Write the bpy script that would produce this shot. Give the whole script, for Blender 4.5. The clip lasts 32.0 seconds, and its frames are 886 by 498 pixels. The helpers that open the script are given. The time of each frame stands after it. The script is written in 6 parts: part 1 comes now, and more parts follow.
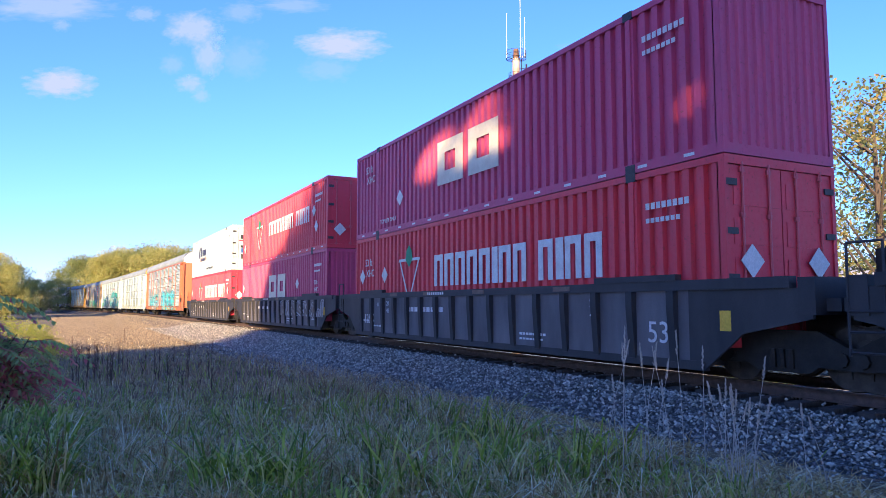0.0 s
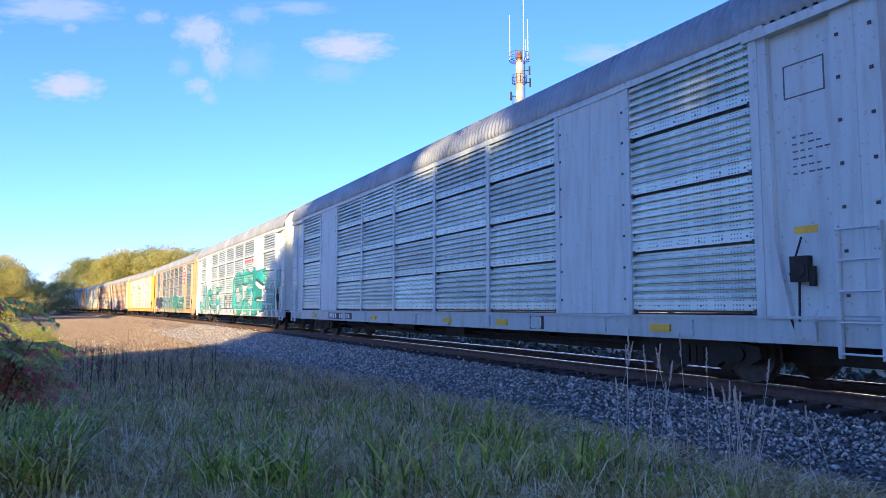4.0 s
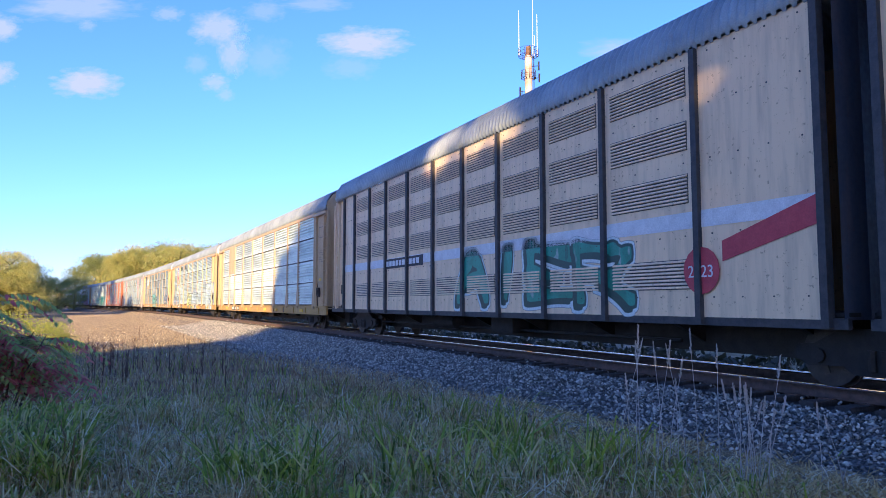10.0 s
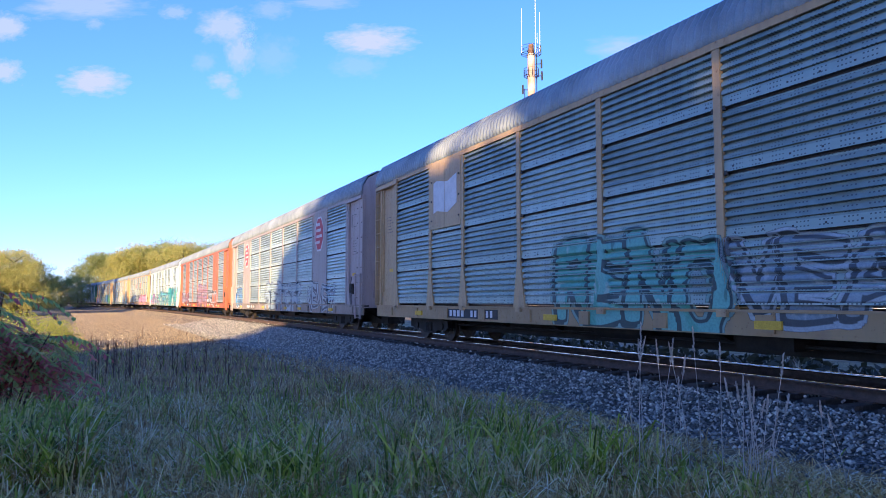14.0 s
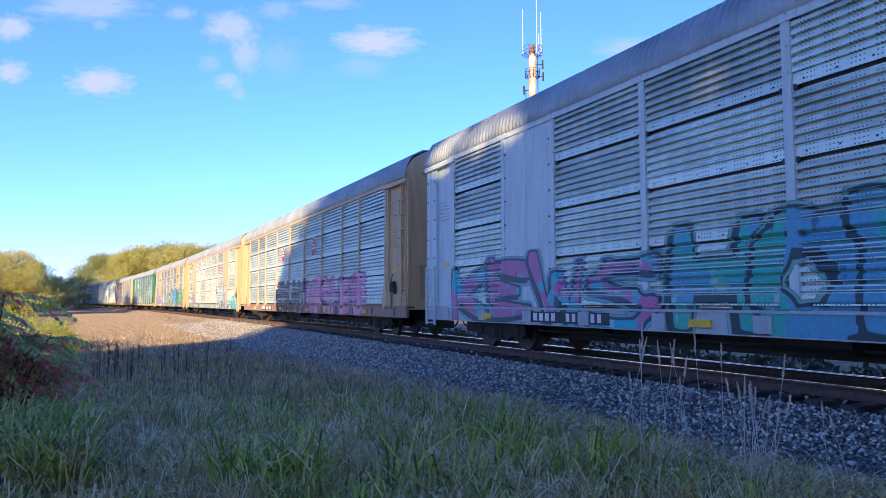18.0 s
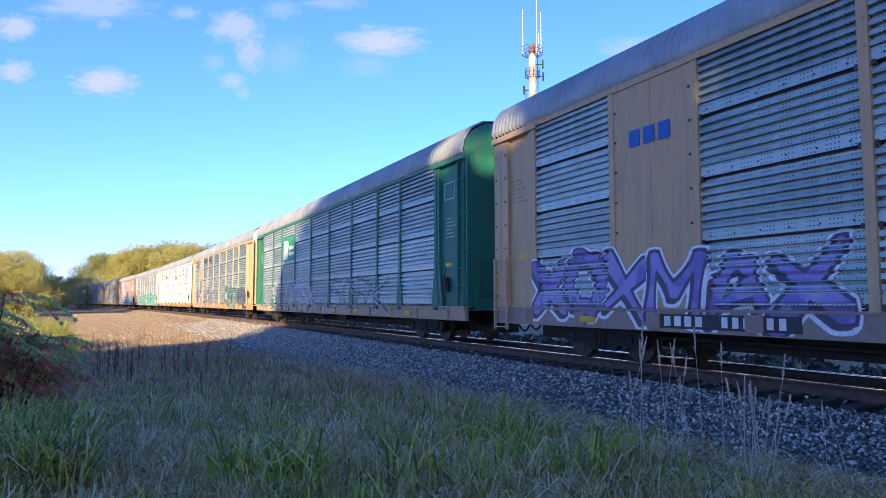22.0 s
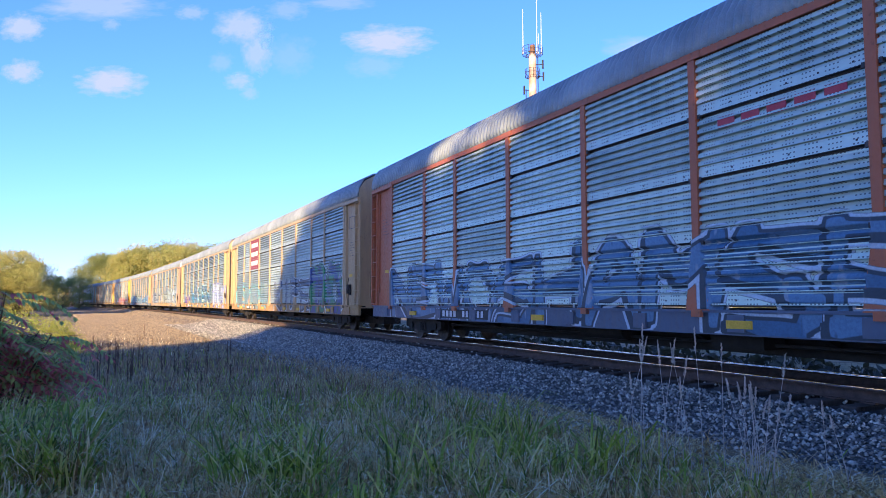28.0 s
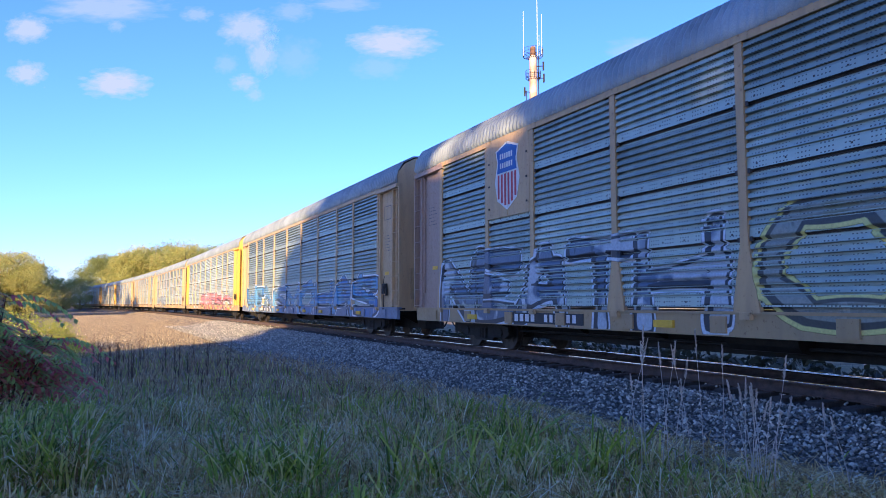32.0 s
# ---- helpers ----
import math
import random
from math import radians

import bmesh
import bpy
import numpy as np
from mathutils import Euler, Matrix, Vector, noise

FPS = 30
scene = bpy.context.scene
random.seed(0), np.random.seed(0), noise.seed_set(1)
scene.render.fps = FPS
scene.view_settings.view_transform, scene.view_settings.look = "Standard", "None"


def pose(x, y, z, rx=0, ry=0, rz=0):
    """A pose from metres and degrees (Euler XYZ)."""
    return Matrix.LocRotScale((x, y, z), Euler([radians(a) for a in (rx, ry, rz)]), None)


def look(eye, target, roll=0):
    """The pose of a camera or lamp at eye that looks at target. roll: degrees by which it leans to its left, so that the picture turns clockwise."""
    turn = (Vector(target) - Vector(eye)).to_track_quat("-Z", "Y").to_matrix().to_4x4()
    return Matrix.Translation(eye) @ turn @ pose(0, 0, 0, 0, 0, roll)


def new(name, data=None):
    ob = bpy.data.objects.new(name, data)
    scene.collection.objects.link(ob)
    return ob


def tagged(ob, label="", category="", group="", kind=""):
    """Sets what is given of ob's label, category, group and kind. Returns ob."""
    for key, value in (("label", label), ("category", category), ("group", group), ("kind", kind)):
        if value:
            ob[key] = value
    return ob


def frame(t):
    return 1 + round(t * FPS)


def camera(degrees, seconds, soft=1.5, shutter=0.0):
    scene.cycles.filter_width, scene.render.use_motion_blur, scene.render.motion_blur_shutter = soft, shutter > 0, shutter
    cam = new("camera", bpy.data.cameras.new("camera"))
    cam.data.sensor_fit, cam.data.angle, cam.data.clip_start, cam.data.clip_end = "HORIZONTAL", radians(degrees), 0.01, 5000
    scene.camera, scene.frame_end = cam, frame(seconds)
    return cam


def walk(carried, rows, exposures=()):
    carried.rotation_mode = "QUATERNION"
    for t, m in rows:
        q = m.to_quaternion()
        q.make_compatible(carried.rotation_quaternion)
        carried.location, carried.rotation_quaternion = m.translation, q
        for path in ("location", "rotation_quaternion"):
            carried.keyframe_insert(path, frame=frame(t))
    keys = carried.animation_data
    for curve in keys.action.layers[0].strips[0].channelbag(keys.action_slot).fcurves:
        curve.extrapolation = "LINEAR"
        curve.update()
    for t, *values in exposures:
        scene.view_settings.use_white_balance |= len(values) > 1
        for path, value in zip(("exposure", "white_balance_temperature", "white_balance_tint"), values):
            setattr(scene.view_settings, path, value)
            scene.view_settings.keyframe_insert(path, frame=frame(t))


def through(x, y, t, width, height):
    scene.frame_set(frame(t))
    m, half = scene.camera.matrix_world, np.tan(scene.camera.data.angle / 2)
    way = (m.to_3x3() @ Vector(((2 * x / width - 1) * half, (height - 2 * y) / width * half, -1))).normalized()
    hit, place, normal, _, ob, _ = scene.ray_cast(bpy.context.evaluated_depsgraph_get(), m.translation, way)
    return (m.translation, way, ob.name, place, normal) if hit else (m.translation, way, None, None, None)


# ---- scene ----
# camera: stands on the verge and settles slowly to its left during the first seconds
cam = camera(64.86, 32.0, soft=.5)
EYE = (0.0, 0.0, 1.127)
TURN = [(0, 1.34, -.25), (1, 1.30, -.33), (2, 1.20, -.37), (3, 1.15, -.38), (4.5, 1.02, -.44), (5.5, .92, -.46), (6, .87, -.46), (6.5, .79, -.46),
        (7, .64, -.34), (7.5, .50, -.24), (8, .45, -.10), (9, .36, -.09), (10, .32, -.09), (11, .25, -.07), (12, .14, -.02), (13, .13, .05),
        (14.5, .08, .06), (16.5, .02, .01), (19, 0, 0), (22, 0, .02), (25, 0, .03), (28.5, -.02, 0), (30, -.06, -.10), (32, -.06, -.12)]
walk(cam, [(t, pose(*EYE, 94.37 - dp, 0, -yaw)) for t, yaw, dp in TURN], [(0.0, 1.54, 4900, 40), (32.0, 1.54, 4900, 40)])

# world and sun: low autumn sun behind the camera, blue sky
SUN_ELEVATION, SUN_AZIMUTH = radians(14), radians(194)
world = bpy.data.worlds.new("world")
scene.world = world
world.use_nodes = True
wn = world.node_tree.nodes
sky = wn.new("ShaderNodeTexSky")
sky.sky_type, sky.sun_disc = "NISHITA", False
sky.sun_elevation, sky.sun_rotation = SUN_ELEVATION, SUN_AZIMUTH
sky.altitude, sky.air_density, sky.dust_density, sky.ozone_density = 700, 1.2, 0.5, 5.0
wn["Background"].inputs["Strength"].default_value = 0.092
world.node_tree.links.new(sky.outputs[0], wn["Background"].inputs[0])
sun = new("sun", bpy.data.lights.new("sun", "SUN"))
sun.data.energy, sun.data.angle, sun.data.color = 5.0, radians(0.5), (1.0, .68, .20)
TO_SUN = Vector((math.sin(SUN_AZIMUTH) * math.cos(SUN_ELEVATION), math.cos(SUN_AZIMUTH) * math.cos(SUN_ELEVATION), math.sin(SUN_ELEVATION)))
sun.matrix_world = look(TO_SUN * 50, (0, 0, 0))
# how far a sunbeam drifts to the side and falls for each metre northward
RUN, FALL = TO_SUN.x / TO_SUN.y, TO_SUN.z / -TO_SUN.y


# ---- materials ----
def material(name, rough=.6, metal=0.0):
    m = bpy.data.materials.new(name)
    m.use_nodes = True
    b = m.node_tree.nodes["Principled BSDF"]
    b.inputs["Roughness"].default_value, b.inputs["Metallic"].default_value = rough, metal
    return m, m.node_tree, b


def node(tree, kind, **values):
    n = tree.nodes.new(kind)
    for key, v in values.items():
        n.inputs[key.replace("_", " ")].default_value = v
    return n


def ramp(tree, source, stops):
    r = tree.nodes.new("ShaderNodeValToRGB")
    e = r.color_ramp.elements
    while len(e) < len(stops):
        e.new(.5)
    for el, (p, c) in zip(e, stops):
        el.position, el.color = p, (*c, 1) if len(c) == 3 else c
    tree.links.new(source, r.inputs[0])
    return r.outputs[0]


def mix(tree, fac, a, b, blend="MIX"):
    n = tree.nodes.new("ShaderNodeMix")
    n.data_type, n.blend_type = "RGBA", blend
    for sock, v in ((n.inputs[0], fac), (n.inputs[6], a), (n.inputs[7], b)):
        if isinstance(v, bpy.types.NodeSocket):
            tree.links.new(v, sock)
        else:
            sock.default_value = v if isinstance(v, (int, float)) else (*v, 1)
    return n.outputs[2]


def noise_of(tree, scale, detail=4, rough=.6, coords="Object", stretch=None):
    c = tree.nodes.new("ShaderNodeTexCoord")
    out = c.outputs[coords]
    if stretch:
        mp = tree.nodes.new("ShaderNodeMapping")
        mp.inputs["Scale"].default_value = stretch
        tree.links.new(out, mp.inputs[0])
        out = mp.outputs[0]
    n = node(tree, "ShaderNodeTexNoise", Scale=scale, Detail=detail, Roughness=rough)
    tree.links.new(out, n.inputs["Vector"])
    return n.outputs["Fac"]


def bump(tree, b, height, strength=.3, dist=.02):
    n = node(tree, "ShaderNodeBump", Strength=strength, Distance=dist)
    tree.links.new(height, n.inputs["Height"])
    tree.links.new(n.outputs[0], b.inputs["Normal"])


def colour_in(tree, b, sock):
    tree.links.new(sock, b.inputs["Base Color"])


def varied(name, c1, c2, scale=3.0, rough=.7, metal=0.0, bumps=.2, fine=40.0, dist=.01, stretch=None):
    """A surface of two colours mottled at two scales."""
    m, t, b = material(name, rough, metal)
    big, small = noise_of(t, scale, stretch=stretch), noise_of(t, fine, 3)
    base = ramp(t, big, [(.3, c1), (.7, c2)])
    colour_in(t, b, mix(t, .35, base, ramp(t, small, [(.3, (.5, .5, .5)), (.7, (1, 1, 1))]), "MULTIPLY"))
    bump(t, b, small, bumps, dist)
    return m


def paint_material(name, rough=.45, dirt=.32, metal=0.0):
    """Weathered railcar paint: the colour is the object's own, with rust streaks and road dirt."""
    m, t, b = material(name, rough, metal)
    info = t.nodes.new("ShaderNodeObjectInfo")
    streak = noise_of(t, 2.2, 5, stretch=(3.0, 3.0, .35))
    fine = noise_of(t, 14, 5)
    worn = mix(t, ramp(t, streak, [(.45, (0, 0, 0)), (.75, (dirt, dirt, dirt))]), info.outputs["Color"], (.16, .12, .09))
    worn = mix(t, ramp(t, fine, [(.62, (0, 0, 0)), (.70, (.5, .5, .5))]), worn, (.13, .07, .045))
    colour_in(t, b, worn)
    t.links.new(ramp(t, fine, [(.3, (rough - .1,) * 3), (.7, (rough + .25,) * 3)]), b.inputs["Roughness"])
    bump(t, b, fine, .12, .004)
    return m


PAINT = paint_material("railcar_paint")
BOXPAINT = paint_material("container_paint", .4, .14)


def galvanised():
    """Zinc-coated perforated sheet: spangled grey, dulled by streaks, rows of small holes."""
    m, t, b = material("galvanised_sheet", .42, .3)
    info = t.nodes.new("ShaderNodeObjectInfo")
    streak, blotch = noise_of(t, 1.3, 4, stretch=(.5, 1, 1.1)), noise_of(t, 9, 4)
    base = ramp(t, streak, [(.30, (.47, .53, .46)), (.50, (.67, .74, .64)), (.68, (.83, .89, .76))])
    base = mix(t, .35, base, ramp(t, blotch, [(.3, (.55, .57, .6)), (.7, (1, 1, 1))]), "MULTIPLY")
    base = mix(t, ramp(t, info.outputs["Random"], [(0, (.70,) * 3), (1, (.95,) * 3)]), base, info.outputs["Color"], "MULTIPLY")
    c = t.nodes.new("ShaderNodeTexCoord")
    sep = t.nodes.new("ShaderNodeSeparateXYZ")
    t.links.new(c.outputs["Object"], sep.inputs[0])
    # each rolled sheet has dulled by its own amount
    row = t.nodes.new("ShaderNodeMath"); row.operation = "MULTIPLY_ADD"; row.inputs[1].default_value, row.inputs[2].default_value = 1 / .9875, -1.02 / .9875
    whole = t.nodes.new("ShaderNodeMath"); whole.operation = "FLOOR"
    t.links.new(sep.outputs[2], row.inputs[0]); t.links.new(row.outputs[0], whole.inputs[0])
    own = t.nodes.new("ShaderNodeTexWhiteNoise"); own.noise_dimensions = "4D"
    place = t.nodes.new("ShaderNodeCombineXYZ")
    t.links.new(whole.outputs[0], place.inputs[0]); t.links.new(info.outputs["Random"], own.inputs["W"]); t.links.new(place.outputs[0], own.inputs["Vector"])
    base = mix(t, .9, base, ramp(t, own.outputs["Value"], [(0, (.66,) * 3), (.5, (.86,) * 3), (.85, (1.0,) * 3), (1, (1.10,) * 3)]), "MULTIPLY")

    def comb(axis, pitch, share):
        a = t.nodes.new("ShaderNodeMath"); a.operation = "MULTIPLY"; a.inputs[1].default_value = 1 / pitch
        f = t.nodes.new("ShaderNodeMath"); f.operation = "FRACT"
        g = t.nodes.new("ShaderNodeMath"); g.operation = "LESS_THAN"; g.inputs[1].default_value = share
        t.links.new(sep.outputs[axis], a.inputs[0]); t.links.new(a.outputs[0], f.inputs[0]); t.links.new(f.outputs[0], g.inputs[0])
        return g.outputs[0]
    # the flat laps between the ribbed bands are duller
    shift = t.nodes.new("ShaderNodeMath"); shift.operation = "ADD"; shift.inputs[1].default_value = -1.02
    t.links.new(sep.outputs[2], shift.inputs[0])
    a = t.nodes.new("ShaderNodeMath"); a.operation = "MULTIPLY"; a.inputs[1].default_value = 1 / .9875
    f = t.nodes.new("ShaderNodeMath"); f.operation = "FRACT"
    t.links.new(shift.outputs[0], a.inputs[0]); t.links.new(a.outputs[0], f.inputs[0])
    base = mix(t, ramp(t, f.outputs[0], [(.200, (.45,) * 3), (.212, (0, 0, 0))]), base, mix(t, .8, (.76, .84, .72), info.outputs["Color"], "MULTIPLY"))
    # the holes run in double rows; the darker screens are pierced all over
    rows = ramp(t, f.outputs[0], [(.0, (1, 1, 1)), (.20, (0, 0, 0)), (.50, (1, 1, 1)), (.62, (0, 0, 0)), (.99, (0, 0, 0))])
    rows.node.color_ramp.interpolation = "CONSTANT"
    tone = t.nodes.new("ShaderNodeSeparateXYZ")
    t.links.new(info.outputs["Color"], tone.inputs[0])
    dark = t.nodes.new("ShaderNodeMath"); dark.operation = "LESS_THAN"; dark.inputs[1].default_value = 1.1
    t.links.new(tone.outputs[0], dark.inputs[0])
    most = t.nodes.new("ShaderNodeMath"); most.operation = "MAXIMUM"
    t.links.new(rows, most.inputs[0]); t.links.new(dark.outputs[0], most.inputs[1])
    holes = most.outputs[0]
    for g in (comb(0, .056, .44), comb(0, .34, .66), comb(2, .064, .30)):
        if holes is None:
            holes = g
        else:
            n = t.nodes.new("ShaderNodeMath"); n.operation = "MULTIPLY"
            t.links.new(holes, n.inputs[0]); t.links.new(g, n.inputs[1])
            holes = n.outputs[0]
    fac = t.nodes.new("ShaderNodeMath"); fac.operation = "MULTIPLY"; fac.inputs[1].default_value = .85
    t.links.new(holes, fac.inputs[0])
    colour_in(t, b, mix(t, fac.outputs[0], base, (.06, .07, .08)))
    bump(t, b, blotch, .1, .004)
    return m


GALV = galvanised()
ROOF = varied("galvanised_roof", (.24, .28, .29), (.40, .45, .46), 1.2, .5, .3, .1)
# for dark fittings, and as painted shade in sheet gaps and behind louvres
DARK_OR_SHADE = varied("dark_parts_and_shade", (.05, .05, .055), (.09, .085, .08), 8, .6, .4)
STEEL_DARK = varied("dark_steel", (.014, .013, .012), (.036, .031, .026), 5, .7, .3)
WHEEL = varied("wheel_steel", (.05, .042, .036), (.10, .08, .065), 7, .55, .6)
RUST = varied("rust", (.12, .06, .035), (.22, .12, .07), 6, .85)
WELL = varied("well_car_grey", (.022, .022, .027), (.052, .049, .052), 1.4, .6, .1, .15, stretch=(1, 1, .4))
WELL_PLATE = varied("well_car_plate", (.09, .082, .088), (.20, .185, .19), 1.1, .65, .1, .15, stretch=(1, 1, .35))
WHITE_MARK = varied("white_lettering", (.62, .62, .60), (.80, .80, .78), 5, .6)
STENCIL = varied("faded_stencil", (.10, .095, .09), (.18, .17, .16), 8, .7)
BLACK_MARK = varied("black_lettering", (.02, .02, .022), (.045, .045, .045), 5, .6)
YELLOW_MARK = varied("yellow_marking", (.65, .40, .02), (.80, .52, .05), 5, .55)
BLUE_MARK = varied("blue_marking", (.02, .10, .38), (.04, .14, .46), 5, .55)
RED_MARK = varied("red_marking", (.42, .04, .06), (.52, .07, .08), 5, .55)
GREEN_MARK = varied("green_marking", (.01, .22, .09), (.02, .30, .13), 5, .55)
RAIL_SIDE = varied("rail_web", (.07, .045, .035), (.14, .09, .065), 9, .8, .2)
RAIL_TOP = varied("polished_rail_head", (.90, .89, .87), (.96, .95, .93), 30, .10, 1.0, .02)
TIE = varied("creosoted_tie", (.035, .028, .023), (.085, .068, .055), 6, .9, 0, .5, 60, stretch=(1, 6, 1))


def leaf_material(name, stops, through=.35):
    m, t, b = material(name, .55)
    geo = t.nodes.new("ShaderNodeNewGeometry")
    col = ramp(t, geo.outputs["Random Per Island"], stops)
    colour_in(t, b, col)
    tr = t.nodes.new("ShaderNodeBsdfTranslucent")
    t.links.new(col, tr.inputs[0])
    mx = t.nodes.new("ShaderNodeMixShader")
    mx.inputs[0].default_value = through
    t.links.new(b.outputs[0], mx.inputs[1]), t.links.new(tr.outputs[0], mx.inputs[2])
    t.links.new(mx.outputs[0], t.nodes["Material Output"].inputs[0])
    return m


LEAF_AUTUMN = leaf_material("autumn_leaves", [(0, (.34, .39, .09)), (.4, (.42, .43, .10)), (.8, (.48, .43, .11)), (1, (.54, .42, .11))], .5)
LEAF_POPLAR = leaf_material("poplar_leaves", [(0, (.12, .15, .05)), (.6, (.22, .22, .07)), (1, (.38, .28, .07))], .35)
LEAF_NEAR = leaf_material("near_wood_leaves", [(0, (.16, .20, .03)), (.5, (.30, .32, .05)), (1, (.48, .42, .08))], .55)
LEAF_GREEN = leaf_material("green_leaves", [(0, (.18, .24, .06)), (.5, (.26, .30, .08)), (1, (.36, .36, .10))], .5)
LEAF_SUMAC = leaf_material("sumac_red_leaves", [(0, (.55, .14, .15)), (.4, (.72, .22, .20)), (.6, (.80, .36, .26)), (.65, (.40, .52, .20)), (1, (.54, .64, .26))], .55)
LEAF_SUMAC_TOP = leaf_material("sumac_green_leaves", [(0, (.30, .42, .12)), (.4, (.44, .58, .16)), (.7, (.58, .68, .20)), (.75, (.55, .14, .15)), (1, (.70, .20, .19))], .55)
LEAF_BUSH = leaf_material("bush_leaves", [(0, (.20, .26, .03)), (.5, (.34, .40, .04)), (1, (.52, .48, .06))], .45)
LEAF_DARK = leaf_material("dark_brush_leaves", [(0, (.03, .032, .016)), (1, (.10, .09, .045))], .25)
GRASS_GREEN = leaf_material("green_grass", [(0, (.10, .14, .02)), (.35, (.25, .34, .035)), (.65, (.44, .52, .06)), (.85, (.64, .60, .14)), (1, (.84, .72, .34))], .42)
GRASS_DRY = leaf_material("dry_grass", [(0, (.24, .14, .05)), (.35, (.58, .40, .14)), (.7, (.84, .66, .30)), (.88, (.94, .83, .50)), (1, (.97, .92, .70))], .4)
WEED = leaf_material("brown_weeds", [(0, (.18, .10, .05)), (.5, (.44, .28, .14)), (.85, (.66, .48, .26)), (1, (.46, .44, .12))], .35)
STALK = leaf_material("bleached_stalk", [(0, (.38, .32, .25)), (1, (.62, .55, .46))], .2)
STEM_BROWN = varied("brown_stem", (.07, .035, .025), (.12, .07, .045), 8, .85)
BARK = varied("bark", (.06, .045, .035), (.13, .10, .075), 3, .95, 0, .6, 30, .03, stretch=(2, 2, .4))
STONE = leaf_material("ballast_stone", [(0, (.06, .058, .05)), (.45, (.21, .20, .17)), (.8, (.44, .42, .35)), (.93, (.58, .54, .42)), (1, (.74, .69, .56))], 0.0)
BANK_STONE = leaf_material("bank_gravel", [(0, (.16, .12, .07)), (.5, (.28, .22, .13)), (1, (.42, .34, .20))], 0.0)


# ---- mesh helpers ----
def quad_box(bm, x0, x1, y0, y1, z0, z1, mat=0):
    v = [bm.verts.new((x, y, z)) for z in (z0, z1) for y in (y0, y1) for x in (x0, x1)]
    for f in ((0, 2, 3, 1), (4, 5, 7, 6), (0, 1, 5, 4), (2, 6, 7, 3), (0, 4, 6, 2), (1, 3, 7, 5)):
        bm.faces.new([v[i] for i in f]).material_index = mat


def prism(bm, outline, a, b, axis="x", mat=0):
    """An outline of (u, v) pairs drawn out from a to b along an axis."""
    put = {"x": lambda u, v, w: (w, u, v), "y": lambda u, v, w: (u, w, v), "z": lambda u, v, w: (u, v, w)}[axis]
    lo, hi = ([bm.verts.new(put(u, v, w)) for u, v in outline] for w in (a, b))
    n = len(outline)
    for i in range(n):
        bm.faces.new((lo[i], lo[(i + 1) % n], hi[(i + 1) % n], hi[i])).material_index = mat
    bm.faces.new(lo[::-1]).material_index = mat
    bm.faces.new(hi).material_index = mat


def rod(bm, p, q, r, sides=8, r2=None, mat=0):
    p, q = Vector(p), Vector(q)
    d = (q - p).normalized()
    u = d.orthogonal().normalized()
    w = d.cross(u)
    rings = []
    for c, rr in ((p, r), (q, r if r2 is None else r2)):
        rings.append([bm.verts.new(c + (u * math.cos(a) + w * math.sin(a)) * rr) for a in (2 * math.pi * i / sides for i in range(sides))])
    for i in range(sides):
        bm.faces.new((rings[0][i], rings[0][(i + 1) % sides], rings[1][(i + 1) % sides], rings[1][i])).material_index = mat
    bm.faces.new(rings[0][::-1]).material_index = mat
    bm.faces.new(rings[1]).material_index = mat


def disc(bm, centre, r, thick, sides=20, mat=0):
    c = Vector(centre)
    rod(bm, c - Vector((0, thick / 2, 0)), c + Vector((0, thick / 2, 0)), r, sides, mat=mat)


def finish(bm, name, mats, chamfer=0.0):
    bmesh.ops.recalc_face_normals(bm, faces=bm.faces)
    if chamfer:
        bmesh.ops.bevel(bm, geom=bm.edges[:], offset=chamfer, segments=1, affect="EDGES", clamp_overlap=True)
    me = bpy.data.meshes.new(name)
    bm.to_mesh(me)
    bm.free()
    for m in (mats if isinstance(mats, (list, tuple)) else [mats]):
        me.materials.append(m)
    return me


def made(name, build, mats, chamfer=0.0):
    bm = bmesh.new()
    build(bm)
    return finish(bm, name, mats, chamfer)


def part(name, data, material_, parent, label="", colour=None, at=None):
    """Links a bmesh or a ready mesh as one object under its thing or part."""
    me = finish(data, name, material_) if isinstance(data, bmesh.types.BMesh) else data
    ob = new(name, me)
    ob.parent = parent
    if at is not None:
        ob.matrix_local = at
    if colour:
        ob.color = (*colour, 1)
    if label:
        tagged(ob, label)
    return ob


def thing(name, label, category, group="", kind="", at=None):
    ob = new(name)
    ob.empty_display_size = .2
    if at is not None:
        ob.matrix_world = at
    return tagged(ob, label, category, group, kind)


def quads_mesh(name, verts, faces, mats, index=None):
    """A mesh from arrays: verts (n, 3), faces (m, k)."""
    me = bpy.data.meshes.new(name)
    verts, faces = np.asarray(verts, dtype=np.float32), np.asarray(faces, dtype=np.int32)
    k = faces.shape[1]
    me.vertices.add(len(verts)), me.loops.add(faces.size), me.polygons.add(len(faces))
    me.vertices.foreach_set("co", verts.ravel())
    me.loops.foreach_set("vertex_index", faces.ravel())
    me.polygons.foreach_set("loop_start", np.arange(0, faces.size, k, dtype=np.int32))
    if index is not None:
        me.polygons.foreach_set("material_index", np.asarray(index, dtype=np.int32))
    me.update(calc_edges=True)
    for m in (mats if isinstance(mats, (list, tuple)) else [mats]):
        me.materials.append(m)
    return me


# ---- the track's line: arc length runs away from the camera, rail tops at z = 0 ----
def heading(s):
    c = min(max(s, -25.0), 165.0)
    th = .43907 + .0004353 * c + 6.3482e-6 * c * c / 2 - 3.536e-8 * c ** 3 / 3
    if s > 165:
        th += .0011 * (min(s, 620.0) - 165)
    return th


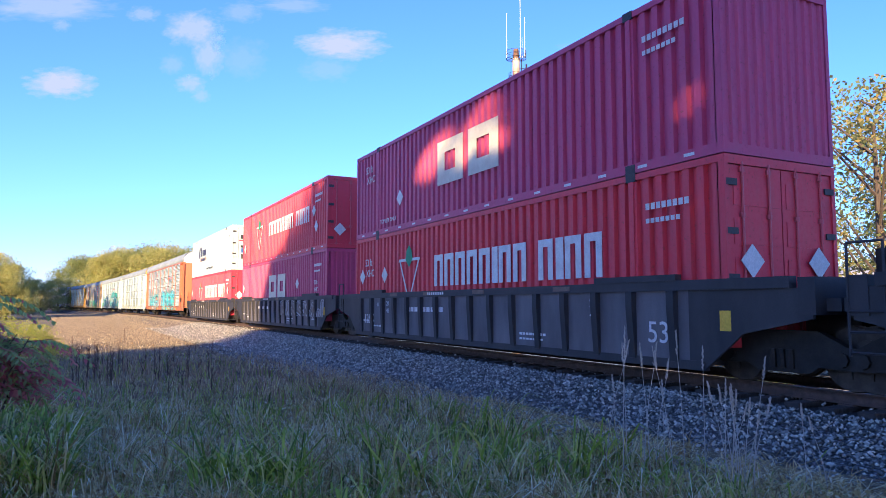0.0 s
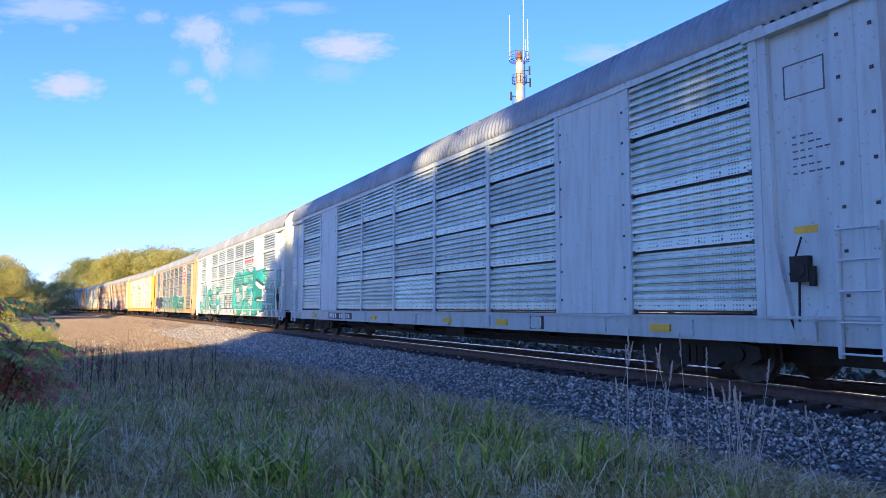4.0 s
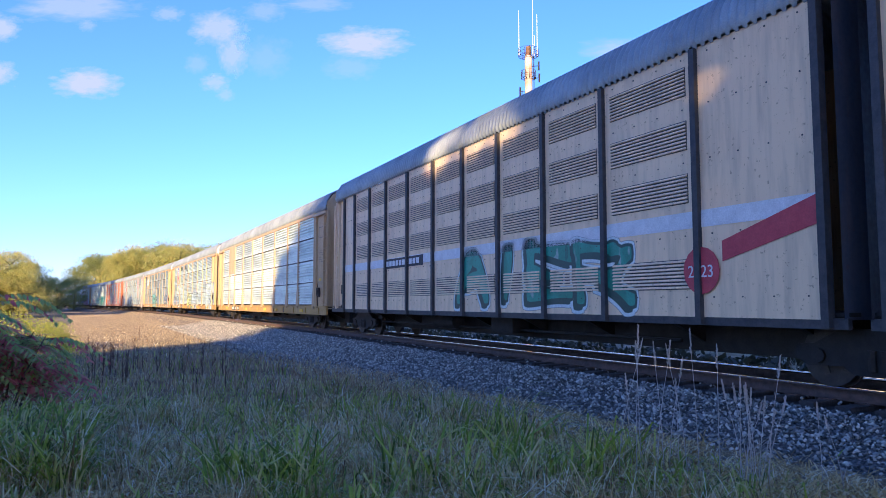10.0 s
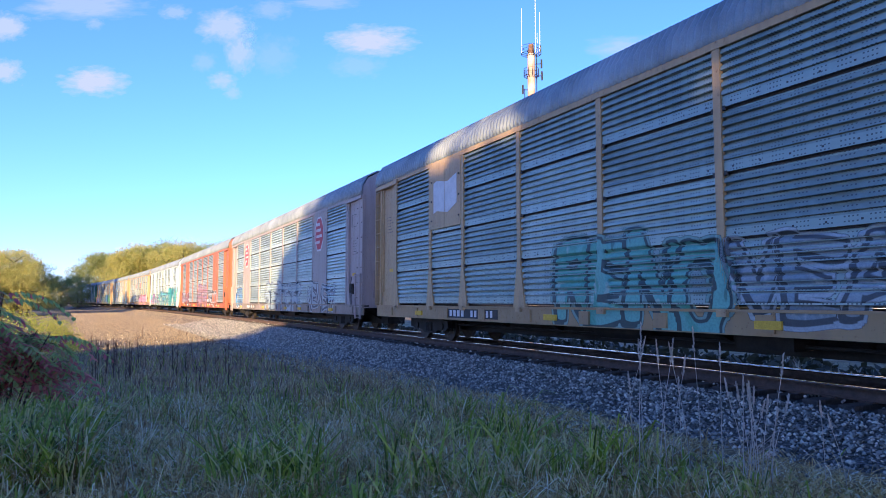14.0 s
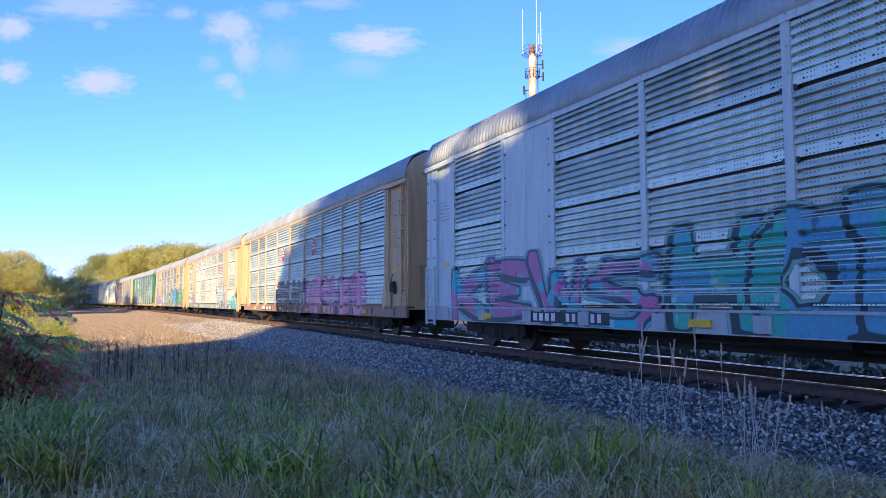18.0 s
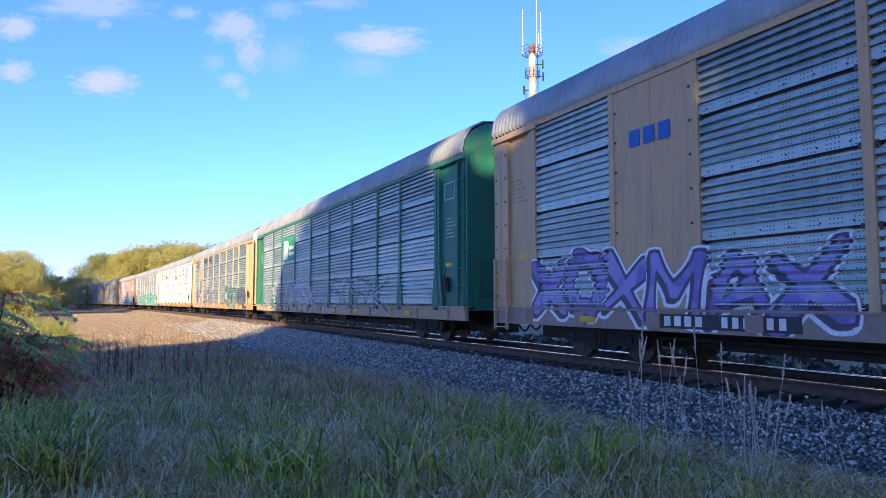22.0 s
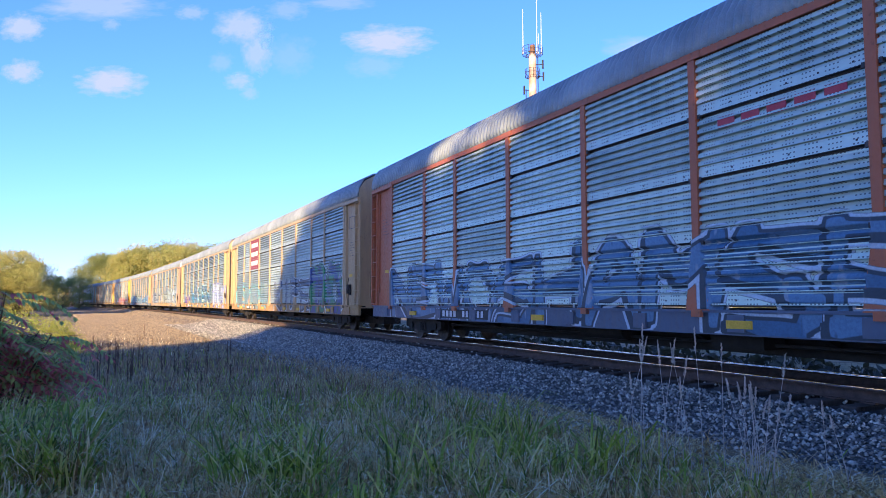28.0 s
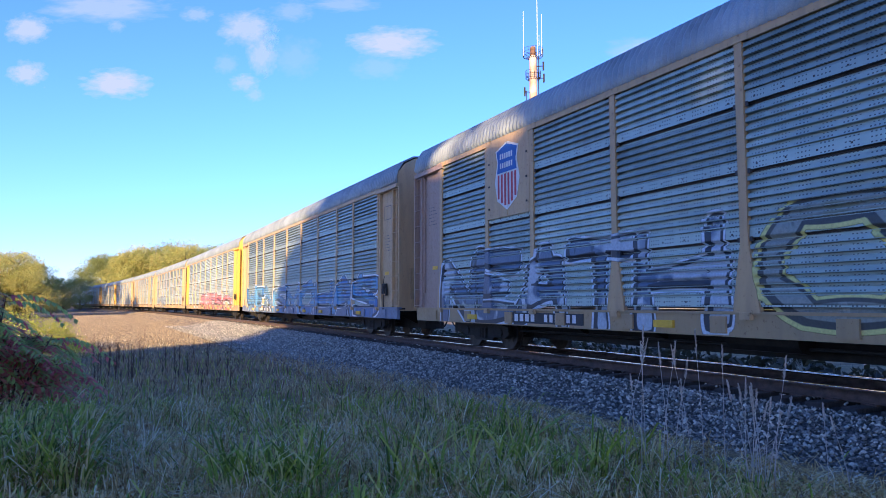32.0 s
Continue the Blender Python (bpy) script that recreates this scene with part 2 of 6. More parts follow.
STEP, S_LOW, S_HIGH = .5, -1000.0, 1500.0
SS = np.arange(S_LOW, S_HIGH + STEP, STEP)
TH = np.array([heading(float(s)) for s in SS])
LX, LY = np.concatenate([[0], np.cumsum(-np.sin((TH[1:] + TH[:-1]) / 2)) * STEP]), np.concatenate([[0], np.cumsum(np.cos((TH[1:] + TH[:-1]) / 2)) * STEP])
ZERO = int(round(-S_LOW / STEP))
LX += 9.7234 * math.cos(.43907) - LX[ZERO]
LY += 9.7234 * math.sin(.43907) - LY[ZERO]


def track(s):
    """Place and heading of the track's middle at arc length s."""
    return float(np.interp(s, SS, LX)), float(np.interp(s, SS, LY)), float(np.interp(s, SS, TH))


def beside(s, off, z=0.0):
    x, y, th = track(s)
    return Vector((x - off * math.cos(th), y - off * math.sin(th), z))


def riding(s, half):
    """Pose of a car whose trucks stand half metres before and behind s: x runs to the rear, y to the camera's side."""
    ax, ay, _ = track(s - half)
    bx, by, _ = track(s + half)
    return pose((ax + bx) / 2, (ay + by) / 2, 0, 0, 0, math.degrees(math.atan2(by - ay, bx - ax)))


def swept(name, profile, s_values, mats, close=True, index=None):
    """A (offset, height) outline drawn along the track."""
    n, verts, faces, idx = len(profile), [], [], []
    for s in s_values:
        x, y, th = track(float(s))
        c, d = math.cos(th), math.sin(th)
        verts += [(x - o * c, y - o * d, z) for o, z in profile]
    for i in range(len(s_values) - 1):
        for j in range(n if close else n - 1):
            k = (j + 1) % n
            faces.append((i * n + j, i * n + k, (i + 1) * n + k, (i + 1) * n + j))
            idx.append(index[j] if index else 0)
    return quads_mesh(name, verts, faces, mats, idx)


# ---- ground, ballast, rails ----
def ground_height(x, y):
    base = -.52 + .10 * math.sin(x * .11 + 1) * math.cos(y * .09) + .05 * noise.noise(Vector((x * .5, y * .5, 0)))
    return base - .25 * min(1, max(0, (math.hypot(x, y) - 12) / 30))


def ground_material():
    m, t, b = material("dry_verge", .95)
    big, mid, fine = noise_of(t, .12, 4), noise_of(t, 1.1, 5), noise_of(t, 18, 4)
    base = ramp(t, mid, [(.30, (.12, .085, .045)), (.5, (.28, .205, .11)), (.72, (.48, .37, .21))])
    green = ramp(t, big, [(.46, (0, 0, 0)), (.66, (.45, .45, .45))])
    base = mix(t, green, base, (.18, .20, .06))
    colour_in(t, b, mix(t, .6, base, ramp(t, fine, [(.25, (.35, .35, .35)), (.75, (1, 1, 1))]), "MULTIPLY"))
    bump(t, b, fine, .8, .05)
    return m


def build_ground():
    steps = [0.0]
    while steps[-1] < 3500:
        steps.append(steps[-1] + max(.6, steps[-1] * .09))
    axis = sorted([-v for v in steps[1:]] + steps)
    n = len(axis)
    verts = [(x, y, ground_height(x, y)) for y in axis for x in axis]
    faces = [(j * n + i, j * n + i + 1, (j + 1) * n + i + 1, (j + 1) * n + i) for j in range(n - 1) for i in range(n - 1)]
    return tagged(new("ground", quads_mesh("ground", verts, faces, ground_material())), "dry grassy verge with patches of bare soil", "ground", kind="structure")


def ballast_material():
    m, t, b = material("ballast_bed", .9)
    c = t.nodes.new("ShaderNodeTexCoord")
    v = node(t, "ShaderNodeTexVoronoi", Scale=26.0)
    t.links.new(c.outputs["Object"], v.inputs["Vector"])
    base = ramp(t, v.outputs["Color"], [(.1, (.08, .08, .07)), (.5, (.20, .19, .17)), (.9, (.38, .36, .33))])
    # shade in the crevices between stones, painted into the colour
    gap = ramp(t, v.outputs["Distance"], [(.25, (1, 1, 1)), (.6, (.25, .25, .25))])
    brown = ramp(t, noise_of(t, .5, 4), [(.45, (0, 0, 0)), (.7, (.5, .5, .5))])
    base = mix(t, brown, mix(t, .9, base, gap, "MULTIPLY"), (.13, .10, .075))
    colour_in(t, b, base)
    bump(t, b, v.outputs["Distance"], 1.0, .06)
    return m


def build_track():
    near = np.concatenate([np.arange(-200, -20, 8.0), np.arange(-20, 70, 1.0), np.arange(70, 200, 4.0), np.arange(200, 1000, 12.0)])
    # second material: darker bed from the near tie ends across the far slope
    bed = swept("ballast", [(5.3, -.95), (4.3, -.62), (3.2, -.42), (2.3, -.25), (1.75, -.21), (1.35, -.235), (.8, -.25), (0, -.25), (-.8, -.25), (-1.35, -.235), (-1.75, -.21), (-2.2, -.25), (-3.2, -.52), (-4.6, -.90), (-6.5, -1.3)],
                near, [ballast_material(), varied("dark_ballast", (.024, .021, .018), (.068, .056, .048), 9, .95, 0, .9, 55, .05)], close=False, index=[0, 0, 0, 0, 1, 1, 1, 1, 1, 1, 1, 1, 1, 1])
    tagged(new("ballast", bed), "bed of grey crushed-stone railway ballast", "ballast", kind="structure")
    shape = [(-.075, -.17), (.075, -.17), (.075, -.155), (.010, -.135), (.010, -.045), (.038, -.035), (.040, -.005), (.036, 0), (-.036, 0), (-.040, -.005), (-.038, -.035), (-.010, -.045), (-.010, -.135), (-.075, -.155)]
    for side in (.7525, -.7525):
        tops = [1 if i in ((6, 7, 8) if side > 0 else (5, 6, 7, 8, 9)) else 0 for i in range(14)]
        rail = swept("rail", [(o + side, z) for o, z in shape], near, [RAIL_SIDE, RAIL_TOP], index=tops)
        tagged(new("rail", rail), "worn steel rail with a polished running surface on wooden ties", "rail", "rails of the track", "structure")


def build_ties():
    """Wooden ties with steel plates; the nearest are single pieces, the rest one sheet of pieces."""
    def tie(bm):
        quad_box(bm, -.11, .11, -1.30, 1.30, -.33, -.175)
    tie_mesh = made("tie", tie, TIE, .008)
    plate_mesh = made("tie_plate", lambda bm: [quad_box(bm, -.1, .1, s * .7525 - .16, s * .7525 + .16, -.175, -.158) for s in (1, -1)], RAIL_SIDE)
    bed = tagged(new("tie_row"), "row of dark creosoted wooden railway ties", "railway ties", kind="structure")
    far = bmesh.new()
    spot, s = [], -18.0
    while s < 200:
        spot.append(s)
        s += .52
    for s in spot:
        x, y, th = track(s)
        m = pose(x, y, random.uniform(-.012, .006), 0, 0, math.degrees(th) + 90 + random.uniform(-1, 1))
        if s < 70:
            part("tie", tie_mesh, None, bed, at=m)
            part("tie_plate", plate_mesh, None, bed, at=m)
        else:
            v0 = len(far.verts)
            quad_box(far, -.11, .11, -1.3, 1.3, -.33, -.175)
            far.verts.ensure_lookup_table()
            bmesh.ops.transform(far, matrix=m, verts=far.verts[v0:])
    tagged(part("far_ties", far, TIE, bed), kind="stuff")


def build_stones():
    """Loose ballast stones on the shoulder, near the camera dense and large, further off thinner."""
    rng = np.random.default_rng(5)
    base = np.array([(1, 0, 0), (-1, 0, 0), (0, 1, 0), (0, -1, 0), (0, 0, .8), (0, 0, -.8)])
    tri = np.array([(0, 2, 4), (2, 1, 4), (1, 3, 4), (3, 0, 4), (2, 0, 5), (1, 2, 5), (3, 1, 5), (0, 3, 5)])
    verts, faces = [], []
    prof_o, prof_z = np.array([.0, 1.6, 2.3, 3.2, 4.3, 4.6, 5.8]), np.array([-.21, -.19, -.24, -.42, -.60, -.56, -.53])
    count = 76000
    s = -6 + 62 * rng.random(count) ** 1.7
    off = np.where(rng.random(count) < .97, 1.62 + 3.1 * rng.random(count), -1.2 + 2.4 * rng.random(count))
    off = np.where(rng.random(count) < .14, 4.2 + 1.4 * rng.random(count) ** 1.5, off)
    x, y, th = np.interp(s, SS, LX), np.interp(s, SS, LY), np.interp(s, SS, TH)
    px, py = x - off * np.cos(th), y - off * np.sin(th)
    pz = np.interp(np.abs(off), prof_o, prof_z)
    for i in np.nonzero(off > 3.9)[0]:
        pz[i] = max(pz[i], ground_height(float(px[i]), float(py[i])))
    size = rng.uniform(.012, .031, count) * (1 + .018 * np.maximum(s, 0))
    for i in range(count):
        a = rng.random(3) * 6.28
        ca, sa = math.cos(a[0]), math.sin(a[0])
        p = base * (size[i] * rng.uniform(.6, 1.3, 3)) * rng.uniform(.8, 1.2, (6, 1))
        p[:, 2] += p[:, 0] * math.sin(a[1]) * .5
        q = np.stack([p[:, 0] * ca - p[:, 1] * sa + px[i], p[:, 0] * sa + p[:, 1] * ca + py[i], p[:, 2] + pz[i] + size[i] * .35], 1)
        verts.append(q)
        faces.append(tri + 6 * i)
    me = quads_mesh("ballast_stones", np.concatenate(verts), np.concatenate(faces), STONE)
    tagged(new("ballast_stones", me), "loose grey crushed stones on the track shoulder", "stones", kind="stuff")
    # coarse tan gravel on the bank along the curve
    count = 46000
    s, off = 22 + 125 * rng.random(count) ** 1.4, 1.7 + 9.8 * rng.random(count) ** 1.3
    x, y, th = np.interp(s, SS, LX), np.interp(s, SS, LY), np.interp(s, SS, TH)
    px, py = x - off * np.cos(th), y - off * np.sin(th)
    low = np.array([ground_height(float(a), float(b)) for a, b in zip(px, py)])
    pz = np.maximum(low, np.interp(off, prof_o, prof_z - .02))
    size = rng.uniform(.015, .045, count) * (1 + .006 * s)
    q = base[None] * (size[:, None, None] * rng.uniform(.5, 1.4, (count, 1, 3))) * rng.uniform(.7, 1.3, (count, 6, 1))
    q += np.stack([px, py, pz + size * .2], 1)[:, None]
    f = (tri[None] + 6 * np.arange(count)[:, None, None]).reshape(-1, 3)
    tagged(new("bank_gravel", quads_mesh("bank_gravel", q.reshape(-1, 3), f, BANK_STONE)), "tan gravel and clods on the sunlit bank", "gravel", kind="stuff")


# ---- plants ----
def leaves_at(points, size, rng, aspect=.6):
    """Small pointed leaves, one kite at each point."""
    n = len(points)
    a = rng.normal(size=(n, 3))
    a /= np.linalg.norm(a, axis=1)[:, None]
    b = np.cross(a, rng.normal(size=(n, 3)))
    b /= np.linalg.norm(b, axis=1)[:, None] + 1e-9
    size = size * rng.uniform(.6, 1.3, (n, 1))
    v = np.stack([points - a * size, points + b * size * aspect, points + a * size, points - b * size * aspect], 1).reshape(-1, 3)
    return v, np.arange(4 * n).reshape(n, 4)


def tree_meshes(seed, height, spread, low, leaves, leaf, mat, clumps=46, gaps=()):
    """Trunk with forking limbs, and a crown of clumps of leaves with gaps between them."""
    rng = np.random.default_rng(seed)
    bm = bmesh.new()
    top = height * .8
    bend = rng.normal(size=2) * .3
    r = height * .018
    rod(bm, (0, 0, -.9), (bend[0] * .4, bend[1] * .4, top * .45), r * 1.25, 9, r * .8)
    rod(bm, (bend[0] * .4, bend[1] * .4, top * .45), (bend[0], bend[1], top), r * .8, 7, r * .3)
    tips = []
    for k in range(clumps):
        z = height * (low + (1 - low) * rng.random() ** .85)
        f = (z / height - low) / (1 - low)
        wide = spread * (.45 + 1.0 * math.sin(math.pi * min(1, .18 + f * .8)) ** .8) * .62
        a, rad = rng.random() * 6.283, wide * math.sqrt(rng.random())
        p = np.array([math.cos(a) * rad, math.sin(a) * rad, z * (1 - .04 * rng.random())])
        tips.append(p)
        if k % 3 == 0:
            root = Vector((bend[0] * .5, bend[1] * .5, max(height * low * .6, z - rad * .8)))
            mid = root.lerp(Vector(p), .55) + Vector((0, 0, rad * .12))
            rod(bm, root, mid, r * .36, 5, r * .2)
            rod(bm, mid, p, r * .2, 4, r * .06)
    wood = finish(bm, "trunk", BARK)
    pts = []
    per = max(6, leaves // clumps)
    for p in tips:
        g = rng.normal(size=(per, 3))
        g *= (rng.random((per, 1)) ** .4) / (np.linalg.norm(g, axis=1)[:, None] + 1e-9)
        pts.append(p + g * np.array([1, 1, .72]) * spread * rng.uniform(.16, .30))
    pts = np.concatenate(pts)
    for gx, gz, rx, rz in gaps:
        lift, across = pts[:, 2] + pts[:, 1] * FALL, pts[:, 0] - pts[:, 1] * RUN
        pts = pts[((across - gx) / (rx + leaf * 1.1)) ** 2 + ((lift - gz) / (rz + leaf * 1.1)) ** 2 > 1]
    v, f = leaves_at(pts, leaf, rng)
    return wood, quads_mesh("crown", v, f, mat)


def plant_tree(meshes, x, y, z, label, group, turn=0.0, scale=1.0):
    t = thing("tree", label, "tree", group, at=pose(x, y, z, 0, 0, turn))
    t.scale = (scale,) * 3
    part("trunk", meshes[0], None, t)
    part("crown", meshes[1], None, t)
    return t


def polar(px, dist, z=None):
    """Ground spot at a bearing (tangent to the view's middle, right positive) and depth."""
    return px * dist, dist


def build_trees():
    yellow = [tree_meshes(10 + k, 12, 8.5, .08, 15000, .15, LEAF_AUTUMN, 80) for k in range(3)]
    green = [tree_meshes(20 + k, 12, 8.5, .08, 15000, .15, LEAF_GREEN, 80) for k in range(3)]
    rng = random.Random(3)
    g = "woods along the line"
    # the clump of yellowing trees at the inside of the curve
    for bx, d, sc, mats in ((-.612, 96, .70, yellow[0]), (-.655, 92, .62, yellow[1]), (-.630, 104, .76, yellow[2]), (-.70, 90, .60, green[0]), (-.592, 101, .60, green[1]), (-.600, 93, .48, yellow[1]), (-.74, 84, .6, yellow[0])):
        x, y = polar(bx, d)
        plant_tree(mats, x, y, -.6, "round autumn tree turning from green to yellow", g, rng.uniform(0, 360), sc)
    for bx, d, sc in ((-.545, 172, .66), (-.520, 185, .72), (-.565, 178, .62)):
        x, y = polar(bx, d)
        plant_tree(green[rng.randrange(3)], x, y, -.8, "lower green tree in the gap of the woods", g, rng.uniform(0, 360), sc)
    # the far wood behind the train
    for k in range(30):
        bx = -.487 + k * .0125 + rng.uniform(-.006, .006)
        d = rng.uniform(250, 300) - (k / 30) * 60
        rise = .62 + .50 * min(1, (bx + .49) / .07)
        sc = d / 250 * (1.15 + rise * .55) * rng.uniform(.88, 1.1)
        x, y = polar(bx, d)
        plant_tree((green + yellow)[rng.randrange(6)], x, y, -1, "tall deciduous tree with thin yellow-green autumn leaves", g, rng.uniform(0, 360), sc)
    # taller trees inside the curve, beside the clump, added out of view to shade the far end of the line
    for k, (x, y) in enumerate(((-98, 128), (-107, 138), (-116, 148), (-126, 158))):
        plant_tree((green + yellow)[k % 6], x, y, -.8, "unseen tall leafy tree added to shade the far cars", g, k * 43, 1.7)
    slim = [tree_meshes(90 + k, 25, 6.2, .12, 9000, .20, LEAF_GREEN, 90) for k in range(2)]
    for k, (x, y) in enumerate(((-77, 106), (-84, 115), (-91, 124), (-100, 136), (-110, 150))):
        plant_tree(slim[k % 2], x, y, -.8, "unseen slender tall tree added to shade the far cars", g, k * 71, 1.0)
    # the tree beyond the track on the other side
    big = [tree_meshes(40 + k, 15, 8, .14, 5200, .15, LEAF_GREEN if k else LEAF_POPLAR, 70) for k in range(2)]
    for k, (bx, d, sc) in enumerate(((.665, 42, 1.08), (.74, 47, 1.15), (.83, 42, 1.1), (.70, 58, .9))):
        x, y = polar(bx, d)
        plant_tree(big[k % 2], x, y, -.6, "tall poplar with golden and green leaves beyond the track", "trees beyond the track", k * 77, sc)
    for k in range(9):
        x, y = polar(.36 + k * .045, 120 + 8 * (k % 3))
        plant_tree((yellow + green)[k % 6], x, y, -.8, "low roadside tree beyond the track", "trees beyond the track", k * 50, .82)
    # the wood behind the camera that shades the near track; openings in its crowns let a few beams through
    # each opening: a spot that the beam meets (x, y, z), half width and half height
    openings = ((4.12, 10.55, 4.48, -.02, .02), (4.27, 10.23, 2.91, -.06, -.02), (4.05, 10.7, 5.3, -.12, -.10), (3.5, 11.9, 4.95, -.12, -.10),
                (.10, 18.98, 5.33, .70, .34), (.94, 17.22, 5.37, .55, .34), (1.63, 15.78, 5.35, .36, .30), (1.3, 16.8, 5.75, .40, .2))
    k = 0
    for y0, xs in ((-33, (-19.6, -14.0, -8.6, -3.2, 2.2)), (-42, (-20.4, -15.2, -10.0, -4.8))):
        for x in xs:
            gaps = [(ox - RUN * (oy - y0) - x, oz + FALL * (oy - y0) + .6, rx, rz) for ox, oy, oz, rx, rz in openings]
            wood, crown = tree_meshes(60 + k, 22, 9.0, .42, 26000, .28, LEAF_NEAR, 150, gaps=gaps)
            plant_tree((wood, crown), x, y0, -.6, "dense leafy tree of the wood beside the verge", "trees of the near wood")
            k += 1


def blades(count, place, height, width, lean, seed, mat, name, label):
    """Grass: each blade a bent, tapering strip of two pieces."""
    rng = np.random.default_rng(seed)
    px, py, hs = place(rng, count)
    n = len(px)
    pz = np.array([ground_height(float(a), float(b)) for a, b in zip(px, py)]) - .02
    h = hs * rng.uniform(.6, 1.25, n) * height
    a = rng.random(n) * 6.283
    dx, dy = np.cos(a), np.sin(a)
    wv = width * rng.uniform(.6, 1.3, n)
    tilt = lean * rng.uniform(.1, 1.2, n) * h
    b = a + 1.57 + rng.normal(size=n) * .5
    cx, cy = np.cos(b), np.sin(b)

    def ring(f, bendf, wf):
        x, y, z = px + cx * tilt * bendf, py + cy * tilt * bendf, pz + h * f
        return np.stack([x - dx * wv * wf, y - dy * wv * wf, z], 1), np.stack([x + dx * wv * wf, y + dy * wv * wf, z], 1)
    rows = [ring(*q) for q in ((0, 0, 1), (.55, .18, .95), (.92, .55, .7), (.84, 1.0, .10))]
    v = np.stack([e for q in rows for e in q], 1).reshape(-1, 3)
    i = np.arange(n)[:, None] * 8
    f = np.concatenate([i + np.array([[k, k + 1, k + 3, k + 2]]) for k in (0, 2, 4)])
    tagged(new(name, quads_mesh(name, v, f, mat)), label, "grass", kind="stuff")


def track_offset(x, y):
    """Distance from the track's middle towards the camera's side (near stretch)."""
    return 9.7234 - (np.asarray(x) * .905 + np.asarray(y) * .425)


def build_grass():
    def verge(near, far, bias, edge=4.5, patch=-1.0, seed=0.0):
        def place(rng, n):
            d = near + (far - near) * rng.random(n) ** bias
            b = -.86 + 1.72 * rng.random(n)
            x, y = b * d, d
            keep = track_offset(x, y) > edge + rng.normal(size=n) * .35
            dens = np.array([noise.noise(Vector((a * 1.3, b * 1.3, seed))) + .5 * noise.noise(Vector((a * 4, b * 4, seed))) for a, b in zip(x, y)])
            keep &= dens > patch + rng.normal(size=n) * .12
            return x[keep], y[keep], (.8 + .6 * np.clip(dens - patch, 0, .8))[keep]
        return place
    blades(24000, verge(4.6, 14, 1.3, 4.6, -.06, 3.0), .16, .0062, 2.0, 1, GRASS_GREEN, "green_grass", "rough green verge grass")
    blades(46000, verge(4.6, 16, 1.25, 4.1, -.10, 9.0), .15, .0050, 3.0, 2, GRASS_DRY, "dry_grass", "dead straw-coloured grass among the green")
    blades(22000, verge(4.8, 11, 1.2, 3.8), .06, .0065, 5.0, 21, GRASS_DRY, "grass_litter", "flattened dead grass litter on the soil")
    blades(15000, verge(11, 23, 1.0, 4.6), .20, .008, 1.2, 3, WEED, "far_dry_grass", "tall dry grass along the embankment")
    blades(9000, verge(22, 60, 1.4, 6.0), .14, .016, .9, 14, GRASS_DRY, "bank_grass", "short sun-bleached grass on the bank")
    blades(4200, verge(9, 24, 1.1, 5.5), .20, .010, 1.0, 4, GRASS_GREEN, "far_green_grass", "green grass along the embankment")

    def seam(rng, n):
        s, off = -4 + 34 * rng.random(n) ** 1.3, 3.7 + 1.7 * rng.random(n)
        x, y, th = np.interp(s, SS, LX), np.interp(s, SS, LY), np.interp(s, SS, TH)
        return x - off * np.cos(th), y - off * np.sin(th), np.ones(n)
    blades(9000, seam, .09, .0070, 3.5, 41, GRASS_DRY, "edge_litter", "dead grass litter where the verge meets the stones")

    def around(rng, n):
        r, a = 1.2 + 13 * rng.random(n) ** .8, 6.2832 * rng.random(n)
        x, y = r * np.sin(a), r * np.cos(a)
        keep = (track_offset(x, y) > 4.4) & ((y < 4.8) | (np.abs(x) > .84 * y))
        return x[keep], y[keep], np.ones(keep.sum())
    blades(20000, around, .19, .007, 1.9, 31, GRASS_DRY, "verge_dry_grass", "dead grass of the verge round about")
    blades(12000, around, .22, .008, 1.5, 32, GRASS_GREEN, "verge_green_grass", "green grass of the verge round about")

    def under_sumac(rng, n):
        d = 5.6 + 2.4 * rng.random(n)
        return (-.70 + .20 * rng.random(n)) * d, d, .7 + .6 * rng.random(n)
    blades(2600, under_sumac, .46, .011, 1.0, 23, GRASS_GREEN, "rank_grass", "rank green grass round the sumac stems")
    blades(2200, under_sumac, .42, .007, 1.4, 24, GRASS_DRY, "rank_dry_grass", "dead grass round the sumac stems")

    def clumps(rng, n):
        d = 5.0 + 6 * rng.random(240) ** 1.3
        b = -.80 + 1.5 * rng.random(240)
        c = np.stack([b * d, d], 1)[rng.integers(0, 240, n)]
        x, y = c[:, 0] + rng.normal(size=n) * .10, c[:, 1] + rng.normal(size=n) * .10
        keep = track_offset(x, y) > 5.0
        return x[keep], y[keep], .7 + .6 * rng.random(keep.sum())
    blades(3400, clumps, .25, .009, 1.3, 7, GRASS_GREEN, "broad_grass", "broad-leaved green grass clumps")
    blades(10000, clumps, .26, .0050, 1.7, 9, GRASS_DRY, "dead_blades", "bent dead grass blades in the clumps")
    # fallen leaves
    rng = np.random.default_rng(12)
    d = 5.0 + 6 * rng.random(5200) ** 1.6
    b = -.8 + 1.6 * rng.random(5200)
    x, y = b * d, d
    ok = track_offset(x, y) > 4.3
    pts = np.stack([x, y, np.array([ground_height(float(p), float(q)) for p, q in zip(x, y)]) + .03 + .10 * rng.random(5200)], 1)[ok]
    v, f = leaves_at(pts, .028, rng, .7)
    tagged(new("fallen_leaves", quads_mesh("fallen_leaves", v, f, GRASS_DRY)), "curled brown and straw-coloured fallen leaves", "leaves", kind="stuff")

